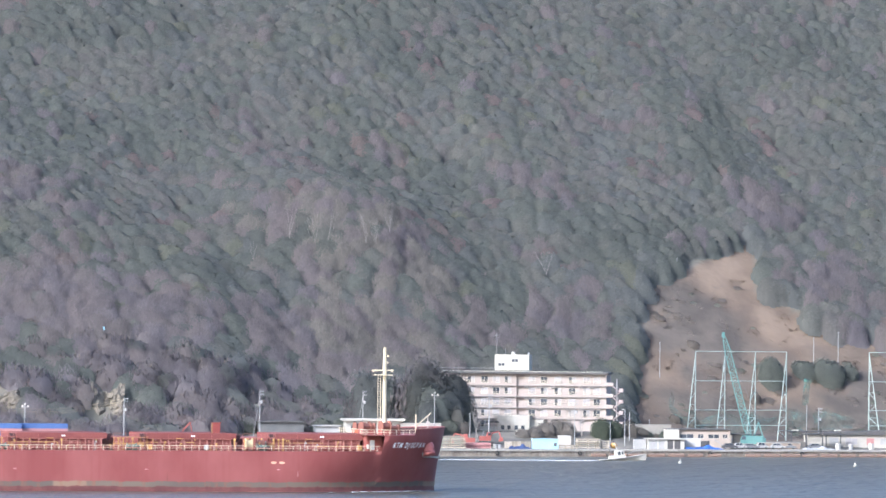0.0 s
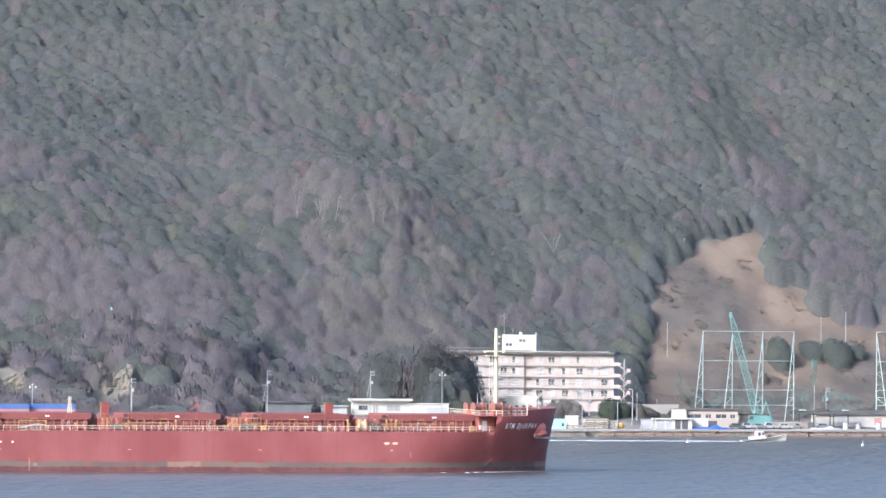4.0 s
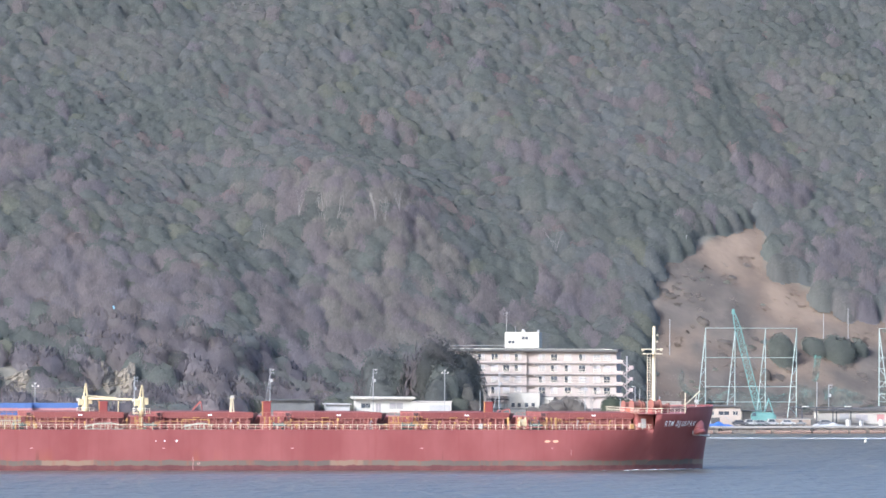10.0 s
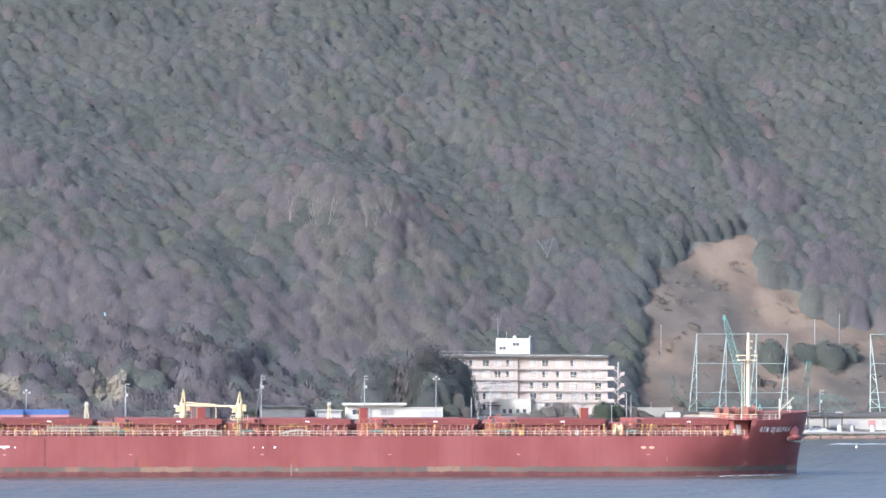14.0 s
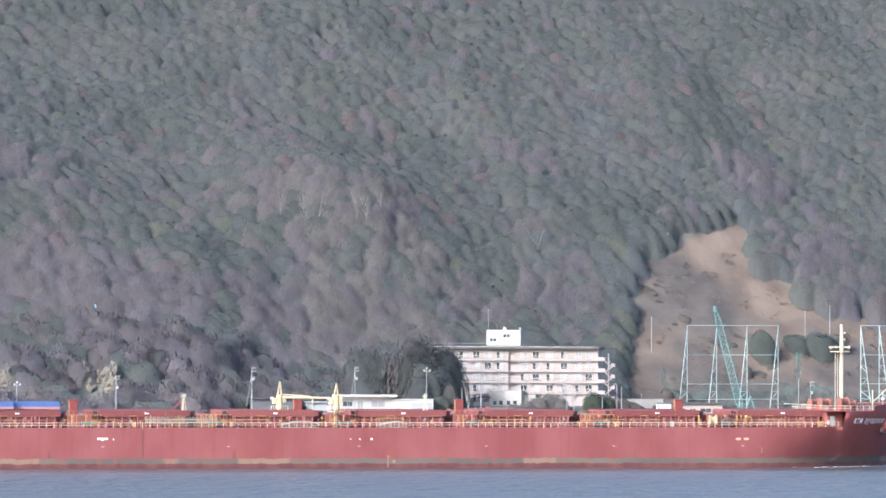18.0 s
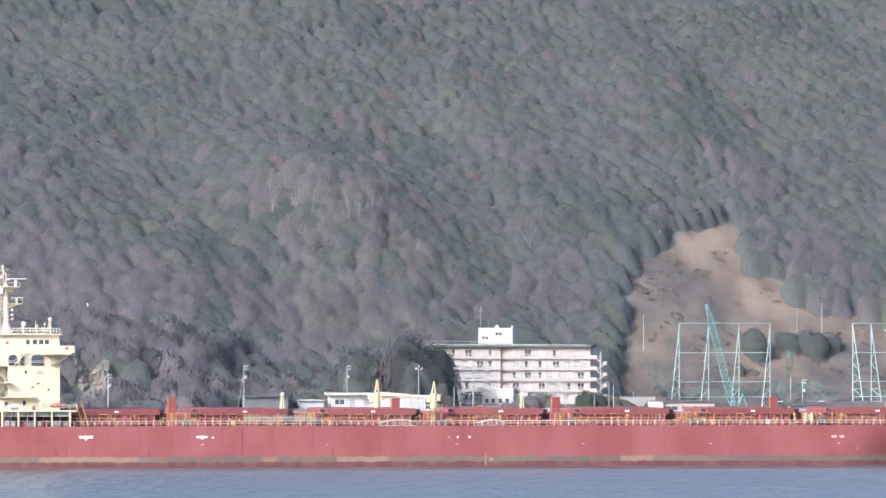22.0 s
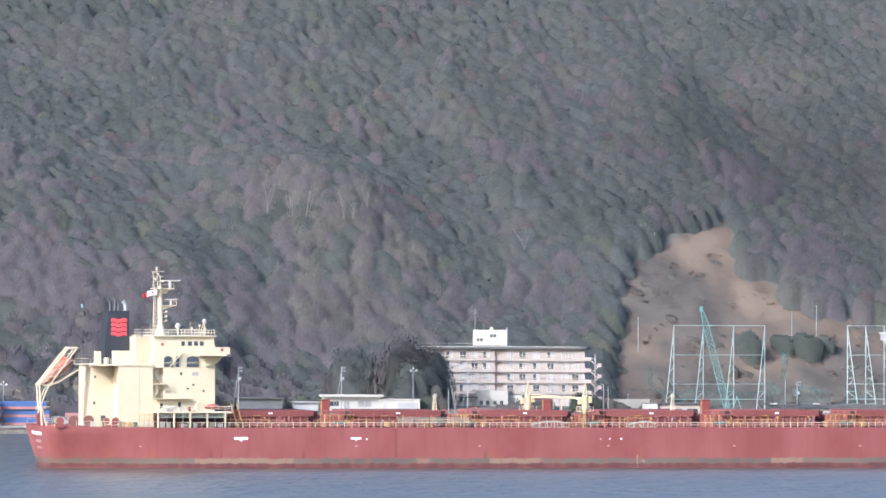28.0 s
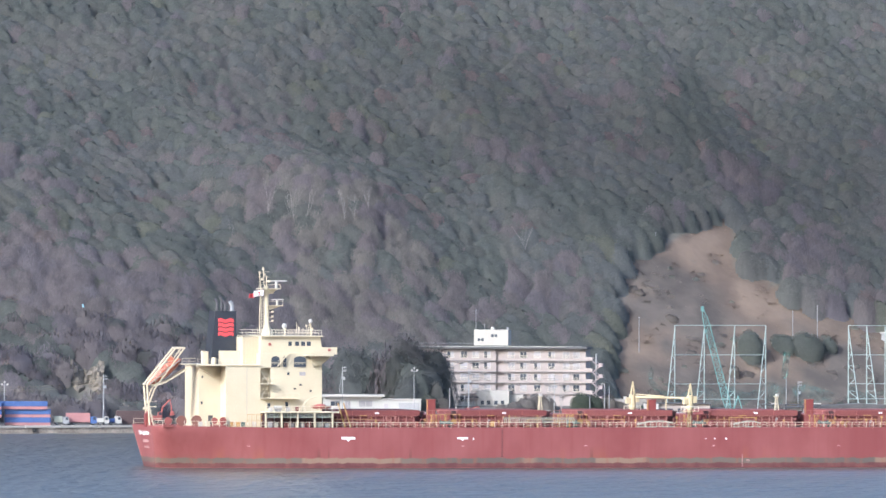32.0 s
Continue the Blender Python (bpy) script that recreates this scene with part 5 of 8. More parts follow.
    part("crane_jib", Shape().rod((109.0, -4.0, 14.7), (118.4, -11.6, 14.6), 0.26, 0.2, 6).rod((109.0, -4.0, 15.3), (114.2, -8.4, 14.9), 0.12, 0.1, 5), GOLDEN, ship, "cream crane jib laid level between the crane posts")
    part("jib_rest", Shape().rod((114.5, -8.6, DECK + 3), (114.5, -8.6, 14.3), 0.15, n=5), GOLDEN, ship)
    # mooring winches with pale rope drums near the bow and other deck clutter
    for x in (199.4, 201.8):
        part("rope_drum", Shape().rod((x - 0.55, -14.6, DECK + 1.35), (x + 0.55, -14.6, DECK + 1.35), 0.85, n=14).rod((x - 0.75, -14.6, DECK + 1.35), (x - 0.6, -14.6, DECK + 1.35), 1.25, n=14).rod((x + 0.6, -14.6, DECK + 1.35), (x + 0.75, -14.6, DECK + 1.35), 1.25, n=14), GOLDEN if x < 200 else SALMON, ship, "mooring rope drum wound with pale rope")
    for x in (196.5, 204.8, 205.8, 206.8):
        part("air_pipe", Shape().rod((x, -14.2, DECK), (x, -14.2, DECK + 2.2), 0.16, n=6).ball((x, -14.2, DECK + 2.25), 0.3, 8, 5), YELLOW, ship)
    for k in range(30):
        x = rng.uniform(46, 222)
        part("bollard", Shape().rod((-0.35, 0, 0), (-0.35, 0, 0.75), 0.2, n=8).rod((0.35, 0, 0), (0.35, 0, 0.75), 0.2, n=8).box(-0.7, 0.7, -0.3, 0.3, 0, 0.1), DECKRED, ship, at=pose(x, -17.6, DECK))
    for y, z in ((-16.6, 0.55), (-16.2, 0.5)):
        part("deck_pipe", Shape().pipe([(44, y, DECK + z), (224, y, DECK + z)], 0.14, 5), DECKRED, ship, "red fire or ballast main along the deck")
    for k in range(22):
        x = 47 + k * 8.1
        part("pipe_support", box(-0.1, 0.1, -0.5, 0.5, 0, 0.45), DECKRED, ship, at=pose(x, -16.4, DECK))
    for x, col in ((58.6, VENTRED), (75.0, YELLOW), (91.8, VENTRED), (95.6, YELLOW), (122.0, VENTRED), (150.8, YELLOW), (171.0, VENTRED), (178.2, YELLOW), (190, GREY), (222.6, YELLOW)):
        part("fire_hose_box", Shape().box(-0.4, 0.4, -0.3, 0.3, 0.2, 1.25, c=0.06), col, ship, "painted fire hose box", at=pose(x, -17.0, DECK))
    # forecastle: windlasses, foremast, jack staff
    for x, r, y in ((227.0, 0.85, 6), (225.6, 0.95, -7.5), (229.8, 1.05, -7.5), (227.6, 0.8, -2), (232.4, 0.65, -4)):
        w = part("windlass", Shape().rod((-0.9, 0, r + 0.1), (0.9, 0, r + 0.1), r * 0.8, n=14).rod((-1.05, 0, r + 0.1), (-0.9, 0, r + 0.1), r * 1.15, n=14).rod((0.9, 0, r + 0.1), (1.05, 0, r + 0.1), r * 1.15, n=14), SALMON, ship, "orange-red windlass drum", at=pose(x, y, FC_DECK + 0.55, 0, 0, 18))
        part("bed", box(-1.2, 1.2, -0.9, 0.9, -0.6, 0.35), DECKRED, w)
        part("brake", Shape().box(1.1, 1.5, -0.4, 0.4, -0.5, r + 0.9, c=0.08), SALMON, w)
    part("lifebuoy", Shape().rod((222.2, -14.9, FC_DECK + 0.75), (222.2, -15.1, FC_DECK + 0.75), 0.42, n=12), ORANGE, ship)
    m = part("foremast", Shape().rod((230.4, -4, FC_DECK), (230.4, -4, 25.2), 0.5, 0.42, 10), CREAM, ship, "cream foremast with ladder and light platform")
    part("topmast", Shape().rod((230.4, -4, 25.2), (230.4, -4, 30.2), 0.42, 0.3, 8), CREAM, m)
    part("platform", Shape().box(228.2, 231.9, -5.2, -2.8, 24.3, 24.5), CREAM, m)
    part("platform_rail", Shape().pipe([(228.2, -5.2, 25.3), (231.9, -5.2, 25.3), (231.9, -2.8, 25.3), (228.2, -2.8, 25.3), (228.2, -5.2, 25.3)], 0.05, 4), CREAM, m)
    part("yard", Shape().rod((227.6, -4, 25.4), (232.4, -4, 25.4), 0.12, n=5).box(227.8, 228.15, -4.2, -3.8, 25.0, 25.5).box(231.8, 232.15, -4.2, -3.8, 25.0, 25.6).box(230.9, 231.25, -4.2, -3.8, 28.2, 28.6).box(230.8, 231.15, -4.2, -3.8, 26.8, 27.2), CREAM, m)
    lad = Shape().rod((228.9, -4.3, FC_DECK), (228.9, -4.3, 24.3), 0.07, n=4).rod((229.5, -4.3, FC_DECK), (229.5, -4.3, 24.3), 0.07, n=4)
    for k in range(22):
        lad.rod((228.9, -4.3, FC_DECK + 0.4 + k * 0.54), (229.5, -4.3, FC_DECK + 0.4 + k * 0.54), 0.05, n=4)
    part("ladder", lad, RAILPAINT, m, "pale mast ladder")
    part("cargo_boom", Shape().rod((237.0, -5, 13.6), (240.7, -3, 16.5), 0.17, 0.14, 6).rod((237.0, -5, 11.9), (237.0, -5, 16.2), 0.13, n=6), CREAM, ship, "small cream derrick on the forecastle")
    part("jack_staff", Shape().rod((240.6, 0, 12), (240.6, 0, 15.6), 0.1, n=5).box(240.3, 241.0, -0.2, 0.2, 14.0, 14.6), WHITE, ship)


build_deck_gear()


def build_house():
    """Superstructure at the stern: engine casing, accommodation, bridge and funnel."""
    casing = part("engine_casing", Shape().prism([(14.0, -8.0), (18.6, -8.0), (18.6, -14.3), (25.9, -14.3), (25.9, 14.3), (18.6, 14.3), (18.6, 8.0), (14.0, 8.0)], DECK + 0.1, 21.3), CREAM, ship, "cream steel engine casing")
    part("top_deck", Shape().prism([(13.6, -8.6), (12.4, -14.4), (26.0, -14.6), (26.0, 14.6), (18.0, 14.6), (13.6, 8.4)], 21.3, 21.6), CREAM, casing)
    part("bracket", Shape().side([(13.0, 21.3), (17.4, 21.3), (17.3, 20.9), (17.0, 19.0)], -9.4, -8.0), CREAM, casing)
    part("seam", box(23.0, 23.06, -14.34, -14.3, 11.0, 21.3), GREY, casing)
    part("seam", box(20.6, 20.64, -14.33, -14.3, 11.0, 21.3), CREAM, casing)
    for x, z, w, h in ((14.4, 13.2, 0.4, 0.6), (14.6, 18.7, 0.3, 0.5)):
        part("port", box(x, x + w, -8.1, -7.95, z, z + h), PANE, casing, "dark window port")
    part("door", box(16.0, 17.0, -8.12, -7.9, DECK + 0.3, DECK + 2.4), DARK, casing, "dark open doorway")
    part("handrail", Shape().pipe([(12.5, -14.4, 22.7), (26, -14.4, 22.7)], 0.05, 4).pipe([(12.5, -14.4, 22.15), (26, -14.4, 22.15)], 0.035, 4), RAILPAINT, casing)
    for k in range(10):
        part("rail_post", rod((12.6 + k * 1.45, -14.4, 21.6), (12.6 + k * 1.45, -14.4, 22.7), 0.05, n=4), RAILPAINT, casing)
    acc = part("accommodation_block", Shape().box(25.9, 28.1, -12.2, 14.3, DECK + 0.1, 24.0).box(28.1, 39.0, -14.3, 14.3, DECK + 0.1, 24.0).box(25.9, 28.1, -14.3, -12.2, DECK + 0.1, 14.45).box(25.9, 28.1, -14.3, -12.2, 20.9, 24.0), CREAM, ship, "cream accommodation block")
    fc = part("funnel_casing", Shape().box(22.9, 26.6, -9.5, 9.5, 21.6, 27.3, c=0.1), CREAM, ship, "cream ribbed casing between funnel and bridge")
    for k in range(6):
        part("casing_rib", box(23.1 + 0.62 * k, 23.22 + 0.62 * k, -9.62, -9.5, 21.6, 27.25), CREAM, fc)
    part("casing_rail", Shape().pipe([(22.9, -9.4, 28.3), (26.6, -9.4, 28.3)], 0.05, 4).pipe([(22.9, -9.4, 27.8), (26.6, -9.4, 27.8)], 0.04, 4), RAILPAINT, fc)
    for k in range(5):
        part("rail_post", rod((23.0 + 0.88 * k, -9.4, 27.3), (23.0 + 0.88 * k, -9.4, 28.3), 0.05, n=4), RAILPAINT, fc)
    # bridge deck with arched side openings: dark glass plates stand in for their shade
    part("recess", box(26.3, 38.6, -14.28, -14.2, 21.2, 23.6), CREAM, acc)
    for x0, x1 in ((28.2, 30.0), (30.7, 31.4), (33.0, 35.6)):
        a = Shape()
        n = 8
        ring = [(x0, 21.1), (x1, 21.1), (x1, 22.7)] + [((x0 + x1) / 2 + (x1 - x0) / 2 * math.cos(t), 22.7 + 0.65 * math.sin(t)) for t in (math.pi * k / n for k in range(1, n))] + [(x0, 22.7)]
        a.side(ring, -14.42, -14.3)
        w = part("arched_opening", a, PANE, acc, "dark arched plate standing in for a shaded opening")
        part("opening_rail", Shape().pipe([(x0, -14.5, 21.75), (x1, -14.5, 21.75)], 0.05, 4).pipe([(x0, -14.5, 22.05), (x1, -14.5, 22.05)], 0.05, 4), CREAM, w)
    wheel = part("wheelhouse", Shape().side([(26.4, 24.0), (38.7, 24.0), (39.3, 25.3), (39.0, 27.4), (26.4, 27.4)], -12.5, 12.5), CREAM, ship, "cream wheelhouse")
    part("roof_lip", Shape().box(26.2, 39.5, -13.2, 13.2, 27.4, 27.62), CREAM, wheel)
    for x in (32.2, 33.6, 34.9, 36.1):
        part("window", box(x, x + (0.85 if x > 33 else 0.7), -12.56, -12.48, 25.5, 26.4), PANE, wheel, "dark wheelhouse window")
    for k in range(14):
        part("window", box(39.0, 39.35, -11.6 + k * 1.68, -10.3 + k * 1.68, 25.5, 26.6), PANE, wheel)
    wing = part("bridge_wing", Shape().box(35.0, 41.3, -19.0, -12.5, 23.4, 23.62).box(41.15, 41.3, -19.0, -12.5, 23.6, 25.2).box(36.1, 41.3, -19.0, -18.85, 23.6, 25.25), CREAM, ship, "cream bridge wing")
    part("bridge_wing", box(39.0, 42.0, 12.5, 19.0, 23.4, 25.2), CREAM, ship, "cream bridge wing")
    part("wing_bracket", Shape().side([(36.4, 23.4), (40.9, 23.4), (39.0, 21.7), (37.0, 21.2)], -15.0, -14.31), CREAM, wing)
    part("wing_light", box(40.6, 41.5, -19.05, -18.7, 23.3, 23.75), DARK, wing)
    part("lifebuoy", Shape().rod((39.6, -19.0, 24.7), (39.6, -19.14, 24.7), 0.32, n=12), EXRED, wing)
    part("wing_console", Shape().box(39.9, 41.4, -18.0, -16.6, 23.6, 25.1, c=0.1), CREAM, wing)
    # windows of the lower decks
    for x, z, w, h, mat in ((31.6, 19.4, 0.45, 0.6, PANE), (34.2, 19.3, 1.3, 0.75, CURTAIN), (34.2, 17.2, 0.5, 0.3, PANE), (33.0, 16.4, 0.5, 0.3, PANE), (36.4, 15.9, 0.4, 0.4, PANE), (31.2, 12.4, 0.6, 1.4, PANE), (27.4, 12.4, 0.6, 1.1, PANE)):
        part("window", box(x, x + w, -14.38, -14.28, z, z + h), mat, acc, "small cabin window")
    # stair recess with landings
    for z0, z1, s in ((14.6, 17.6, 1), (17.6, 20.4, -1)):
        f = Shape()
        xa, xb = (26.0, 27.9) if s > 0 else (27.9, 26.0)
        f.rod((xa, -14.1, z0), (xb, -14.1, z1), 0.1, n=4).rod((xa, -14.1, z0 + 1), (xb, -14.1, z1 + 1), 0.06, n=4).rod((xa, -13.0, z0), (xb, -13.0, z1), 0.1, n=4)
        for k in range(7):
            u = k / 7
            f.box(xa + (xb - xa) * u - 0.12, xa + (xb - xa) * u + 0.12, -14.1, -13.0, z0 + (z1 - z0) * u, z0 + (z1 - z0) * u + 0.05)
        part("stair_flight", f, CREAM, acc)
    for z, x1 in ((14.45, 33.8), (17.5, 28.4)):
        d = part("landing", box(25.9, x1, -16.2, -14.3, z, z + 0.18), CREAM, acc)
        r = Shape().pipe([(25.9, -16.15, z + 1.2), (x1, -16.15, z + 1.2)], 0.05, 4)
        for k in range(int((x1 - 25.9) / 1.3) + 1):
            r.rod((26 + k * 1.3, -16.15, z + 0.1), (26 + k * 1.3, -16.15, z + 1.2), 0.045, n=4)
        part("landing_rail", r, RAILPAINT, acc)
    part("outside_stair", Shape().rod((29.4, -15.2, 21.2), (31.8, -15.2, 24.0), 0.1, n=4).rod((29.4, -15.2, 22.2), (31.8, -15.2, 25.0), 0.06, n=4).rod((29.4, -14.6, 21.2), (31.8, -14.6, 24.0), 0.1, n=4), CREAM, acc)
    part("diagonal_pipe", Shape().rod((29.8, -14.5, 26.0), (32.2, -14.5, 24.2), 0.09, n=4), CREAM, acc)
    part("lifebuoy", Shape().rod((28.2, -12.5, 25.8), (28.2, -12.66, 25.8), 0.33, n=12), EXRED, acc)
    for k in range(6):
        part("panel_seam", box(26.34, 26.4, -11.0 + 4.2 * k, -10.6 + 4.2 * k, 21.7, 27.3), material("seam_shade", (0.6, 0.5, 0.33), (0.66, 0.57, 0.4), 0.7) if k == 0 else bpy.data.materials["seam_shade"], acc)
    # boat deck on posts, with rescue boat, raft and davit
    bd = part("boat_deck", Shape().box(25.9, 41.8, -19.0, -14.3, 11.55, 11.85), CREAM, ship, "cream boat deck on posts")
    for x in (26.2, 29.6, 33.0, 36.6, 40.4):
        part("deck_post", Shape().box(x - 0.16, x + 0.16, -18.9, -18.6, DECK, 11.55), CREAM, bd)
    for k in range(48):
        part("louvre", box(26.3 + k * 0.3, 26.45 + k * 0.3, -18.4, -18.25, 10.65, 11.3), SAGE if k % 4 else GREY, bd)
    part("louvre_rail", box(26.2, 40.8, -18.38, -18.3, 10.55, 10.65), SAGE, bd)
    part("louvre_rail", box(26.2, 40.8, -18.38, -18.3, 11.3, 11.4), SAGE, bd)
    # Dark colour puts the shade under the boat deck into this wall.
    part("shade_wall", box(25.9, 40.8, -14.9, -14.6, DECK, 11.5), BULWARKRED, bd, "wall under the boat deck, coloured dark for shade and dark gear")
    for x, m in ((27.2, GREY), (28.4, SAGE), (30.6, DECKRED), (31.8, GALV), (34.0, GREY), (35.0, VENTRED), (37.6, SAGE), (39.2, GREY)):
        part("machinery_box", Shape().box(x, x + 0.9, -16.6, -15.8, DECK, DECK + 0.7 + 0.9 * ((x * 7.3) % 1), c=0.08), m, bd)
    for k in range(9):
        part("line_post", rod((26.6 + 1.7 * k, -17.4, DECK), (26.6 + 1.7 * k, -17.4, 11.5), 0.07, n=5), (RAILPAINT, GALV, DARK)[k % 3], bd)
    part("side_guard", Shape().pipe([(22.6, -16.6, DECK + 2.7), (26.0, -16.6, DECK + 2.7)], 0.05, 4).pipe([(22.6, -16.6, DECK + 1.4), (26.0, -16.6, DECK + 1.4)], 0.05, 4), YELLOW, bd)
    for k in range(7):
        part("guard_bar", rod((22.7 + 0.5 * k, -16.6, DECK), (22.7 + 0.5 * k, -16.6, DECK + 2.7), 0.06, n=4), GOLDEN if k % 2 else YELLOW, bd)
    for y, r in ((-17.6, 0.1), (-17.0, 0.1)):
        part("deck_stair", Shape().rod((43.4, y, DECK), (41.8, y, 13.6), r, n=4).rod((44.6, y, DECK), (43.0, y, 13.6), r, n=4), YELLOW, bd, "yellow inclined ladder to the boat deck")
    br = Shape().pipe([(26, -18.95, 12.9), (41.8, -18.95, 12.9), (41.8, -14.4, 12.9)], 0.05, 4).pipe([(26, -18.95, 12.4), (41.8, -18.95, 12.4)], 0.04, 4)
    for k in range(12):
        br.rod((26.1 + k * 1.42, -18.95, 11.8), (26.1 + k * 1.42, -18.95, 12.9), 0.045, n=4)
    part("boat_deck_rail", br, RAILPAINT, bd)
    hullr = Shape().grid(lambda u, v: (36.2 + 4.2 * u, -17.4 + 0.85 * math.sin(math.pi * (v - 0.5)) * (math.sin(math.pi * clamp01(0.08 + 0.9 * u)) ** 0.45), 13.0 - 0.75 * math.cos(math.pi * (v - 0.5)) * math.sin(math.pi * clamp01(0.1 + 0.86 * u)) ** 0.5), 10, 6)
    rb = part("rescue_boat", hullr, EXRED, ship, "orange rescue boat on the boat deck", smooth=True)
    part("cover", Shape().ball((38.0, -17.4, 13.0), 0.9, 10, 6, (1.5, 0.8, 0.5)), EXRED, rb, smooth=True)
    part("davit", Shape().rod((34.6, -17, 11.8), (34.6, -17, 13.2), 0.32, n=8).rod((34.6, -17, 13.2), (35.6, -17.2, 14.4), 0.14, n=6).rod((35.6, -17.2, 14.4), (37.2, -17.4, 14.9), 0.11, n=6).rod((33.9, -17, 11.8), (34.9, -17, 13.8), 0.14, n=6), CREAM, rb)
    part("drum", Shape().rod((32.8, -17.4, 12.4), (33.4, -17.4, 12.4), 0.5, n=10), SALMON, rb)
    raft = part("liferaft", Shape().rod((28.1, -18.2, 12.6), (29.7, -18.2, 12.6), 0.45, n=12), WHITE, ship, "white liferaft canister")
    part("cradle", Shape().box(28.3, 29.5, -18.5, -17.9, 11.85, 12.2), GREY, raft)
    for x in (27.0, 30.6):
        part("locker", Shape().box(x, x + 0.9, -18.4, -17.6, 11.85, 12.7, c=0.08), WHITE, bd)
    # mooring deck aft
    for x, r, mat in ((9.0, 0.95, SALMON), (12.2, 1.0, SALMON), (16.0, 0.6, DECKRED), (17.8, 0.65, VENTRED), (6.2, 0.7, DECKRED)):
        w = part("stern_winch", Shape().rod((x, -15.3, DECK + 1.4), (x, -14.4, DECK + 1.4), r, n=14).rod((x, -15.45, DECK + 1.4), (x, -15.3, DECK + 1.4), r * 1.15, n=14), mat, ship, "mooring winch drum on the after deck")
        part("bed", box(x - 1.0, x + 1.0, -15.4, -14.2, DECK, DECK + 0.6), DECKRED, w)
        part("rope_turns", rod((x, -15.28, DECK + 1.4), (x, -14.5, DECK + 1.4), r * 1.06, n=14), GOLDEN, w, "pale mooring rope on the drum")
    for x, m in ((12.6, WHITE), (14.2, CREAM), (19.3, YELLOW), (20.6, YELLOW), (21.6, GREEN), (24.0, WHITE), (16.9, VENTRED), (35.6, VENTRED)):
        part("deck_box", Shape().box(x, x + 0.8, -15.9, -15.2, DECK + 0.2, DECK + 1.2, c=0.06), m, ship)
    # funnel
    fu = part("funnel", Shape().add([(17.3, -3.6, 21.6), (22.8, -3.6, 21.6), (22.8, 3.6, 21.6), (17.3, 3.6, 21.6), (18.3, -3.4, 32.6), (22.8, -3.4, 32.6), (22.8, 3.4, 32.6), (18.3, 3.4, 32.6)], [(0, 1, 5, 4), (1, 2, 6, 5), (2, 3, 7, 6), (3, 0, 4, 7), (4, 5, 6, 7)]), BLACK, ship, "black funnel with a red wavy-striped panel")
    part("soot_rim", Shape().box(18.2, 22.9, -3.5, 3.5, 32.55, 32.75), BLACK, fu)
    for k in range(4):
        z = 27.5 + 0.95 * k
        pts = [(18.95 + 3.25 * i / 14, z + 0.16 * math.sin(2 * math.pi * i / 9)) for i in range(15)]
        band = Shape().side(pts + [(x, zz + 0.72) for x, zz in pts[::-1]], -3.62, -3.4)
        part("funnel_stripe", band, LOGORED, fu, "red wavy stripe")
    for x, z, r in ((19.2, 34.6, 0.35), (20.2, 35.2, 0.3), (21.0, 34.2, 0.4), (22.4, 34.1, 0.42)):
        part("exhaust_pipe", Shape().rod((x, -0.8, 32.6), (x, -0.8, z), r, n=10).rod((x, -0.8, z), (x - 0.5, -0.8, z + 0.7), r, n=10), DARK if x < 22 else GALV, fu)
    part("ventilator_house", Shape().box(18.9, 24.0, -7.5, -4.2, 21.6, 24.4, c=0.15), CREAM, ship, "cream ventilator house beside the funnel")
    part("duct", Shape().box(14.9, 16.3, -7, -5.4, 21.6, 24.3, c=0.2), CREAM, ship)
    part("duct", Shape().rod((17.2, -8, 21.6), (17.2, -8, 23.0), 0.5, n=10), CREAM, ship)
    # monkey island: rails, radar mast, domes
    mi = Shape()
    for z in (28.2, 28.75):
        mi.pipe([(26.6, -12.8, z), (39.2, -12.8, z), (39.2, 12.8, z), (26.6, 12.8, z), (26.6, -12.8, z)], 0.05, 4)
    mr = part("monkey_island_rail", mi, RAILPAINT, ship, "cream rail round the wheelhouse roof")
    for k in range(19):
        part("rail_post", rod((26.6 + k * 0.7, -12.8, 27.6), (26.6 + k * 0.7, -12.8, 28.75), 0.05, n=4), RAILPAINT, mr)
    for x, h in ((27.4, 1.9), (31.6, 1.5), (34.6, 1.7), (36.2, 2.2), (37.4, 1.6)):
        part("aerial_box", Shape().rod((x, -11.6, 27.6), (x, -11.6, 27.6 + h), 0.06, n=5).box(x - 0.16, x + 0.16, -11.8, -11.4, 27.3 + h, 27.7 + h), CREAM, mr)
    mast = part("radar_mast", Shape().rod((30.0, 0, 27.6), (30.0, 0, 30.0), 1.3, 0.55, 8).rod((30.0, 0, 30.0), (29.9, 0, 38.0), 0.55, 0.42, 8).rod((29.4, 0, 38.0), (29.2, 0, 42.0), 0.12, 0.1, 5).rod((28.6, 0, 37.4), (28.4, 0, 41.0), 0.1, n=5).rod((29.9, 0, 38.0), (29.9, 0, 40.2), 0.12, n=5), CREAM, ship, "cream radar mast with platforms")
    part("platform", Shape().box(28.0, 32.6, -1.4, 1.4, 37.3, 37.5), CREAM, mast)
    part("platform", Shape().box(30.0, 33.2, -1.1, 1.1, 33.8, 33.95), CREAM, mast)
    part("platform_bracket", Shape().side([(30.3, 36.2), (32.4, 37.3), (30.3, 37.3)], -0.2, 0.2), CREAM, mast)
    part("platform_bracket", Shape().side([(30.3, 32.9), (33.0, 33.8), (30.3, 33.8)], -0.2, 0.2), CREAM, mast)
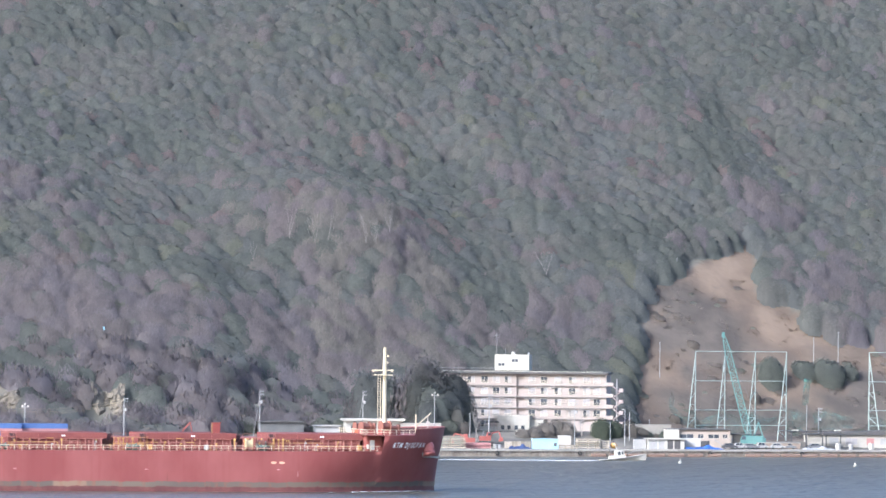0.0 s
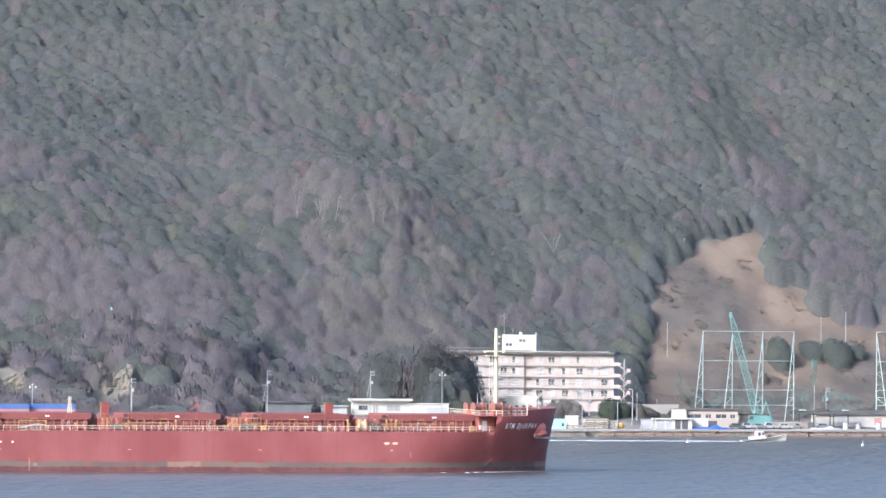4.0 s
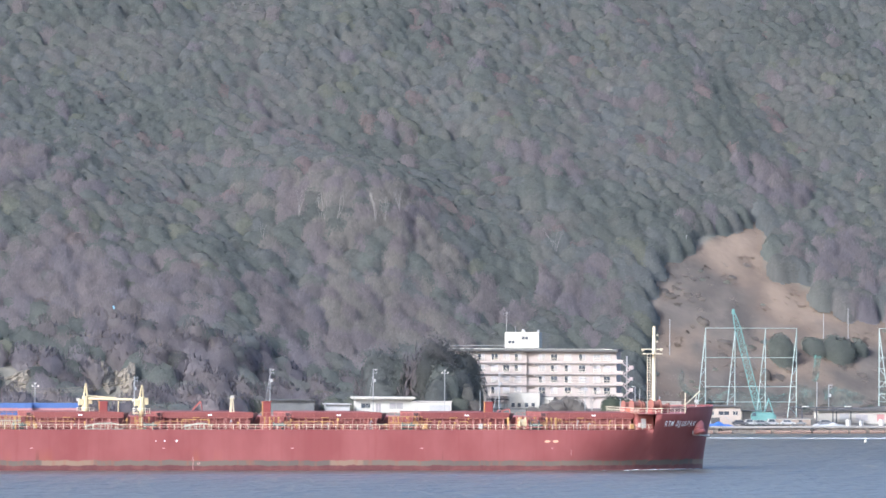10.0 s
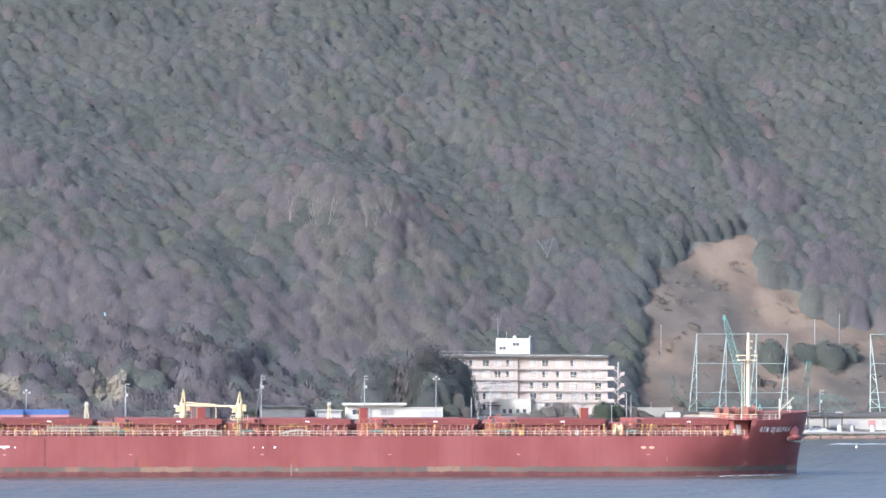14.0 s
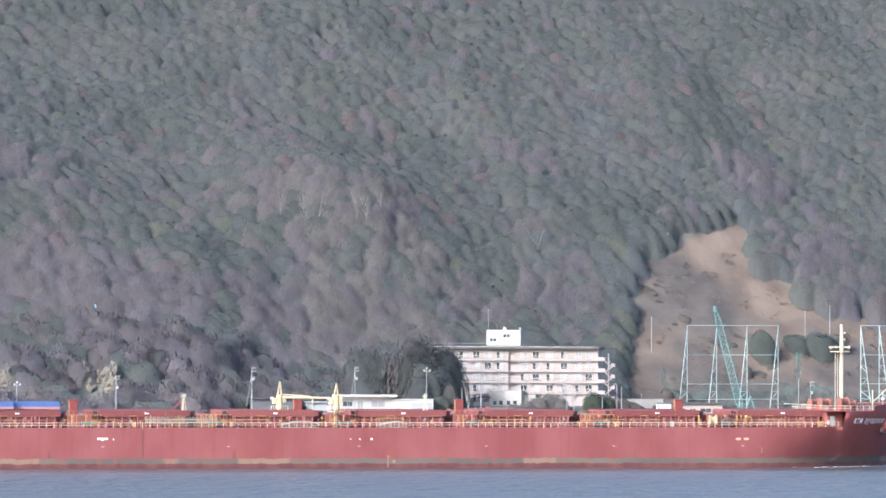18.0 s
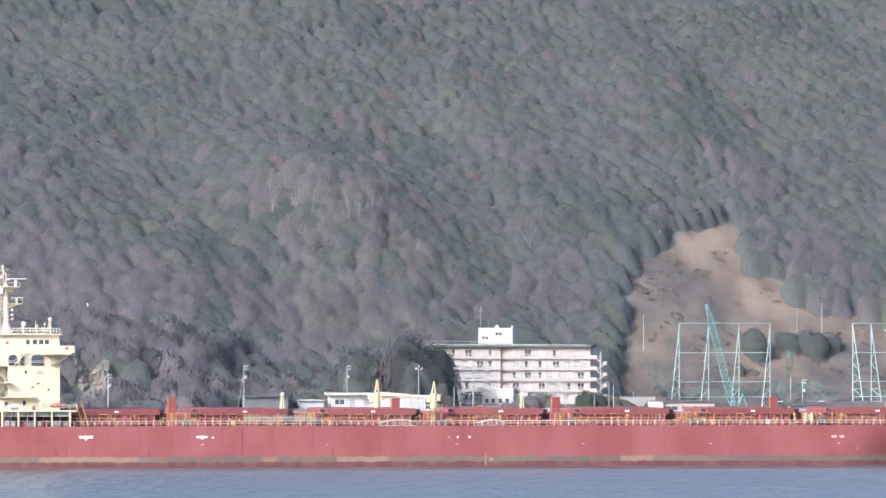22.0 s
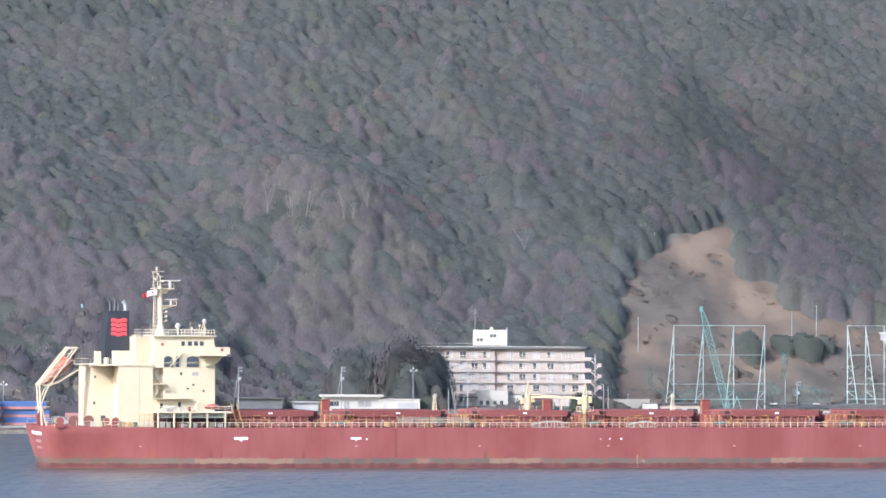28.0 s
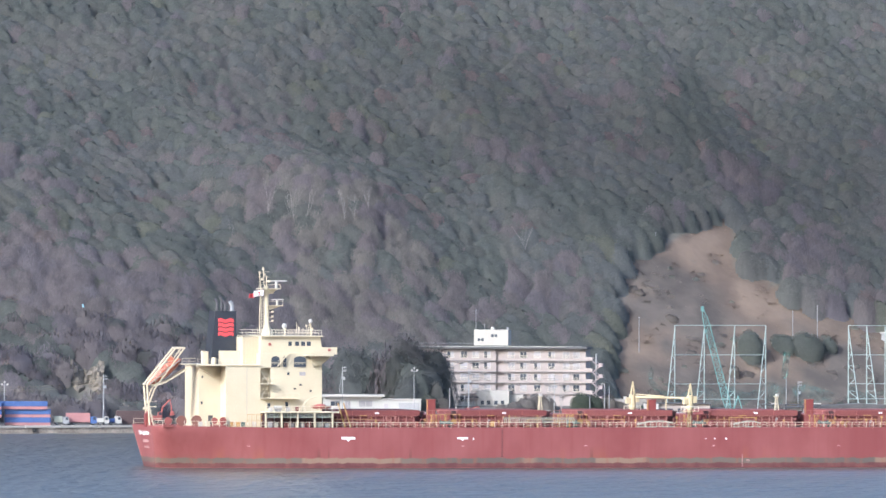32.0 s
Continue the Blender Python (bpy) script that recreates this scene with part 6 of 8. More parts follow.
    part("platform_rail", Shape().pipe([(28.0, -1.4, 38.3), (32.6, -1.4, 38.3), (32.6, 1.4, 38.3)], 0.05, 4).pipe([(30.4, -1.1, 34.8), (33.2, -1.1, 34.8), (33.2, 1.1, 34.8)], 0.05, 4).rod((32.6, -1.4, 37.4), (32.6, -1.4, 38.3), 0.05, n=4).rod((28.0, -1.4, 37.4), (28.0, -1.4, 38.3), 0.05, n=4).rod((33.2, -1.1, 33.9), (33.2, -1.1, 34.8), 0.05, n=4).rod((31.8, -1.1, 33.9), (31.8, -1.1, 34.8), 0.05, n=4), CREAM, mast)
    part("radar_scanner", Shape().rod((32.0, 0, 37.5), (32.0, 0, 38.9), 0.3, n=8).box(29.9, 34.2, -0.15, 0.15, 38.95, 39.2), WHITE, mast, "white radar scanner bar")
    part("radar_scanner", Shape().rod((32.2, 0, 33.9), (32.2, 0, 35.0), 0.25, n=8).box(31.0, 33.6, -0.12, 0.12, 35.05, 35.25), WHITE, mast)
    lad = Shape().rod((28.7, -0.3, 28.0), (28.9, -0.3, 37.4), 0.06, n=4).rod((29.2, -0.3, 28.0), (29.4, -0.3, 37.4), 0.06, n=4)
    for k in range(17):
        lad.rod((28.72 + 0.012 * k, -0.3, 28.4 + 0.53 * k), (29.25 + 0.012 * k, -0.3, 28.4 + 0.53 * k), 0.04, n=4)
    part("mast_ladder", lad, CREAM, mast)
    leg = Shape().rod((28.5, 0.5, 28.0), (28.75, 0.4, 38.2), 0.12, 0.1, 6)
    for k in range(12):
        leg.rod((28.55 + 0.016 * k, 0.5, 28.6 + 0.8 * k), (29.6, 0, 29.1 + 0.8 * k), 0.05, n=4)
    part("mast_leg", leg, CREAM, mast)
    for x, y, z in ((28.8, -0.6, 39.4), (29.6, 0.5, 40.4), (30.4, -0.4, 39.0), (29.2, 0.2, 41.6), (28.5, 0.3, 40.8)):
        part("signal_lamp", Shape().box(x - 0.2, x + 0.2, y - 0.2, y + 0.2, z - 0.25, z + 0.25, c=0.06).rod((x, y, z), (29.5, 0, z - 0.1), 0.05, n=4), CREAM, mast)
    for z in (38.8, 39.9, 41.0):
        part("yard_arm", rod((28.0, -0.2, z), (30.6, -0.2, z), 0.06, n=4), CREAM, mast)
    wave = lambda x0, x1, z0, z1, sag: Shape().grid(lambda u, v: (x0 + (x1 - x0) * u, 0.25 * math.sin(5 * u) - 0.6, z0 + (z1 - z0) * v - sag * u), 8, 4)
    part("flag", wave(29.2, 27.0, 36.0, 37.2, 0.3), MARK, mast, "small white signal flag with a red disc")
    part("flag_disc", Shape().rod((28.0, -0.50, 36.45), (28.0, -0.86, 36.45), 0.36, n=12), LOGORED, mast)
    part("flag", wave(27.3, 26.0, 35.6, 36.5, 0.2), LOGORED, mast, "small red flag")
    part("flag_halyard", rod((29.2, -0.6, 34.0), (29.2, -0.6, 38.3), 0.03, n=4), GALV, mast)
    for z in (30.5, 31.4, 32.4, 36.4):
        part("light_bracket", Shape().rod((30.2, 0, z), (31.2, 0, z), 0.07, n=4).box(31.0, 31.4, -0.2, 0.2, z, z + 0.4), CREAM, mast)
    part("flag", Shape().grid(lambda u, v: (27.4 + 1.5 * u, -1.2 + 0.12 * math.sin(5 * u), 36.0 + 0.75 * v + 0.45 * u), 6, 3), MARK, mast, "small white signal flag with a red disc")
    part("flag_disc", Shape().rod((28.1, -1.3, 36.6), (28.1, -1.38, 36.6), 0.24, n=10), LOGORED, mast)
    for x, z, r in ((33.2, 29.6, 0.55), (40.0 - 1.2, 30.6, 0.45)):
        d = part("satellite_dome", Shape().ball((x, -3, z), r, 12, 8, (1, 1, 1.15)), WHITE, ship, "white satellite dome", smooth=True)
        part("pedestal", Shape().rod((x, -3, 27.6), (x, -3, z - 0.3), 0.14, n=6), CREAM, d)
    lp = Shape()
    for dx in (-0.5, 0.5):
        lp.rod((38.4 + dx, -3.4, 27.6), (38.7 + dx * 0.3, -3.2, 30.2), 0.08, n=4)
    for k in range(5):
        lp.rod((37.95 + 0.08 * k, -3.4, 28.0 + 0.45 * k), (38.95 - 0.05 * k, -3.4, 28.0 + 0.45 * k), 0.06, n=4)
    part("light_tower", lp, CREAM, ship)
    for x, z in ((27.0, 29.4), (27.6, 29.0), (28.3, 29.6), (35.4, 30.4), (36.8, 29.2), (34.2, 28.9), (26.0, 29.0)):
        part("aerial", rod((x, -5, 27.6), (x, -5, z), 0.06, n=4), CREAM, ship)
    # free-fall lifeboat on its ramp
    dv = Shape()
    for y in (-7.6, -4.0):
        dv.pipe([(3.7, y, DECK), (3.1, y, 17.4), (9.2, y, 25.0), (11.1, y, 25.0)], 0.22, 5)
        dv.pipe([(4.6, y, DECK), (3.1, y, 14.6)], 0.18, 4).pipe([(11.0, y, 25.0), (4.7, y, 16.4), (3.0, y, 12.0)], 0.18, 4).pipe([(4.6, y, 17.0), (7.0, y, 17.8), (11.6, y, 20.6)], 0.2, 4)
    for x, z in ((9.2, 25.0), (11.1, 25.0), (2.9, 17.4), (6.0, 21.2), (3.0, 12.4)):
        dv.rod((x, -7.6, z), (x, -4.0, z), 0.18, n=5)
    for k in range(5):
        u, w = k / 5, (k + 0.5) / 5
        dv.pipe([(3.1 + 6.1 * u, -7.6, 17.4 + 7.6 * u), (4.7 + 6.3 * w, -7.6, 16.4 + 8.6 * w), (3.1 + 6.1 * (u + 0.2), -7.6, 17.4 + 7.6 * (u + 0.2))], 0.08, 4)
    for k in range(7):
        dv.rod((3.62 - 0.07 * k, -7.6, 9.4 + 1.1 * k), (4.5 - 0.2 * k, -7.6, 9.9 + 1.0 * k), 0.06, n=4)
    fr = part("lifeboat_davit", dv, CREAM, ship, "cream free-fall lifeboat ramp at the stern")
    part("platform", Shape().box(10.4, 13.4, -8, -2, 21.5, 21.7).pipe([(10.4, -8, 22.8), (13.4, -8, 22.8)], 0.06, 4).pipe([(10.4, -8, 22.2), (13.4, -8, 22.2)], 0.05, 4).rod((10.4, -8, 21.6), (10.4, -8, 22.8), 0.06, n=4).rod((11.9, -8, 21.6), (11.9, -8, 22.8), 0.06, n=4), CREAM, fr)
    part("platform", Shape().box(4.0, 5.4, -7.4, -5.6, 17.2, 17.35).pipe([(4.0, -7.4, 18.2), (5.4, -7.4, 18.2)], 0.05, 4).box(3.6, 5.2, -7.4, -5.6, 12.6, 12.75).pipe([(3.6, -7.4, 13.8), (5.2, -7.4, 13.8)], 0.05, 4), CREAM, fr)
    a = math.atan2(5.6, 7.2)
    lb = Shape().grid(lambda u, v: ((u - 0.5) * 8.6, 1.25 * math.cos(2 * math.pi * v) * max(0.02, math.sin(math.pi * clamp01(0.02 + 0.96 * u))) ** 0.4, 1.15 * math.sin(2 * math.pi * v) * max(0.02, math.sin(math.pi * clamp01(0.02 + 0.96 * u))) ** 0.5), 14, 12)
    boat = part("lifeboat", lb, ORANGE, ship, "orange enclosed free-fall lifeboat", smooth=True, at=Matrix.Translation((7.0, -5.8, 20.0)) @ Matrix.Rotation(-a, 4, "Y"))
    part("cockpit", Shape().box(2.0, 3.4, -0.7, 0.7, 0.8, 1.8, c=0.2), ORANGE, boat)
    part("fender_strake", Shape().box(-3.9, 3.9, -1.32, 1.32, -0.15, 0.05), WHITE, boat)
    part("ramp_house", Shape().side([(3.0, DECK), (4.4, DECK), (4.4, 11.0), (3.7, 11.8), (3.0, 11.0)], -6.4, -4.4), VENTRED, ship)


build_house()


def foam_patches(rows, seed, z=0.05):
    """Flat ragged foam: rows of x, y, length, width."""
    rng = random.Random(seed)
    s = Shape()
    for x, y, ln, wd in rows:
        n = 11
        ring = [(x + ln * 0.5 * math.cos(t) * rng.uniform(0.6, 1.1), y + wd * 0.5 * math.sin(t) * rng.uniform(0.5, 1.2)) for t in (2 * math.pi * k / n for k in range(n))]
        h = rng.uniform(0.02, 0.12)
        top = [(x + (a - x) * 0.6, y + (b - y) * 0.6, z + h) for a, b in ring]
        s.add([(a, b, z - 0.1) for a, b in ring] + top, [(k, (k + 1) % n, n + (k + 1) % n, n + k) for k in range(n)] + [tuple(range(n, 2 * n))])
    return s


def bow_foam():
    rng = random.Random(12)
    rows = []
    for k in range(26):
        q = 225 + 17.4 * (k / 25) ** 0.8
        p = hull_point(q, 0.3)
        rows.append((p.x + rng.uniform(-0.6, 0.6), p.y - rng.uniform(0.1, 0.9), rng.uniform(0.5, 2.2), rng.uniform(0.2, 0.8)))
    rows += [(242.4, -0.2, 1.2, 1.6), (243.2, -1.0, 0.9, 0.6), (221, -19.4, 1.6, 0.4), (216, -19.3, 1.2, 0.3)]
    return rows


bow_wave = tagged(new("bow_wave", foam_patches(bow_foam(), 3).mesh("bow_wave", FOAM)), "broken white foam along the ship's waterline", "wake", "", "stuff")

# ---- the shore: hotel, yards, nets, crane and small buildings ----
SLAB = material("dark_slab_edge", (0.13, 0.115, 0.11), (0.22, 0.195, 0.185), 0.9, fine=4)


def build_hotel():
    """Five-storey pinkish hotel; local x runs along its front, y away, z from its ground."""
    base = 6.0
    at = pose(29.2, 2126.0, base, 0, 0, -7.0)
    hotel = thing("hotel", "five-storey pinkish-white hotel block with grey slab edges", "building", at)
    FLOORS = [0.3, 3.35, 6.35, 9.35, 12.4]
    TOP = 15.5
    for x0, x1, y0 in ((-31, -5.6, 0.0), (-5.6, -3.3, 0.7), (-3.3, 19.0, 0.0)):
        part("wall", box(x0, x1, y0, 12, -1.5, TOP), PINKISH, hotel, "pale pinkish rendered wall")
    for z in FLOORS[1:]:
        part("slab_edge", Shape().box(-31.2, 20.9, -0.6, 1.0, z - 0.2, z, c=0.04), SLAB, hotel, "grey concrete balcony slab edge")
        for x0, x1 in ((-31, -5.7), (-3.2, 18.9)):
            part("parapet", Shape().box(x0, x1, -0.58, -0.5, z, z + 0.22), PINKISH, hotel, "low pinkish balcony parapet")
        part("stair_parapet", Shape().box(18.9, 20.9, -0.93, -0.83, z, z + 0.95), PINKISH, hotel)
    roof = part("roof", Shape().box(-31.5, 19.6, -1.4, 12.5, TOP, TOP + 0.35, c=0.05).box(-31.2, 19.2, -1.0, 12.2, TOP + 0.35, TOP + 0.6), ROOFING, hotel, "dark flat roof slab with a pale coping")
    part("coping", Shape().box(-31.6, 18.0, -1.06, -0.98, TOP + 0.6, TOP + 0.72), WHITE, roof)
    part("railing", Shape().pipe([(-31, -1.2, TOP + 1.5), (-9, -1.2, TOP + 1.5)], 0.05, 4), GALV, roof)
    pent = part("penthouse", Shape().box(-11.9, -2.5, 2.0, 9.0, TOP + 0.9, TOP + 5.2), LIFTHOUSE, hotel, "off-white rooftop lift house")
    for x, z, w in ((-10.9, TOP + 2.1, 1.7), (-7.2, TOP + 3.2, 1.7)):
        part("window", Shape().box(x, x + w, 1.93, 2.02, z, z + 0.75), PANE, pent)
        part("mullion", Shape().box(x + w / 2 - 0.06, x + w / 2 + 0.06, 1.9, 2.0, z, z + 0.75), WHITE, pent)
    part("dome", Shape().ball((-7.0, 4, TOP + 5.5), 0.55, 10, 6, (1, 1, 0.9)), WHITE, pent, smooth=True)
    part("parapet_corner", Shape().box(-2.9, -2.4, 2, 2.4, TOP + 5.2, TOP + 5.9), GALV, pent)
    part("aerial", Shape().rod((-11.6, 4, TOP + 5.1), (-11.6, 4, TOP + 11.0), 0.07, n=4).rod((-12.6, 4, TOP + 10.2), (-10.6, 4, TOP + 10.6), 0.04, n=4).rod((-12.3, 4, TOP + 9.6), (-10.9, 4, TOP + 9.9), 0.04, n=4).rod((-9.2, 4, TOP + 5.1), (-9.2, 4, TOP + 6.8), 0.06, n=4), GALV, pent)
    # windows: a sliding pair with frame and a low balcony rail to each bay
    rng = random.Random(6)
    frame = Shape().box(-0.95, -0.87, -0.06, 0.06, 0, 1.9).box(0.87, 0.95, -0.06, 0.06, 0, 1.9).box(-0.04, 0.04, -0.06, 0.06, 0, 1.9).box(-0.95, 0.95, -0.06, 0.06, 1.82, 1.9).box(-0.95, 0.95, -0.06, 0.06, 0, 0.08).mesh("window_frame", WHITE)
    dark = Shape().box(-0.85, -0.04, -0.02, 0.0, 0.08, 1.82).mesh("pane", PANE)
    pale = Shape().box(-0.85, -0.04, -0.02, 0.0, 0.08, 1.82).mesh("pane", CURTAIN)
    bars = Shape().pipe([(-1.05, -0.25, 0.75), (1.05, -0.25, 0.75)], 0.04, 4).pipe([(-1.05, -0.25, 0.15), (1.05, -0.25, 0.15)], 0.04, 4)
    for k in range(9):
        bars.rod((-1.05 + 0.2625 * k, -0.25, 0.15), (-1.05 + 0.2625 * k, -0.25, 0.75), 0.025, n=4)
    bars = bars.mesh("window_rail", RAILPAINT)
    unit = Shape().box(-0.3, 0.3, -0.25, 0, -0.45, 0, c=0.05).mesh("air_conditioner", SLAB)
    bays = [-29.2, -25.5, -21.8, -18.1, -14.4, -11.2, -8.0, -1.4, 1.9, 5.7, 9.6, 13.6, 16.4]
    for fi, z in enumerate(FLOORS):
        for x in bays:
            if fi == 0 and x > -14:
                continue
            w = part("window", frame, None, hotel, "sliding window with white frame", at=pose(x, -0.05, z + 0.55))
            open_ = rng.random()
            part("pane", dark if open_ < 0.45 else pale, None, w)
            part("pane", dark if 0.1 < open_ < 0.35 else pale, None, w, at=pose(0.89, 0, 0))
            part("window_rail", bars, None, w)
            if fi > 0 and rng.random() < 0.6:
                part("air_conditioner", unit, None, hotel, at=pose(x - 1.6, -0.3, z - 0.3))
                part("air_conditioner", unit, None, hotel, at=pose(x - 0.9, -0.3, z - 0.3))
    # spiral-looking emergency stair at the end of the block
    stair = part("emergency_stair", Shape().rod((21.7, 1.5, -1), (21.7, 1.5, TOP - 1.2), 0.25, n=8), GREY, hotel, "outside emergency stair with solid curved parapets")
    for z in FLOORS[1:]:
        zz = z - 3.05
        # a flight down to the half landing, another back, thin parapets on both
        part("flight", Shape().side([(20.9, zz + 2.75), (22.7, zz + 1.25), (22.7, zz + 1.6), (20.9, zz + 3.1)], -0.9, 0.3), STAIRPINK, stair)
        part("flight", Shape().side([(22.7, zz + 1.25), (20.9, zz - 0.25), (20.9, zz + 0.1), (22.7, zz + 1.6)], 0.4, 1.6), STAIRPINK, stair)
        part("landing", Shape().box(22.6, 23.6, -0.9, 1.6, zz + 1.35, zz + 1.5), GREY, stair)
        part("stair_parapet", Shape().box(22.6, 23.6, -0.98, -0.9, zz + 1.4, zz + 2.35), STAIRPINK, stair)
        part("stair_parapet", Shape().box(23.55, 23.63, -0.9, 1.6, zz + 1.4, zz + 2.35), STAIRPINK, stair)
        part("handrail", Shape().pipe([(20.9, -0.9, zz + 3.9), (22.7, -0.9, zz + 2.4)], 0.06, 4), STAIRPINK, stair)
    # low entrance wing in front
    ent = part("entrance_wing", Shape().box(-10.0, -1.2, -7.5, 0.0, -1.5, 4.2).box(-1.2, 2.4, -5.2, 0.0, -1.5, 3.0), LIFTHOUSE, hotel, "low pale entrance wing")
    for x in (-8.9, -7.2, -5.2, -3.4):
        part("window", Shape().box(x, x + 0.9, -7.56, -7.48, 0.4, 1.5), PANE, ent)
    part("canopy", Shape().box(-18.5, -9.5, -8.0, -1.0, 2.2, 2.55), ROOFING, hotel, "dark flat canopy on posts")
    for x in (-18.2, -14.5, -10.8):
        part("canopy_post", rod((x, -7.8, -1.5), (x, -7.8, 2.2), 0.1, n=6), GREY, hotel)
    part("garden_wall", Shape().box(-17.8, -10.2, -7.0, -6.8, -1.0, 1.2), WHITE, hotel)


build_hotel()


def lattice(s, a, b, w0, w1, n, r, taper=0.12):
    """A four-chord lattice boom from a to b."""
    a, b = Vector(a), Vector(b)
    d = (b - a).normalized()
    u = d.cross(Vector((0, 1, 0))).normalized()
    v = d.cross(u)
    rings = []
    for i in range(n + 1):
        k = i / n
        w = w0 + (w1 - w0) * k
        w *= min(1.0, 0.35 + k / taper * 0.65, 0.3 + (1 - k) / taper * 0.7)
        c = a + (b - a) * k
        rings.append([c + u * w * su / 2 + v * w * sv / 2 for su, sv in ((-1, -1), (1, -1), (1, 1), (-1, 1))])
    for i in range(n):
        for k in range(4):
            s.rod(rings[i][k], rings[i + 1][k], r, n=4)
            s.rod(rings[i][k], rings[i + 1][(k + 1) % 4], r * 0.6, n=4)
            s.rod(rings[i][k], rings[i][(k + 1) % 4], r * 0.6, n=4)
    return s


def build_crane():
    p = along(86.5, 20)
    z = float(ground_z(p.x, p.y))
    c = thing("crawler_crane", "teal crawler crane with a raised lattice boom", "crane", pose(p.x, p.y, z, 0, 0, 0))
    part("boom", lattice(Shape(), (0.2, 0, 2.2), (-7.2, 0, 30.6), 1.9, 1.5, 20, 0.11), TEAL, c, "teal lattice boom")
    house = part("upper_works", Shape().box(-1.4, 3.9, -1.7, 1.7, 1.3, 3.5, c=0.25), TEAL, c, "teal machinery house")
    part("counterweight", Shape().box(3.2, 4.4, -1.6, 1.6, 1.3, 2.9, c=0.2), TEAL, house)
    cab = part("cab", Shape().side([(-2.4, 1.4), (-0.9, 1.4), (-0.9, 3.6), (-2.0, 3.6), (-2.5, 2.6)], -1.9, -0.7), TEAL, c)
    part("cab_window", Shape().side([(-2.3, 2.5), (-1.1, 2.5), (-1.1, 3.4), (-1.9, 3.4)], -1.95, -1.9), PANE, cab)
    g = Shape().rod((1.2, -0.9, 3.4), (2.4, -0.9, 7.2), 0.12, n=5).rod((1.2, 0.9, 3.4), (2.4, 0.9, 7.2), 0.12, n=5).rod((3.6, -0.9, 3.4), (2.4, -0.9, 7.2), 0.1, n=5).rod((3.6, 0.9, 3.4), (2.4, 0.9, 7.2), 0.1, n=5).rod((2.4, -0.9, 7.2), (2.4, 0.9, 7.2), 0.12, n=5)
    part("gantry", g, TEAL, c)
    for y in (-1, 1):
        part("pendant_cable", Shape().rod((2.4, 0.5 * y, 7.2), (-7.0, 0.3 * y, 30.4), 0.035, n=4), DARK, c)
    part("hoist_cable", Shape().rod((-7.5, 0, 30.3), (-7.5, 0, 20), 0.03, n=4), DARK, c)
    part("boom_head", Shape().box(-7.7, -6.9, -0.6, 0.6, 30.0, 31.4, c=0.1), TEAL, c)
    for y in (-2.0, 2.0):
        t = part("crawler_track", Shape().side([(-2.6, 0.25), (-2.2, 0), (2.6, 0), (3.0, 0.25), (3.0, 0.75), (2.6, 1.05), (-2.2, 1.05), (-2.6, 0.75)], y - 0.4, y + 0.4), RUBBER, c, "black crawler track")
        for k in range(5):
            part("track_wheel", Shape().rod((-1.9 + k * 1.05, y - 0.45, 0.45), (-1.9 + k * 1.05, y + 0.45, 0.45), 0.32, n=8), TEAL, t)


build_crane()


def net_frame(xs, brace, tops, d=58.0):
    """A row of golf-range posts: each a leg and a raking brace laced together, tied by rails."""
    p0 = along(xs[0], d)
    label = "pale green steel frame of a golf driving-range net"
    f = thing("net_frame", label, "steel frame", pose(p0.x, p0.y, 0))
    pts = []
    for x in xs:
        p = along(x, d) - p0
        g = float(ground_z(x, quay_y(x) + d)) - 0.3
        pts.append((p.x, p.y))
        foot = (p.x + brace, p.y - 4.0)
        part("post", rod((p.x, p.y, g), (p.x, p.y, tops), 0.15, 0.12, 6), NETSTEEL, f)
        b = part("brace", rod((*foot, g), (p.x, p.y, tops - 0.6), 0.13, 0.11, 6), NETSTEEL, f)
        n = 6
        for k in range(n):
            u, w = (k + 0.3) / n * 0.85, (k + 0.9) / n * 0.85
            q = lambda t: (foot[0] + (p.x - foot[0]) * t, foot[1] + (p.y - foot[1]) * t, g + (tops - g) * t)
            r_ = lambda t: (p.x, p.y, g + (tops - g) * t)
            part("lacing_bar", rod(q(u) if k % 2 else r_(u), r_(w) if k % 2 else q(w), 0.07, n=4), NETSTEEL, b)
            part("lacing_bar", rod(q(w), r_(w), 0.06, n=4), NETSTEEL, b)
    for z in (tops, 19.9, 11.9, 7.7):
        s = Shape()
        for a, b in zip(pts, pts[1:]):
            s.rod((*a, z), (*b, z), 0.09, n=5)
        part("rail", s, NETSTEEL, f, "horizontal tie rail")
    return f


net_frame((72.9, 81.1, 89.6, 98.3), -2.6, 28.0)
net_frame((121.6, 126.8, 132.0, 137.2), 3.0, 28.0)


def hanging_net(points, width, sag, label):
    """A slack strip of net hung through the points."""
    pts = [Vector(p) for p in points]
    n = len(pts) - 1

    def f(u, v):
        k = min(int(u * n), n - 1)
        p = pts[k].lerp(pts[k + 1], u * n - k)
        return (p.x + 0.6 * math.sin(9 * u + 3 * v), p.y + 0.5 * math.sin(7 * v + 4 * u), p.z - width * v * (0.7 + 0.3 * math.sin(5 * u)) - sag * math.sin(math.pi * u))
    tagged(new("golf_net", Shape().grid(f, 14, 8).mesh("golf_net", NET)), label, "net")


g = lambda x, d, z: along(x, d, z)
hanging_net([g(65.5, 57, 17.5), g(67.5, 56, 14), g(71, 54, 8.5)], 3.4, 1.0, "slack green golf net hanging beside the frame")
hanging_net([g(71, 58, 12), g(76, 59, 10.5), g(81, 59, 12)], 6.5, 0.8, "torn green golf net drooping between the posts")
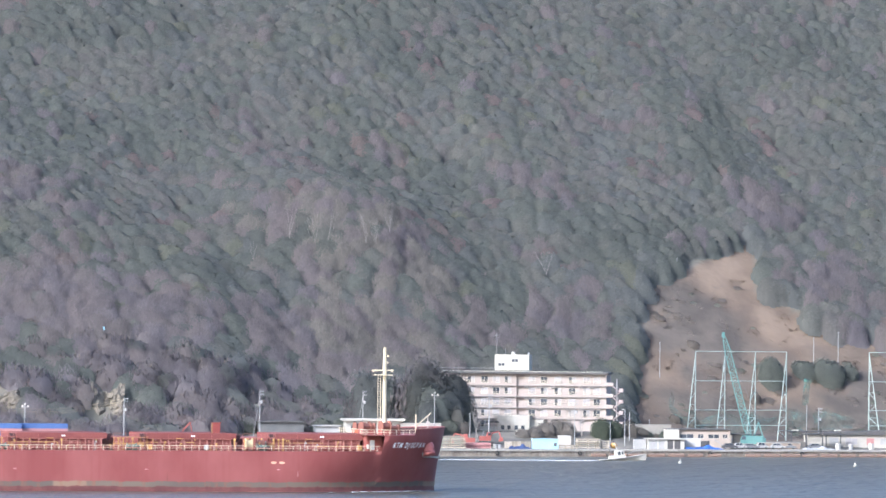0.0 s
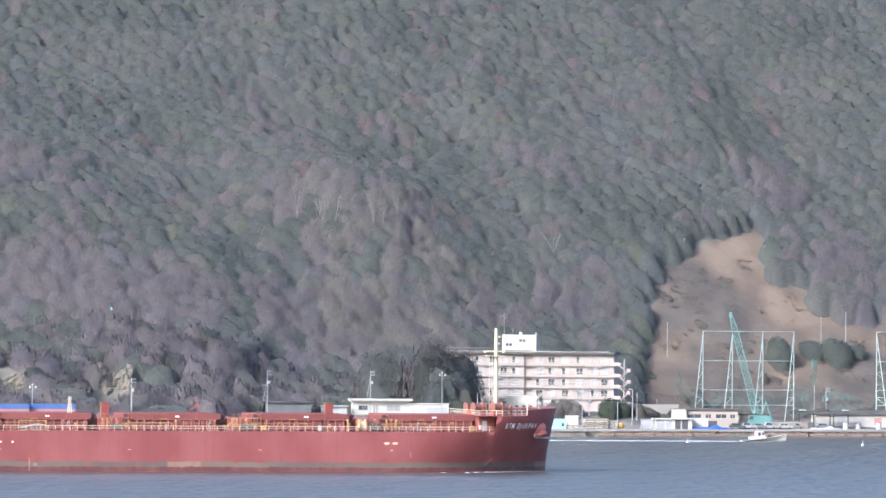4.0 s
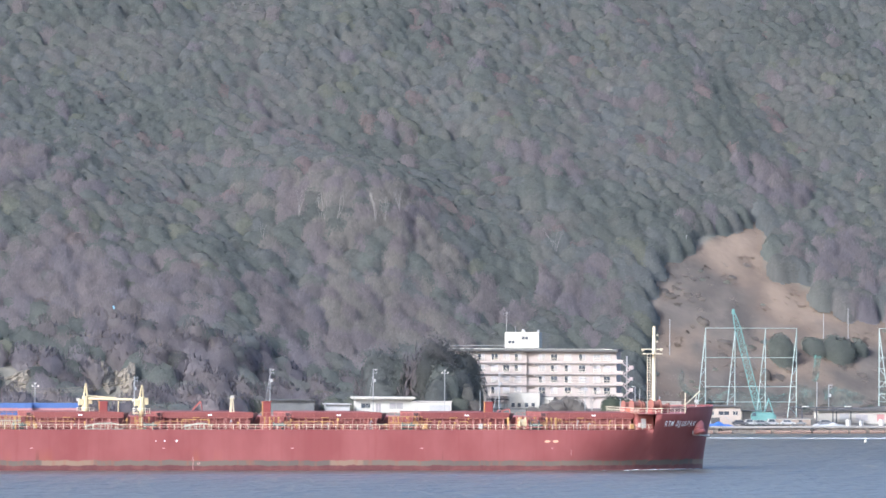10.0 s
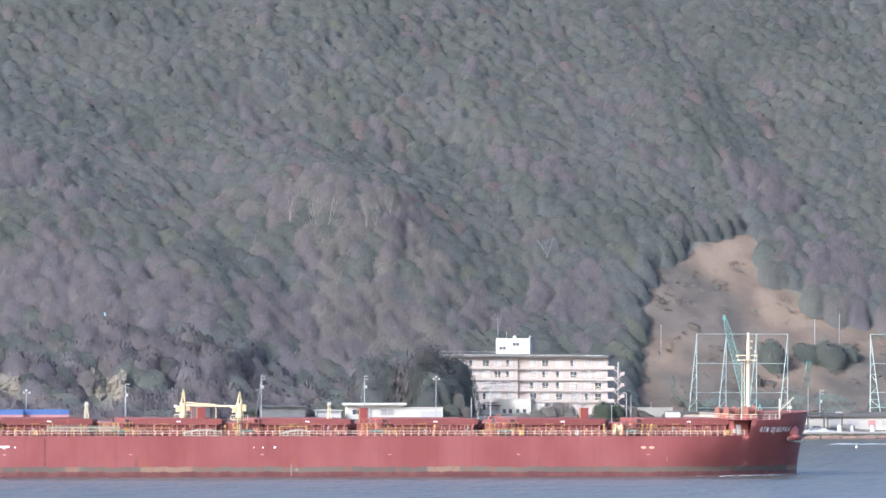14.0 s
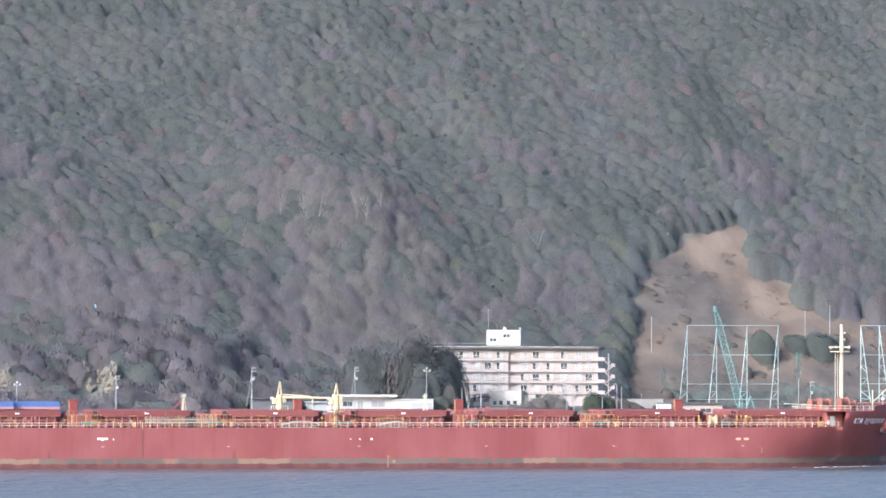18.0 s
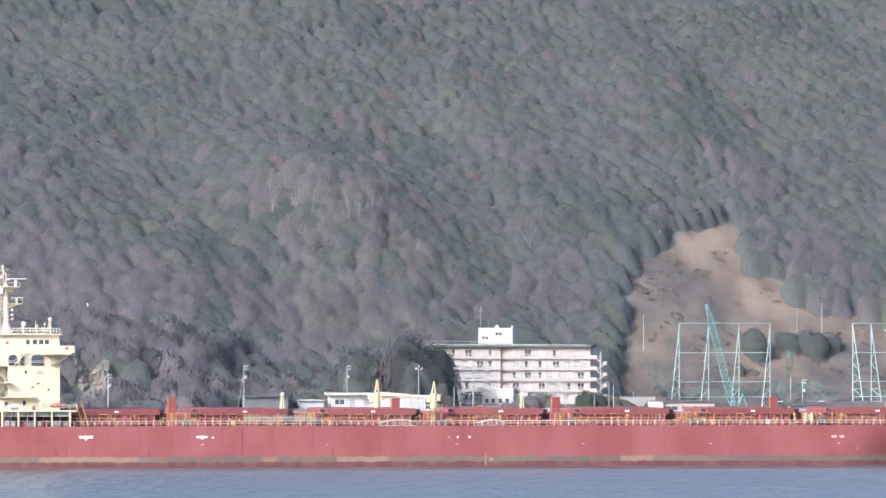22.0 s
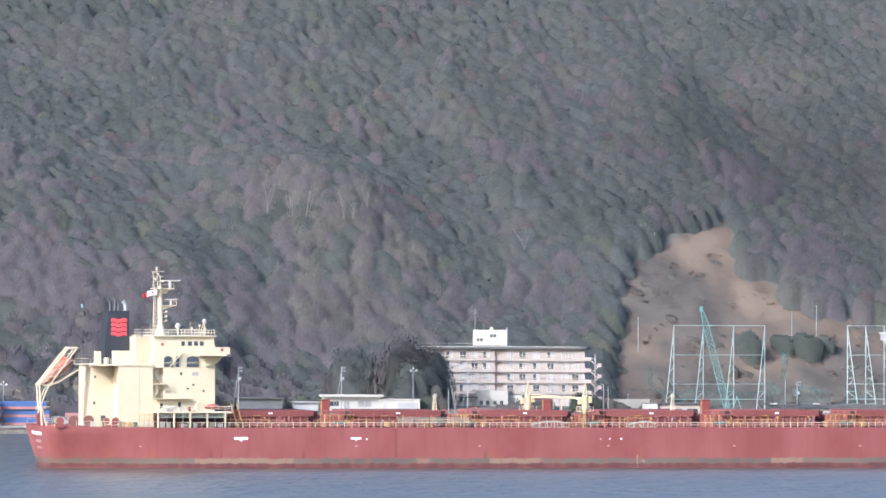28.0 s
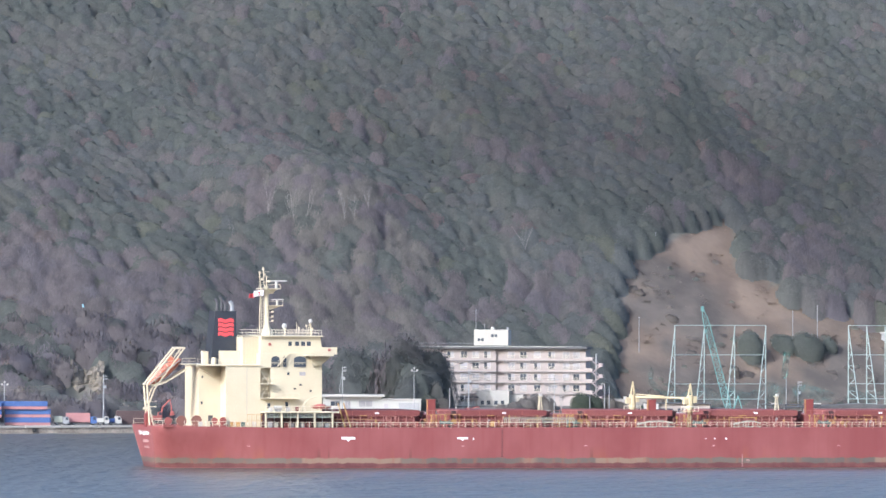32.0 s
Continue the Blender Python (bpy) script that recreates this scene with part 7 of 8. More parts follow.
hanging_net([g(81, 60, 11.5), g(85, 60, 9.5), g(89.6, 60, 11.6), g(93, 60, 9.5), g(98, 60, 11.8)], 6.0, 0.3, "torn green golf net drooping from the lower rail")
hanging_net([g(98.6, 63, 12.5), g(102, 63, 13), g(105, 63, 10)], 7.5, 0.8, "heap of green golf net gathered at the post")
hanging_net([g(103.4, 68, 20.8), g(105.4, 68, 20.2)], 7.5, 0.0, "bundled green golf net hanging from a line")
hanging_net([g(106, 66, 11), g(110, 66, 13), g(114, 66, 11), g(118, 66, 9)], 6.0, 0.4, "green golf net draped on the bank")
hanging_net([g(121, 60, 11.5), g(126, 60, 10), g(131, 60, 9)], 5.0, 0.4, "green golf net drooping from a rail")


def shed(name, label, x, d, w, depth, h, rise, wall_mat, roof_mat, openings=(), category="shed", z=None, turn=None, eave=0.4):
    """A low building: four thick walls, openings, a shallow mono-pitch or flat roof."""
    p = along(x, d)
    z = float(ground_z(p.x, p.y)) - 0.05 if z is None else z
    b = thing(name, label, category, pose(p.x, p.y, z, 0, 0, math.degrees(math.atan(0.38)) * 0.5 if turn is None else turn))
    part("wall", Shape().box(0, w, 0, depth, -0.8, h), wall_mat, b)
    part("roof", Shape().side([(-eave, h), (w + eave, h), (w + eave, h + 0.25), (w * 0.5, h + 0.25 + rise), (-eave, h + 0.25)], -eave * 1.5, depth + eave), roof_mat, b)
    for ox, oz, ow, oh, m in openings:
        o = part("window" if oz > 0.3 else "door", Shape().box(ox, ox + ow, -0.06, 0.02, oz, oz + oh), m, b)
        if m in (PANE, CURTAIN) and ow > 0.8:
            part("frame", Shape().box(ox + ow / 2 - 0.05, ox + ow / 2 + 0.05, -0.1, 0.0, oz, oz + oh).box(ox - 0.08, ox + ow + 0.08, -0.12, 0.0, oz - 0.1, oz), WHITE, o)
    return b


def build_sheds():
    shed("shed", "low grey shed with a white gable end", -45.0, 40, 11.6, 9, 3.4, 0.2, material("dark_grey_sheet", (0.075, 0.075, 0.078), (0.115, 0.113, 0.112), 0.85, fine=3), ROOFING, z=4.9, turn=8)
    part_of = shed("site_office", "white single-storey office with a flat roof", -22.4, 40, 15.0, 7, 3.6, 0.0, WHITE, WHITE, ((1.4, 1.4, 2.4, 1.2, PANE), (5.3, 0.2, 1.4, 2.5, CURTAIN), (9.0, 1.2, 3.6, 1.6, CURTAIN)), "office", z=5.0, turn=6)
    part("fascia", Shape().box(-0.8, 15.8, -1.4, 7.6, 3.85, 4.4), WHITE, part_of)
    shed("warehouse", "white flat-roofed store with a wide grey shutter", -7.6, 35.6, 10.8, 8, 3.1, 0.0, WHITE, WHITE, ((0.9, 0.5, 1.0, 1.5, CURTAIN), (4.8, 0.1, 5.6, 2.2, GREY)), z=4.95, turn=6, eave=0.15)
    shed("store_shed", "small grey shed beside the office", -30.5, 40, 6.5, 5, 2.4, 0.1, GREY, GREY, z=4.9, turn=6)
    # two-storey yard office
    o = shed("yard_office", "two-storey beige yard office with a dark roof", 64.2, 24, 17.0, 8, 4.9, 0.1, material("beige_render", (0.26, 0.215, 0.18), (0.34, 0.285, 0.245), 0.85, fine=3), ROOFING,
             ((3.4, 2.7, 3.6, 1.0, PANE), (8.3, 2.7, 1.4, 1.0, PANE), (11.1, 2.7, 2.8, 1.0, PANE), (15.0, 2.7, 1.2, 1.0, PANE), (9.0, 0.0, 2.4, 2.0, DARK)), "office", turn=4)
    part("stair_tower", Shape().box(-0.4, 3.0, -0.9, 6, -0.5, 5.0), WHITE, o, "white corner tower")
    part("outside_stair", Shape().rod((16.2, -1.0, 0), (12.6, -1.0, 2.4), 0.14, n=4).rod((16.2, -0.4, 0), (12.6, -0.4, 2.4), 0.14, n=4), GREY, o)
    shed("annex", "low tan annex under a dark roof", 82.2, 26, 7.5, 6, 3.4, 0.0, TIMBER, ROOFING, turn=4)
    b = shed("boat_house", "open-fronted white concrete shelter", 58.4, 11, 10.0, 5, 2.7, 0.0, WHITE, WHITE, ((0.4, 0.0, 2.2, 2.4, GREY), (3.0, 0.0, 1.6, 2.4, GREY), (5.4, 0.0, 1.5, 2.5, DARK), (7.3, 0.0, 1.6, 2.5, DARK)), "shelter", turn=6)
    shed("storage_box", "white box container on the quay", 68.6, 12, 4.2, 2.5, 2.7, 0.0, WHITE, WHITE, turn=4, eave=0.02)
    shed("storage_box", "grey box container on the quay", 54.9, 13, 3.2, 2.5, 2.3, 0.0, GREY, GREY, turn=6, eave=0.02)
    # dark open canopy and long low hall
    cp = along(97.5, 22)
    zc = float(ground_z(cp.x, cp.y))
    c = thing("canopy", "dark flat steel canopy on posts", "canopy", pose(cp.x, cp.y, zc, 0, 0, 10))
    part("roof", Shape().box(0, 14.5, 0, 5, 4.6, 4.85), DARK, c)
    for x in (0.6, 4.6, 9.2, 10.2, 14.2):
        part("post", Shape().box(x, x + 0.3, 0.1, 0.4, -0.3, 4.6), DARK, c)
    for x in (0.8, 12.6):
        part("lamp_box", Shape().box(x, x + 1.8, -0.4, 0.4, 4.85, 5.15, c=0.05), WHITE, c)
    shed("long_hall", "long low white hall with a dark roof", 103.0, 30, 40.0, 9, 2.9, 1.1, LIFTHOUSE, ROOFING, ((6.0, 0.0, 2.5, 2.2, GREY), (10.4, 0.4, 3.2, 1.6, CURTAIN), (16.2, 0.3, 2.0, 1.8, BRICKRED), (20, 0.4, 3, 1.6, GREY)), "hall", turn=4)
    shed("fence_wall", "low tan block wall along the yard", 88.5, 16, 12, 0.4, 1.6, 0.0, material("tan_block", (0.2, 0.155, 0.12), (0.28, 0.22, 0.175), 0.9), CONCRETE, category="wall", turn=12, eave=0.05)
    shed("fence_wall", "grey block wall at the foot of the slope", 52.5, 43, 13.5, 0.4, 1.9, 0.0, CONCRETE, CONCRETE, category="wall", turn=12, eave=0.05)
    shed("light_blue_shed", "small light blue sheet-metal shed on the quay", 27.6, 9, 6.8, 3.4, 2.45, 0.12, LIGHTBLUE, LIGHTBLUE, ((5.6, 0.8, 0.7, 0.9, DARK),), turn=6, eave=0.1)
    shed("white_booth", "white booth beside the blue shed", 34.6, 14, 3.2, 3, 3.3, 0.0, WHITE, WHITE, turn=6, eave=0.05)


build_sheds()


def build_yard():
    rng = random.Random(15)
    # stacks of boards
    for x, d, n, ln, lab in ((2.0, 8, 6, 7.6, "stack of weathered boards on the quay"), (39.2, 9, 5, 6.4, "stack of grey weathered boards on the quay"), (44.2, 9, 4, 4.0, "low stack of grey boards on the quay"), (34.2, 7.5, 2, 4.6, "low pile of brown boards")):
        p = along(x, d)
        s = thing("timber_stack", lab, "timber", pose(p.x, p.y, float(ground_z(p.x, p.y)), 0, 0, 10), "stacked timber on the quay")
        board = Shape().box(0, ln, 0, 2.2, 0, 0.34, c=0.04).mesh("board_layer", TIMBER)
        bear = Shape().box(0, 0.2, 0, 2.2, 0, 0.2).mesh("bearer", TIMBER)
        for k in range(n):
            part("board_layer", board, None, s, at=pose(rng.uniform(-0.25, 0.25), rng.uniform(-0.1, 0.1), 0.2 + k * 0.55))
            for j in (0.3, ln / 2, ln - 0.5):
                part("bearer", bear, None, s, at=pose(j, 0, k * 0.55))
    # tarpaulin heaps
    for x, w, h, m, lab in ((68.5, 11, 1.3, TARP, "blue tarpaulin heap on the quay"), (21.5, 6, 1.5, material("dark_blue_tarp", (0.01, 0.02, 0.07), (0.03, 0.05, 0.12), 0.6), "dark blue covered boat on the quay"), (101, 9, 1.0, GREY, "grey covered heap on the quay")):
        p = along(x, 8)
        f = lambda u, v: (w * u, 3.4 * v, h * (math.sin(math.pi * u) ** 0.4) * (math.sin(math.pi * v) ** 0.5) * (0.75 + 0.25 * math.sin(11 * u + 2 * v)) * (0.85 + 0.2 * math.sin(23 * u)))
        tagged(new("tarpaulin_heap", Shape().grid(f, 22, 8).mesh("tarpaulin_heap", m)), lab, "tarpaulin").matrix_basis = pose(p.x, p.y, float(ground_z(p.x, p.y)) - 0.05, 0, 0, 10)
    # tan plank fence and pallets
    p = along(20.0, 14)
    s = thing("plank_fence", "tan plank hoarding in the yard", "fence", pose(p.x, p.y, float(ground_z(p.x, p.y)), 0, 0, 8))
    for k in range(14):
        part("plank", Shape().box(k * 0.5, k * 0.5 + 0.46, 0, 0.06, 0, 1.9), TIMBER, s)
    p = along(8.5, 10)
    s = thing("pipe_bundle", "rust-red bundle of pipes on the quay", "pipes", pose(p.x, p.y, float(ground_z(p.x, p.y)), 0, 0, 10))
    for k in range(4):
        for j in range(3 - k // 2):
            part("pipe", Shape().rod((0, 0.3 + 0.45 * j + 0.2 * (k % 2), 0.22 + 0.4 * k), (8.0, 0.3 + 0.45 * j + 0.2 * (k % 2), 0.22 + 0.4 * k), 0.2, n=8), BRICKRED, s)
    # teal lattice crate behind the bow
    p = along(3.2, 14)
    s = thing("steel_trestle", "teal steel trestle standing in the yard", "trestle", pose(p.x, p.y, float(ground_z(p.x, p.y)), 0, 0, 6))
    part("frame", Shape().pipe([(0, 0, 2.9), (5, 0, 2.9)], 0.14, 4).pipe([(0, 0, 1.5), (5, 0, 1.5)], 0.12, 4), TEAL, s)
    for k in range(4):
        part("strut", rod((1.25 * k, 0, 1.5), (1.25 * k + 0.62, 0, 2.9), 0.1, n=4), TEAL, s)
        part("strut", rod((1.25 * k + 0.62, 0, 2.9), (1.25 * k + 1.25, 0, 1.5), 0.1, n=4), TEAL, s)
    for x in (0.1, 4.9):
        part("leg", rod((x, 0, 0), (x, 0, 2.9), 0.12, n=4), TEAL, s)
    # water tank, a yellow ball put in place of a small yellow machine
    p = along(49.2, 9)
    s = thing("yellow_yard_ball", "yellow ball standing in for a small machine on the quay", "buoy", pose(p.x, p.y, float(ground_z(p.x, p.y))))
    part("float", Shape().ball((0, 0, 0.95), 0.95, 12, 8, (1, 1, 0.85)), YELLOW, s, smooth=True)
    part("eye", Shape().rod((0, 0, 1.6), (0, 0, 2.1), 0.12, n=6), DARK, s)
    for x, d, r in ((36.4, 26, 0.9), (17.5, 10, 0.5), (18.6, 10, 0.5), (110.5, 11, 0.7), (114, 11, 0.6), (119.6, 11, 0.7)):
        p = along(x, d)
        s = thing("steel_drum", "weathered steel drum in the yard", "drum", pose(p.x, p.y, float(ground_z(p.x, p.y))), "drums in the yard")
        part("barrel", Shape().rod((0, 0, 0), (0, 0, r * 2.4), r, n=12), (GREY, BRICKRED, WHITE)[int(x) % 3], s)
        part("lid", Shape().rod((0, 0, r * 2.4), (0, 0, r * 2.45), r * 0.92, n=12), DARK, s)


build_yard()


def excavator(x, d, turn, mat, boom, label):
    p = along(x, d)
    e = thing("excavator", label, "excavator", pose(p.x, p.y, float(ground_z(p.x, p.y)), 0, 0, turn))
    part("upper_works", Shape().box(-1.6, 1.4, -1.3, 1.3, 1.1, 2.3, c=0.2), mat, e)
    c = part("cab", Shape().side([(0.1, 2.2), (1.4, 2.2), (1.3, 3.3), (0.3, 3.3)], -1.3, -0.2), mat, e)
    part("cab_window", Shape().side([(0.4, 2.5), (1.25, 2.5), (1.2, 3.15), (0.5, 3.15)], -1.34, -1.3), PANE, c)
    for y in (-1.15, 1.15):
        part("crawler_track", Shape().side([(-2.0, 0.2), (-1.7, 0), (1.7, 0), (2.0, 0.2), (2.0, 0.7), (1.7, 0.9), (-1.7, 0.9), (-2.0, 0.7)], y - 0.3, y + 0.3), RUBBER, e)
    part("boom", Shape().pipe([(1.2, 0, 1.8), boom[0], boom[1]], 0.24, 4), mat, e)
    a = part("stick", Shape().pipe([boom[1], boom[2]], 0.18, 4), mat, e)
    part("bucket", Shape().side([(boom[2][0] - 0.6, boom[2][2] - 0.9), (boom[2][0] + 0.5, boom[2][2] - 0.8), (boom[2][0] + 0.4, boom[2][2] + 0.2), (boom[2][0] - 0.3, boom[2][2] + 0.1)], -0.6, 0.6), mat, a)


excavator(15.0, 26, 10, EXRED, ((1.9, 0, 3.2), (3.6, 0, 3.6), (4.2, 0, 1.8)), "orange-red excavator with a folded arm")
excavator(10.5, 24, 190, EXRED, ((2.0, 0, 3.0), (3.8, 0, 3.4), (4.6, 0, 1.6)), "small orange-red excavator in the yard")
excavator(-66.5, 22, 12, EXRED, ((1.6, 0, 4.4), (3.6, 0, 6.6), (4.2, 0, 3.2)), "red excavator with its arm raised")


def containers():
    """Blue cargo bins with faded pink bases in stacks, and a brown container."""
    rng = random.Random(2)
    for x in (-105.4, -117.8, -130.4):
        for lv in range(3):
            p = along(x + rng.uniform(-0.5, 0.4), 11 + 0.4 * (lv % 2))
            c = thing("flat_rack", "blue steel cargo bin with faded pink base in a stack", "container", pose(p.x, p.y, 1.95 + 2.1 * lv, 0, 0, 8), "stacked bins on the quay")
            part("side_panel", Shape().box(0, 12.0, 0, 2.4, 0.75, 2.06, c=0.05), BLUE, c)
            part("base_beam", Shape().box(0.1, 11.9, 0.06, 2.34, 0.0, 0.75), BRICKRED, c, "faded pink base")
            for k in range(9):
                part("rib", box(0.2 + k * 1.44, 0.34 + k * 1.44, -0.08, 0.0, 0.75, 2.06), BLUE, c)
    p = along(-76.4, 13)
    c = thing("container", "dark brown steel container on the quay", "container", pose(p.x, p.y, 1.95, 0, 0, 8))
    m = material("dark_brown_steel", (0.05, 0.03, 0.03), (0.09, 0.055, 0.05), 0.7, fine=3)
    part("body", box(0, 9, 0, 2.4, 0.1, 3.7), m, c)
    for k in range(29):
        part("rib", box(0.2 + k * 0.305, 0.32 + k * 0.305, -0.05, 0.0, 0.35, 3.5), m, c)


containers()


def vehicle(x, d, label, cab_mat, box_mat, ln, h, name="lorry", turn=8):
    p = along(x, d)
    v = thing(name, label, name, pose(p.x, p.y, 1.95, 0, 0, turn))
    c = 1.7 if name != "van" else 1.2
    part("cab", Shape().side([(ln - c, 0.45), (ln, 0.45), (ln, 1.3), (ln - 0.3, 2.2), (ln - c, 2.25)], 0, 2.0), cab_mat, v)
    part("windscreen", Shape().side([(ln - 1.0, 1.35), (ln - 0.25, 1.35), (ln - 0.4, 2.05), (ln - 1.0, 2.05)], -0.03, 0.0), PANE, v)
    part("load_body", Shape().box(0, ln - c - 0.1, 0, 2.1, 0.75, h, c=0.06), box_mat, v)
    part("chassis", Shape().box(0.1, ln - 0.2, 0.5, 1.5, 0.45, 0.75), DARK, v)
    for wx in (0.8, 1.9, ln - 1.0) if ln > 5 else (0.8, ln - 0.9):
        for y in (0.05, 1.75):
            w = part("wheel", Shape().rod((wx, y, 0.42), (wx, y + 0.28, 0.42), 0.42, n=12), RUBBER, v)
            part("rim", Shape().rod((wx, y - 0.02, 0.42), (wx, y, 0.42), 0.22, n=10), GALV, w)


vehicle(-89.3, 12, "lorry with faded red body and blue cab on the quay", BLUE, BRICKRED, 8.0, 3.2)
vehicle(-81.4, 10, "white van parked on the quay", WHITE, WHITE, 3.2, 1.8, "van")
vehicle(-78.6, 11, "small white truck with a blue load", WHITE, BLUE, 3.6, 1.7, "truck")
vehicle(-92.4, 10, "pale green small lorry behind the bins", GALV, SAGE, 4.0, 2.4)
CARGREY = material("grey_car_paint", (0.11, 0.11, 0.115), (0.16, 0.16, 0.165), 0.4, fine=3)
CARWHITE = material("dull_white_car_paint", (0.25, 0.245, 0.24), (0.31, 0.30, 0.29), 0.4, fine=3)


def car(x, d, mat, label, turn, ln=4.1, tall=1.45):
    p = along(x, d)
    v = thing("car", label, "car", pose(p.x, p.y, 1.95, 0, 0, turn), "cars parked in the yard")
    k = ln / 4.1
    part("body", Shape().side([(0, 0.3), (4.1 * k, 0.3), (4.12 * k, 0.75), (3.2 * k, 0.92), (0.35 * k, 0.95), (0, 0.85)], 0, 1.7), mat, v)
    c = part("cabin", Shape().side([(0.35 * k, 0.9), (3.25 * k, 0.9), (2.6 * k, tall), (0.8 * k, tall)], 0.1, 1.6), mat, v)
    part("side_window", Shape().side([(0.65 * k, 0.97), (1.75 * k, 0.97), (1.75 * k, tall - 0.1), (0.95 * k, tall - 0.1)], 0.06, 0.1), PANE, c)
    part("side_window", Shape().side([(1.85 * k, 0.97), (2.95 * k, 0.97), (2.5 * k, tall - 0.1), (1.85 * k, tall - 0.1)], 0.06, 0.1), PANE, c)
    for wx in (0.75 * k, 3.3 * k):
        for y in (-0.02, 1.5):
            w = part("wheel", Shape().rod((wx, y, 0.31), (wx, y + 0.22, 0.31), 0.31, n=12), RUBBER, v)
            part("rim", Shape().rod((wx, y - 0.02, 0.31), (wx, y, 0.31), 0.17, n=10), GALV, w)


for x, m, ln, tall in ((79.0, DARK, 4.2, 1.5), (82.0, CARWHITE, 3.6, 1.65), (84.6, CARGREY, 4.3, 1.45), (88.2, CARWHITE, 3.4, 1.75), (92.0, CARWHITE, 4.2, 1.5), (95.2, CARGREY, 3.9, 1.5), (102.5, CARGREY, 4.3, 1.45)):
    car(x, 15, m, {DARK: "dark parked car in the yard", CARWHITE: "dull white parked car in the yard", CARGREY: "grey parked car in the yard"}[m], 6 + x % 5, ln, tall)


def pole(x, d, top, label, kind="utility", z=None, stay=None, r=0.14):
    p = along(x, d)
    g0 = float(ground_z(p.x, p.y)) - 0.4 if z is None else z
    u = thing("utility_pole" if kind == "utility" else "light_pole", label, "pole", pose(p.x, p.y, g0), "poles along the shore")
    h = top - g0
    part("shaft", rod((0, 0, 0), (0, 0, h), r, r * 0.65, 8), GALV, u)
    if kind == "utility":
        for k in (0.4, 1.2):
            part("crossarm", Shape().box(-0.15, 1.0, -0.06, 0.06, h - k - 0.1, h - k), GALV, u)
            for ix in (0.9, 0.45):
                part("insulator", Shape().rod((ix, 0, h - k), (ix, 0, h - k + 0.3), 0.09, n=6), GREY, u)
        part("transformer", Shape().rod((0.45, 0, h - 3.6), (0.45, 0, h - 2.8), 0.3, n=8), GREY, u)
    elif kind == "flood":
        part("crossarm", Shape().box(-0.9, 0.9, -0.05, 0.05, h - 0.8, h - 0.68), GALV, u)
        for sx in (-0.85, 0.6):
            part("floodlight", Shape().box(sx, sx + 0.45, -0.3, 0.1, h - 0.7, h - 0.25, c=0.06), WHITE, u)
        part("floodlight", Shape().box(-0.2, 0.25, -0.3, 0.1, h - 0.1, h + 0.3, c=0.06), WHITE, u)
    elif kind == "lamp":
        part("lamp_arm", Shape().rod((0, 0, h), (-0.6, 0, h + 0.15), 0.07, n=5).box(-1.0, -0.4, -0.15, 0.15, h + 0.05, h + 0.22), WHITE, u)
    if stay:
        part("stay_wire", rod((0, 0, h * 0.9), (stay, -0.5, 0), 0.06, n=4), GREY, u)
    return Vector((p.x, p.y, top))


poles = [pole(-45.1, 34, 17.0, "slender grey utility pole with a stay", stay=-1.8), pole(-17.8, 34, 17.0, "slender grey utility pole with a stay beside the white office", stay=-1.8),
         pole(1.3, 26, 16.5, "grey pole with floodlights beside the yard", "flood"), pole(15.9, 25, 16.3, "grey utility pole with a stay before the hotel", stay=-2.2, r=0.2),
         pole(39.0, 25, 14.8, "thin grey utility pole before the hotel"), pole(52.6, 25, 12.2, "street lamp on a grey pole", "lamp"), pole(10.8, 25, 11.2, "short grey pole in the yard", "plain"),
         pole(-79.8, 12, 15.1, "tall grey utility pole by the lorries", r=0.2), pole(-105.2, 12, 13.1, "grey pole with floodlights behind the bins", "flood"),
         pole(54.0, 30, 11.6, "plain grey steel pole", "plain"), pole(102.7, 30, 13.6, "thin grey pole behind the canopy", "plain"), pole(106.0, 30, 13.0, "pole with a small lattice head", "utility"),
         pole(48.6, 24, 9.0, "plain grey pole by the hedge", "plain")]
tagged(new("cable", Shape().pipe([poles[4] + Vector((0.5, 0, -0.3)), poles[3] + Vector((0.5, 0, -1.5)), poles[2] + Vector((0, 0, -1.2))], 0.035, 4).pipe([poles[4] + Vector((0.5, 0, -1.0)), poles[3] + Vector((0.5, 0, -2.2))], 0.035, 4).mesh("cable", DARK)), "overhead cables between the utility poles", "cable")
wires = Shape()
for dz in (0.3, 1.0, 1.5):
    a, b = poles[7] + Vector((0, 0, -dz)), Vector((-112, 2030, 12.6 - dz * 0.8))
    pts = [a.lerp(b, k / 8) + Vector((0, 0, -1.6 * math.sin(math.pi * k / 8))) for k in range(9)]
    wires.pipe(pts, 0.035, 4)
tagged(new("cable", wires.mesh("cable", material("wire_sheath", (0.2, 0.165, 0.11), (0.28, 0.23, 0.15), 0.7))), "sagging yellowish overhead cables", "cable")


def build_hut():
    x, y = 135.0, 2231.0
    h = thing("hut", "small white hut high on the slope", "hut", pose(x, y, float(ground_z(x, y)) - 0.4, 0, 0, -6))
    part("wall", Shape().box(0, 5, 0, 4, 0, 2.2), GREY, h)
    part("roof", Shape().side([(-0.4, 2.2), (5.4, 2.2), (5.4, 2.6), (2.5, 2.8), (-0.4, 2.6)], -0.5, 4.4), WHITE, h)


build_hut()


def slope_pole(x, y, h, label, lean=0.0):
    z = float(ground_z(x, y)) - 0.4
    u = thing("slope_pole", label, "pole", pose(x, y, z))
    part("shaft", rod((0, 0, 0), (lean, 0, h), 0.11, 0.08, 6), GALV, u)
    part("cap", Shape().box(-0.16 + lean, 0.16 + lean, -0.12, 0.12, h - 0.1, h + 0.15), GREY, u)


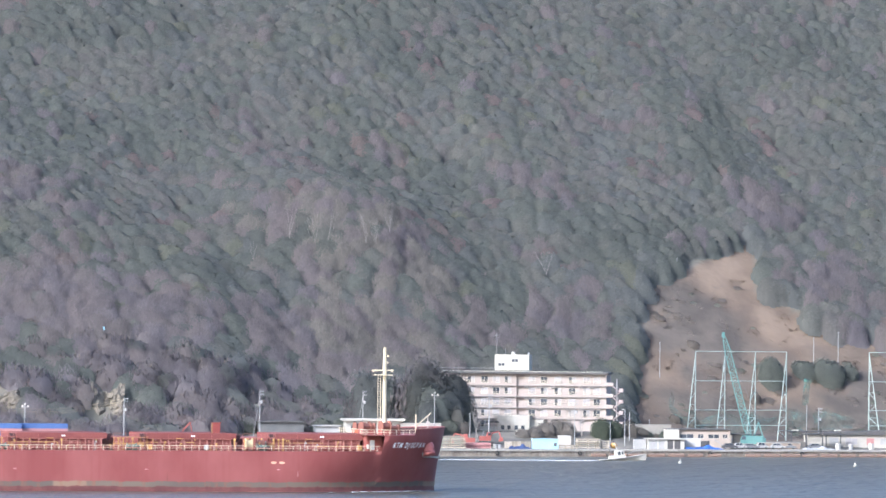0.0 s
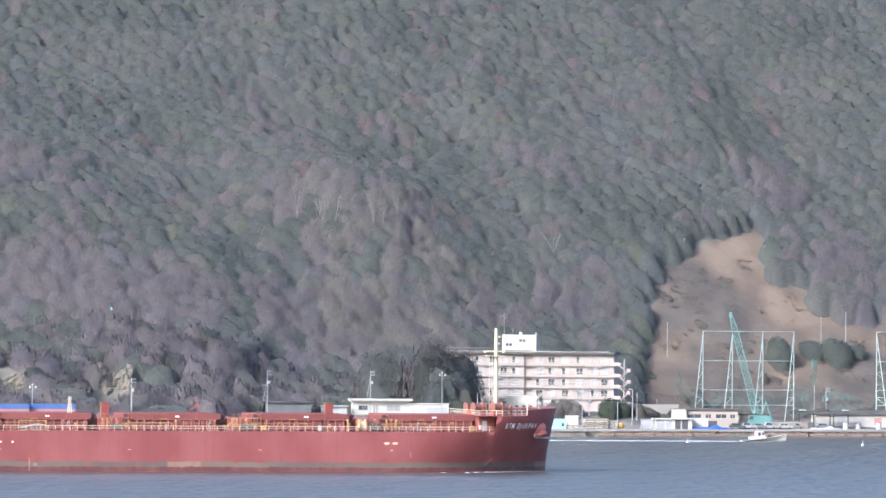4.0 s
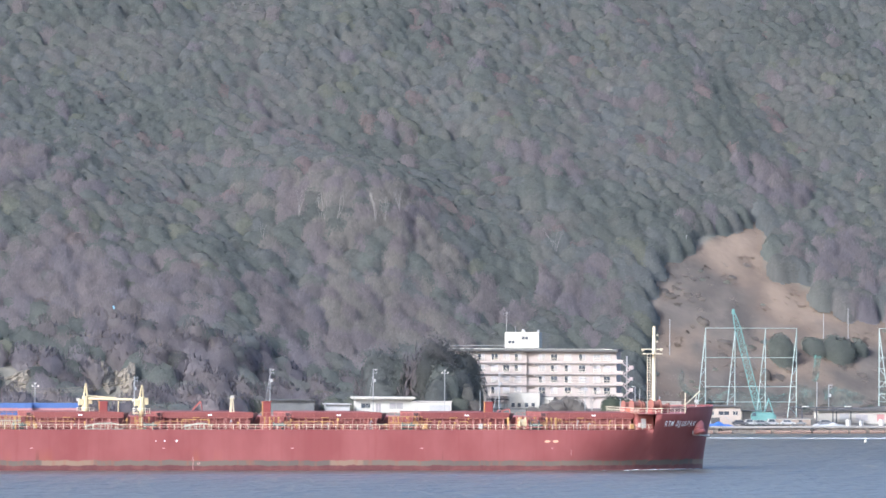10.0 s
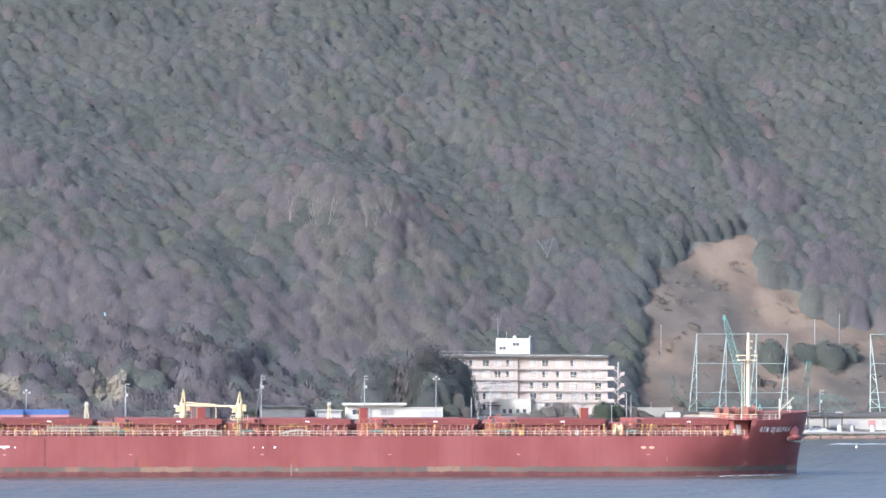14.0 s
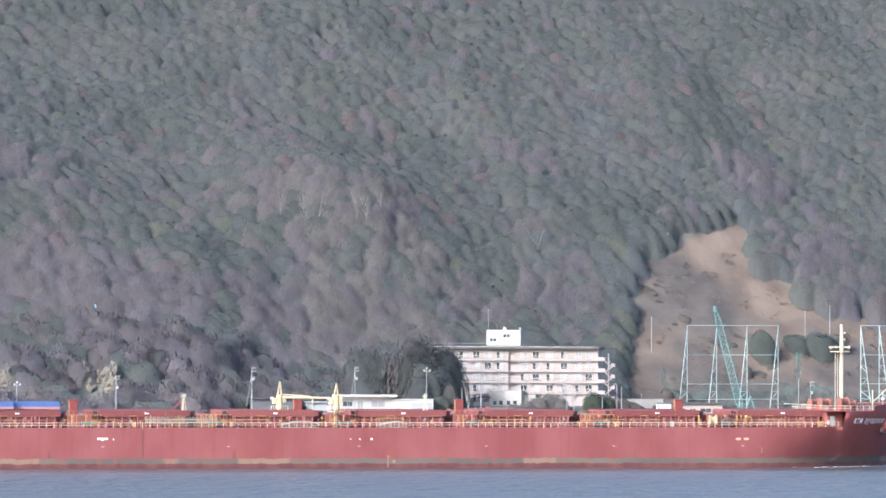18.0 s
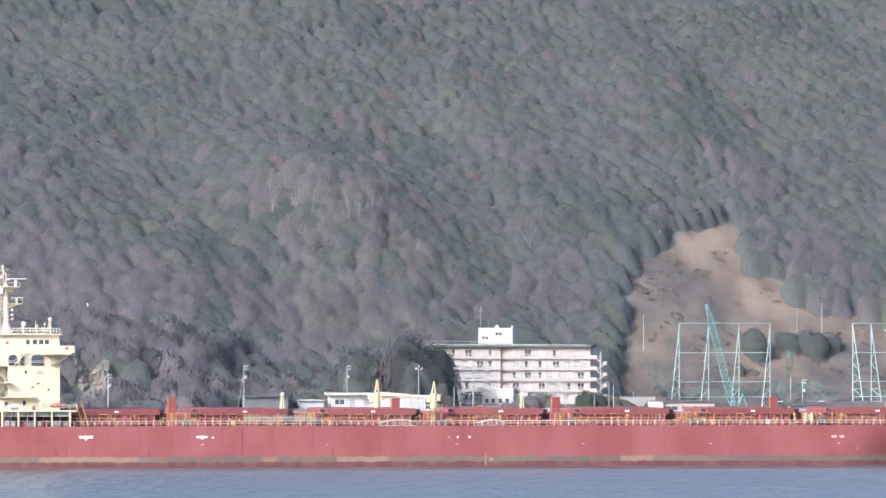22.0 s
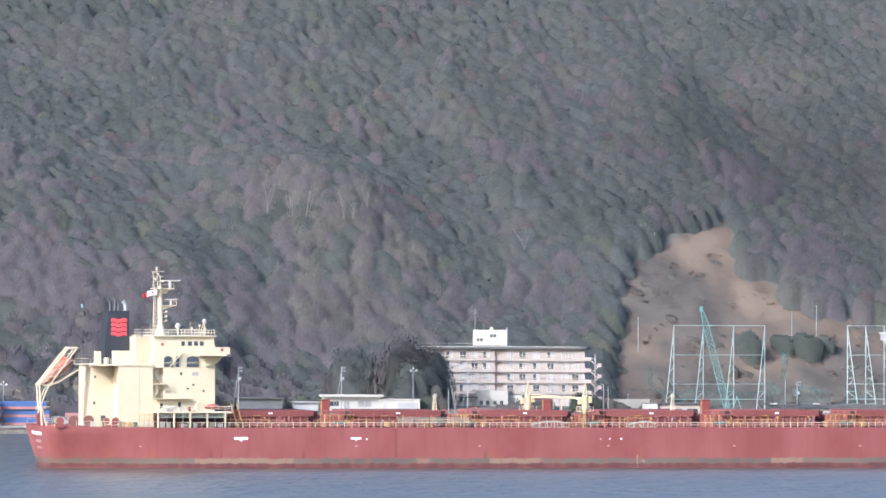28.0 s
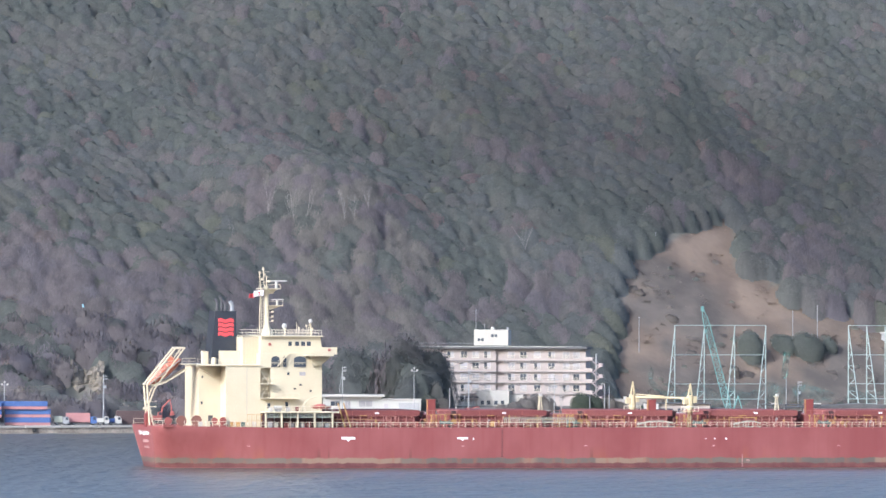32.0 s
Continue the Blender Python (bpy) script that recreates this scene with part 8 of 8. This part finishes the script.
slope_pole(70.6, 2240, 5.0, "thin pale pole at the edge of the clearing")
slope_pole(64.6, 2194, 10.0, "tall pale pole on the grassy slope")
slope_pole(109.1, 2220, 8.0, "tall grey pole on the slope")
slope_pole(116.1, 2220, 11.5, "tall grey pole among the shrubs")
slope_pole(61.0, 2165, 4.0, "short pole with a white lamp on the slope")


def shrub(x, y, rx, h, tint, label, seed):
    """A rounded evergreen shrub of many leaf clumps on a short stem."""
    z = float(ground_z(x, y)) - 0.2
    t = thing("shrub", label, "shrub", pose(x, y, z), "shrubs")
    part("stem", rod((0, 0, -0.3), (0, 0, h * 0.5), 0.18, 0.1, 6), BARK, t)
    part("crown", leaf_mesh("crown", placed(leafy_crown(500 + seed, int(60 * rx * (h + 1.5)), rx, h, 0.1, 0.19, 12, 5), 0, 0, 0, 1, lie=steepness(x, y)), tint), None, t)


# The tint of these four is lightened to stand for haze.
shrub(96.3, 2206, 4.5, 7.6, (0.128, 0.134, 0.114), "tall dark evergreen shrub standing in the dry grass", 1)
shrub(106.0, 2214, 4.0, 3.8, (0.128, 0.134, 0.114), "rounded dark evergreen shrub on the grassy slope", 2)
shrub(113.2, 2215, 5.6, 5.2, (0.128, 0.134, 0.114), "broad dark evergreen shrub on the grassy slope", 3)
shrub(119.5, 2219, 2.6, 3.4, (0.128, 0.134, 0.114), "dark evergreen shrub on the slope", 4)
for k, (x, d, rx, h) in enumerate(((28.5, 34, 2.6, 2.6), (31.5, 35, 3.0, 3.6), (34.5, 36, 3.2, 4.2), (37, 35, 2.8, 3.8), (25.0, 34, 2.2, 2.0), (46.5, 33, 3.4, 5.0), (50, 34, 2.8, 4.0))):
    shrub(x, quay_y(x) + d, rx, h, (0.20, 0.178, 0.155) if k < 5 else (0.088, 0.10, 0.072), "clipped brownish hedge shrub before the hotel" if k < 5 else "dense green shrub at the end of the hotel", 10 + k)
for k, (x, d, rx, h) in enumerate(((-17, 47, 3.4, 4.0), (-12, 46, 3.6, 4.4), (-7.5, 45, 3.4, 4.2), (-3, 43, 3.6, 4.4), (1, 40, 3.4, 4.0), (4.6, 39, 3.4, 4.2), (8.6, 39, 2.8, 3.4), (-23, 50, 3.6, 4.4), (-29, 52, 3.6, 4.2), (-36, 52, 3.8, 4.4), (-43, 52, 3.6, 4.4), (-50, 48, 3.6, 4.2))):
    shrub(x, quay_y(x) + d, rx, h, (0.135, 0.14, 0.115) if k % 3 else (0.15, 0.135, 0.12), "dense evergreen undergrowth behind the yard" if k % 3 else "leafless undergrowth behind the yard", 90 + k)
rs = random.Random(31)
for k in range(5):
    x, y = rs.uniform(68, 112), rs.uniform(2172, 2226)
    if inside(CLEARING, np.array([x]), np.array([y]))[0]:
        shrub(x, y, rs.uniform(1.2, 2.4), rs.uniform(1.0, 2.2), (0.17, 0.145, 0.12), "low brown scrub in the dry grass", 30 + k)
for k in range(10):
    x, d = rs.uniform(70, 128), rs.uniform(66, 82)
    shrub(x, quay_y(x) + d, rs.uniform(1.6, 3.0), rs.uniform(1.6, 3.4), (0.16, 0.135, 0.105) if k % 2 else (0.10, 0.112, 0.078), "scrub on the bank behind the nets", 60 + k)

for k in range(13):
    x, d = rs.uniform(52, 68), rs.uniform(34, 41) if k % 2 else rs.uniform(45, 52)
    shrub(x, quay_y(x) + d, rs.uniform(1.5, 2.6), rs.uniform(1.6, 3.6), (0.165, 0.145, 0.122) if k % 3 else (0.12, 0.13, 0.105), "brown and green scrub along the foot of the slope", 150 + k)


def limbed_tree(x, y, h, mat, label, seed, spread=0.5, crown=None, tint=None, thick=0.2, stems=2, forks=4):
    """A leafless tree with tapered trunks that fork and fork again."""
    rng = random.Random(seed)
    z = float(ground_z(x, y)) - 0.3
    t = thing("tree", label, "tree", pose(x, y, z))
    s = Shape()

    def grow(p, d, ln, r, depth):
        q = p + d * ln
        s.rod(p, q, r, r * 0.62, 6 if depth > 2 else 4)
        if depth:
            for _ in range(2 if depth < 4 else 3):
                nd = (d + Vector((rng.uniform(-1, 1), rng.uniform(-1, 1), rng.uniform(-0.1, 0.7))) * spread).normalized()
                grow(q, nd, ln * rng.uniform(0.6, 0.85), r * 0.6, depth - 1)
    for _ in range(stems):
        grow(Vector((rng.uniform(-0.5, 0.5), rng.uniform(-0.5, 0.5), 0)), Vector((rng.uniform(-0.25, 0.25), rng.uniform(-0.2, 0.2), 1)).normalized(), h * 0.36, thick, forks)
    part("trunk", s, mat, t)
    if crown:
        part("crown", leaf_mesh("crown", crown, tint), None, t)


for k, (x, y, h, m) in enumerate(((-40, 2184.5, 12, PALE_BARK), (-32.1, 2183, 12.5, PALE_BARK), (-29.6, 2184.5, 11.5, PALE_BARK), (-18.2, 2187, 12.5, PALE_BARK), (-15.0, 2189.5, 11.5, PALE_BARK), (-10.4, 2194.5, 12, PALE_BARK),
                                  (-48.6, 2170.5, 9, PALE_BARK), (32.8, 2216.5, 10, PALE_BARK), (-23.4, 2129, 8, PALE_BARK), (-11.8, 2133, 9, PALE_BARK), (-2, 2138, 8, BARK), (-82, 2100, 9, BARK), (-78, 2104, 8, BARK), (48, 2170, 8, BARK), (-60, 2098, 8, BARK), (-96, 2096, 8, BARK))):
    limbed_tree(x, y, h, m, "leafless tree with pale forking trunks in the wood" if m == PALE_BARK else "leafless grey tree at the wood's edge", 70 + k, 0.34, thick=0.062 if k % 3 else 0.078, stems=1 + (k % 3 == 1), forks=4)
for k, (x, d, h) in enumerate(((11.6, 44, 9), (38.0, 33, 8), (41.0, 34, 7.5), (13.0, 30, 7))):
    limbed_tree(x, quay_y(x) + d, h, PALE_BARK, "leafless ornamental tree before the hotel", 120 + k, 0.55, thick=0.13)
for k, (x, d, s) in enumerate(((1.0, 44, 1.9), (5.0, 45, 1.7), (8.6, 46, 1.3), (-3.5, 48, 1.9), (3.0, 49, 2.1), (-8, 50, 1.9), (7.2, 41, 0.9), (-13, 53, 1.8), (-0.5, 41, 1.4), (-19, 55, 1.7), (6.6, 50, 2.1), (-1.5, 51, 2.35), (9.6, 43, 0.8), (1.5, 51.5, 2.3), (-6, 52, 2.3), (-16, 54, 2.1))):
    y = quay_y(x) + d
    bare = x < -2 and k % 4 != 3
    t = thing("tree", "leafless grey-brown tree beside the hotel" if bare else "dark broadleaf evergreen tree beside the hotel", "tree", pose(x, y, float(ground_z(x, y)) - 0.2, 0, 0, 50 * k), "trees beside the hotel")
    t.scale = (s, s, s * (0.92 + 0.05 * (k % 4)))
    part("trunk", trunk_shape(random.Random(k), 8, 0.26), BARK, t)
    if bare:
        part("crown", leaf_mesh("crown", twiggy_crown(700 + k, 700, 3.0, 7.6, False), BARE[k % 4]), None, t)
    else:
        part("crown", leaf_mesh("crown", leafy_crown(700 + k, 2300, 3.0, 8.0, 0.0, 0.12, 20, 9), EVERGREEN[(3 * k) % 7]), None, t)


for k, (x, d, s) in enumerate(((9.2, 49.5, 1.9), (7.0, 51.5, 2.3), (10.8, 48, 1.5), (4.2, 52, 2.3), (-10, 54, 2.2))):
    y = quay_y(x) + d
    t = thing("tree", "leafless tree veiling the end of the hotel", "tree", pose(x, y, float(ground_z(x, y)) - 0.2, 0, 0, 80 * k), "trees beside the hotel")
    t.scale = (s * 0.8, s * 0.8, s)
    part("trunk", trunk_shape(random.Random(50 + k), 8, 0.2), BARK, t)
    part("crown", leaf_mesh("crown", twiggy_crown(800 + k, 200, 2.9, 7.4, False), BARE[k % 4]), None, t)


def rock_face(x, y, w, h, label, seed):
    """A broken rock cutting: a jagged sheet with depth."""
    rng = random.Random(seed)
    z = float(ground_z(x, y)) - 3
    s = Shape().grid(lambda u, v: (w * (u - 0.5) + rng.uniform(-0.3, 0.3), h * v * 0.4 + 0.9 * math.sin(9 * u + 5 * v) + rng.uniform(-0.5, 0.5), h * v * (0.84 + 0.1 * math.sin(7 * u + seed)) + rng.uniform(-0.4, 0.4)), 16, 16)
    tagged(new("rock_face", s.mesh("rock_face", ROCK)), label, "rock", "", "").matrix_basis = pose(x, y, z)


rock_face(-86, 2075, 9, 14, "pale broken rock cutting at the hill's foot", 1)
rock_face(-114, 2066, 12, 10, "grey rock cutting at the hill's foot", 2)
rock_face(-70, 2080, 7, 8, "small rock outcrop at the hill's foot", 3)
tagged(new("hillside_sheet", Shape().grid(lambda u, v: (0.5 * u + 0.1 * math.sin(6 * v), 0.2 * math.sin(4 * u), 0.9 * v), 4, 4).mesh("hillside_sheet", LIGHTBLUE)), "small blue plastic sheet caught on the slope", "plastic sheet").matrix_basis = pose(-88.2, 2102, float(ground_z(-88.2, 2102)) + 6.2)

# ---- afloat: motor boat, its wake and two floats ----
motor_boat = thing("motor_boat", "white motor fishing boat at speed", "boat")


def build_motor_boat():
    def beam(u):
        return 1.5 * (1 - max(0.0, (u - 0.35) / 0.65) ** 1.7)

    def rim(u):
        return 0.62 + 1.25 * max(0.0, u - 0.25) ** 1.6

    def f(u, v):
        w = abs(2 * v - 1)
        z = -0.35 + (rim(u) + 0.35) * w ** 1.2
        return (-6 + 12.2 * u + 0.75 * max(0.0, u - 0.6) * (w - 0.6), beam(u) * (2 * v - 1) * (0.55 + 0.45 * w), z)
    part("hull", Shape().grid(f, 16, 10), WHITE, motor_boat, "white boat hull", smooth=True)
    part("deck", Shape().grid(lambda u, v: (-5.95 + 11.9 * u, 0.96 * beam(u) * (2 * v - 1), rim(u) - 0.1), 12, 2), WHITE, motor_boat)
    part("rubbing_strake", Shape().pipe([(-6 + 12.2 * u + 0.3 * max(0.0, u - 0.6), -beam(u) - 0.02, rim(u) - 0.05) for u in (0, 0.2, 0.4, 0.6, 0.75, 0.88, 0.97)], 0.06, 4), GREY, motor_boat)
    c = part("cabin", Shape().side([(-3.6, 0.5), (0.9, 0.5), (0.5, 1.6), (0.1, 2.6), (-1.9, 2.7), (-2.0, 1.5), (-3.6, 1.4)], -1.0, 1.0), WHITE, motor_boat, "white wheelhouse")
    part("window", Shape().side([(-1.3, 1.5), (-0.6, 1.5), (-0.65, 2.35), (-1.3, 2.35)], -1.05, -1.0), PANE, c)
    part("window", Shape().side([(-0.3, 1.6), (0.3, 1.6), (0.05, 2.35), (-0.3, 2.35)], -1.05, -1.0), PANE, c)
    part("mast", Shape().rod((-1.2, 0, 2.7), (-2.0, 0, 4.8), 0.13, 0.08, 6).rod((-2.2, 0, 4.2), (-1.4, 0, 4.2), 0.07, n=4), WHITE, motor_boat)
    part("rail", Shape().pipe([(1.2, -1.4, 1.7), (4.0, -1.1, 2.3), (5.9, 0, 2.6), (4.0, 1.1, 2.3), (1.2, 1.4, 1.7)], 0.05, 4), GALV, motor_boat)


build_motor_boat()
_r = random.Random(44)
_rows = [(-9 - 58 * _r.random() ** 1.2, _r.uniform(-1.6, 1.6), _r.uniform(2.0, 7.0), _r.uniform(0.4, 1.3)) for k in range(110)]
_rows += [(-7 - 14 * _r.random(), _r.uniform(-1.2, 1.2), _r.uniform(0.8, 3.0), _r.uniform(0.5, 1.4)) for k in range(16)]
_rows += [(4.5, -1.2, 2.2, 0.5), (1.5, -1.8, 2.6, 0.5), (-2.0, -1.9, 2.4, 0.5), (-5.5, -1.0, 2.5, 0.8)]
boat_wake = tagged(new("boat_wake", foam_patches(_rows, 9, 0.02).mesh("boat_wake", FOAM)), "streak of white foam behind the motor boat", "wake", "", "stuff")
for x, y in ((64.0, 1991), (107.4, 1968)):
    b = thing("float", "small white mooring float on the water", "float", pose(x, y, 0), "floats on the water")
    part("ball", Shape().ball((0, 0, 0.25), 0.42, 10, 7, (1, 1, 1)), WHITE, b, smooth=True)
    part("stick", rod((0, 0, 0.5), (0, 0, 1.3), 0.08, n=5), WHITE, b)


# ---- a small cloud out over the strait, between the sun and the hill ----
def build_cloud():
    rng = random.Random(77)
    s = Shape()
    for k in range(46):
        u, v = rng.uniform(-1, 1), rng.uniform(-1, 1)
        if u * u + v * v > 1:
            continue
        r = rng.uniform(24, 44)
        s.ball((u * 150, v * 78, rng.uniform(-6, 14)), r, 12, 8, (1.2, 1.0, 0.5), 0.12, rng)
    return tagged(new("cloud", s.mesh("cloud", material("cloud_white", (0.8, 0.8, 0.8), (0.88, 0.88, 0.88), 1.0, coarse=0.02, fine=0.1, bump=0), True)), "small drifting fair-weather cloud above the strait", "cloud")


cloud = build_cloud()


# ---- what moves ----
def motions():
    c, s = math.cos(radians(HEADING)), math.sin(radians(HEADING))
    rows = []
    for t, run in ((0, -241.0), (8, -196.1), (16, -150.97), (24, -105.8), (32, -60.7)):
        rows.append((t, pose(run * c, 1649.42 + run * s, 0, 0, 0, HEADING)))
    walk(ship, rows)
    walk(bow_wave, rows)
    boat = [(t, 50.0 + 8.62 * t, 2016.0 + 1.1 * t) for t in (0, 8, 16, 24, 32)]
    walk(motor_boat, [(t, pose(x, y, 0.1, 0, -4.0, 7.0)) for t, x, y in boat])
    far = Vector((62.0, 2290.0, 80.0)) + sun_dir * 1760.0        # where the cloud stands at the end
    walk(cloud, [(t, pose(far.x + 90 + 16.8 * (32 - t), far.y, far.z)) for t in (0, 16, 32)])
    walk(boat_wake, [(t, pose(x, y, 0, 0, 0, 7.0)) for t, x, y in boat])


motions()
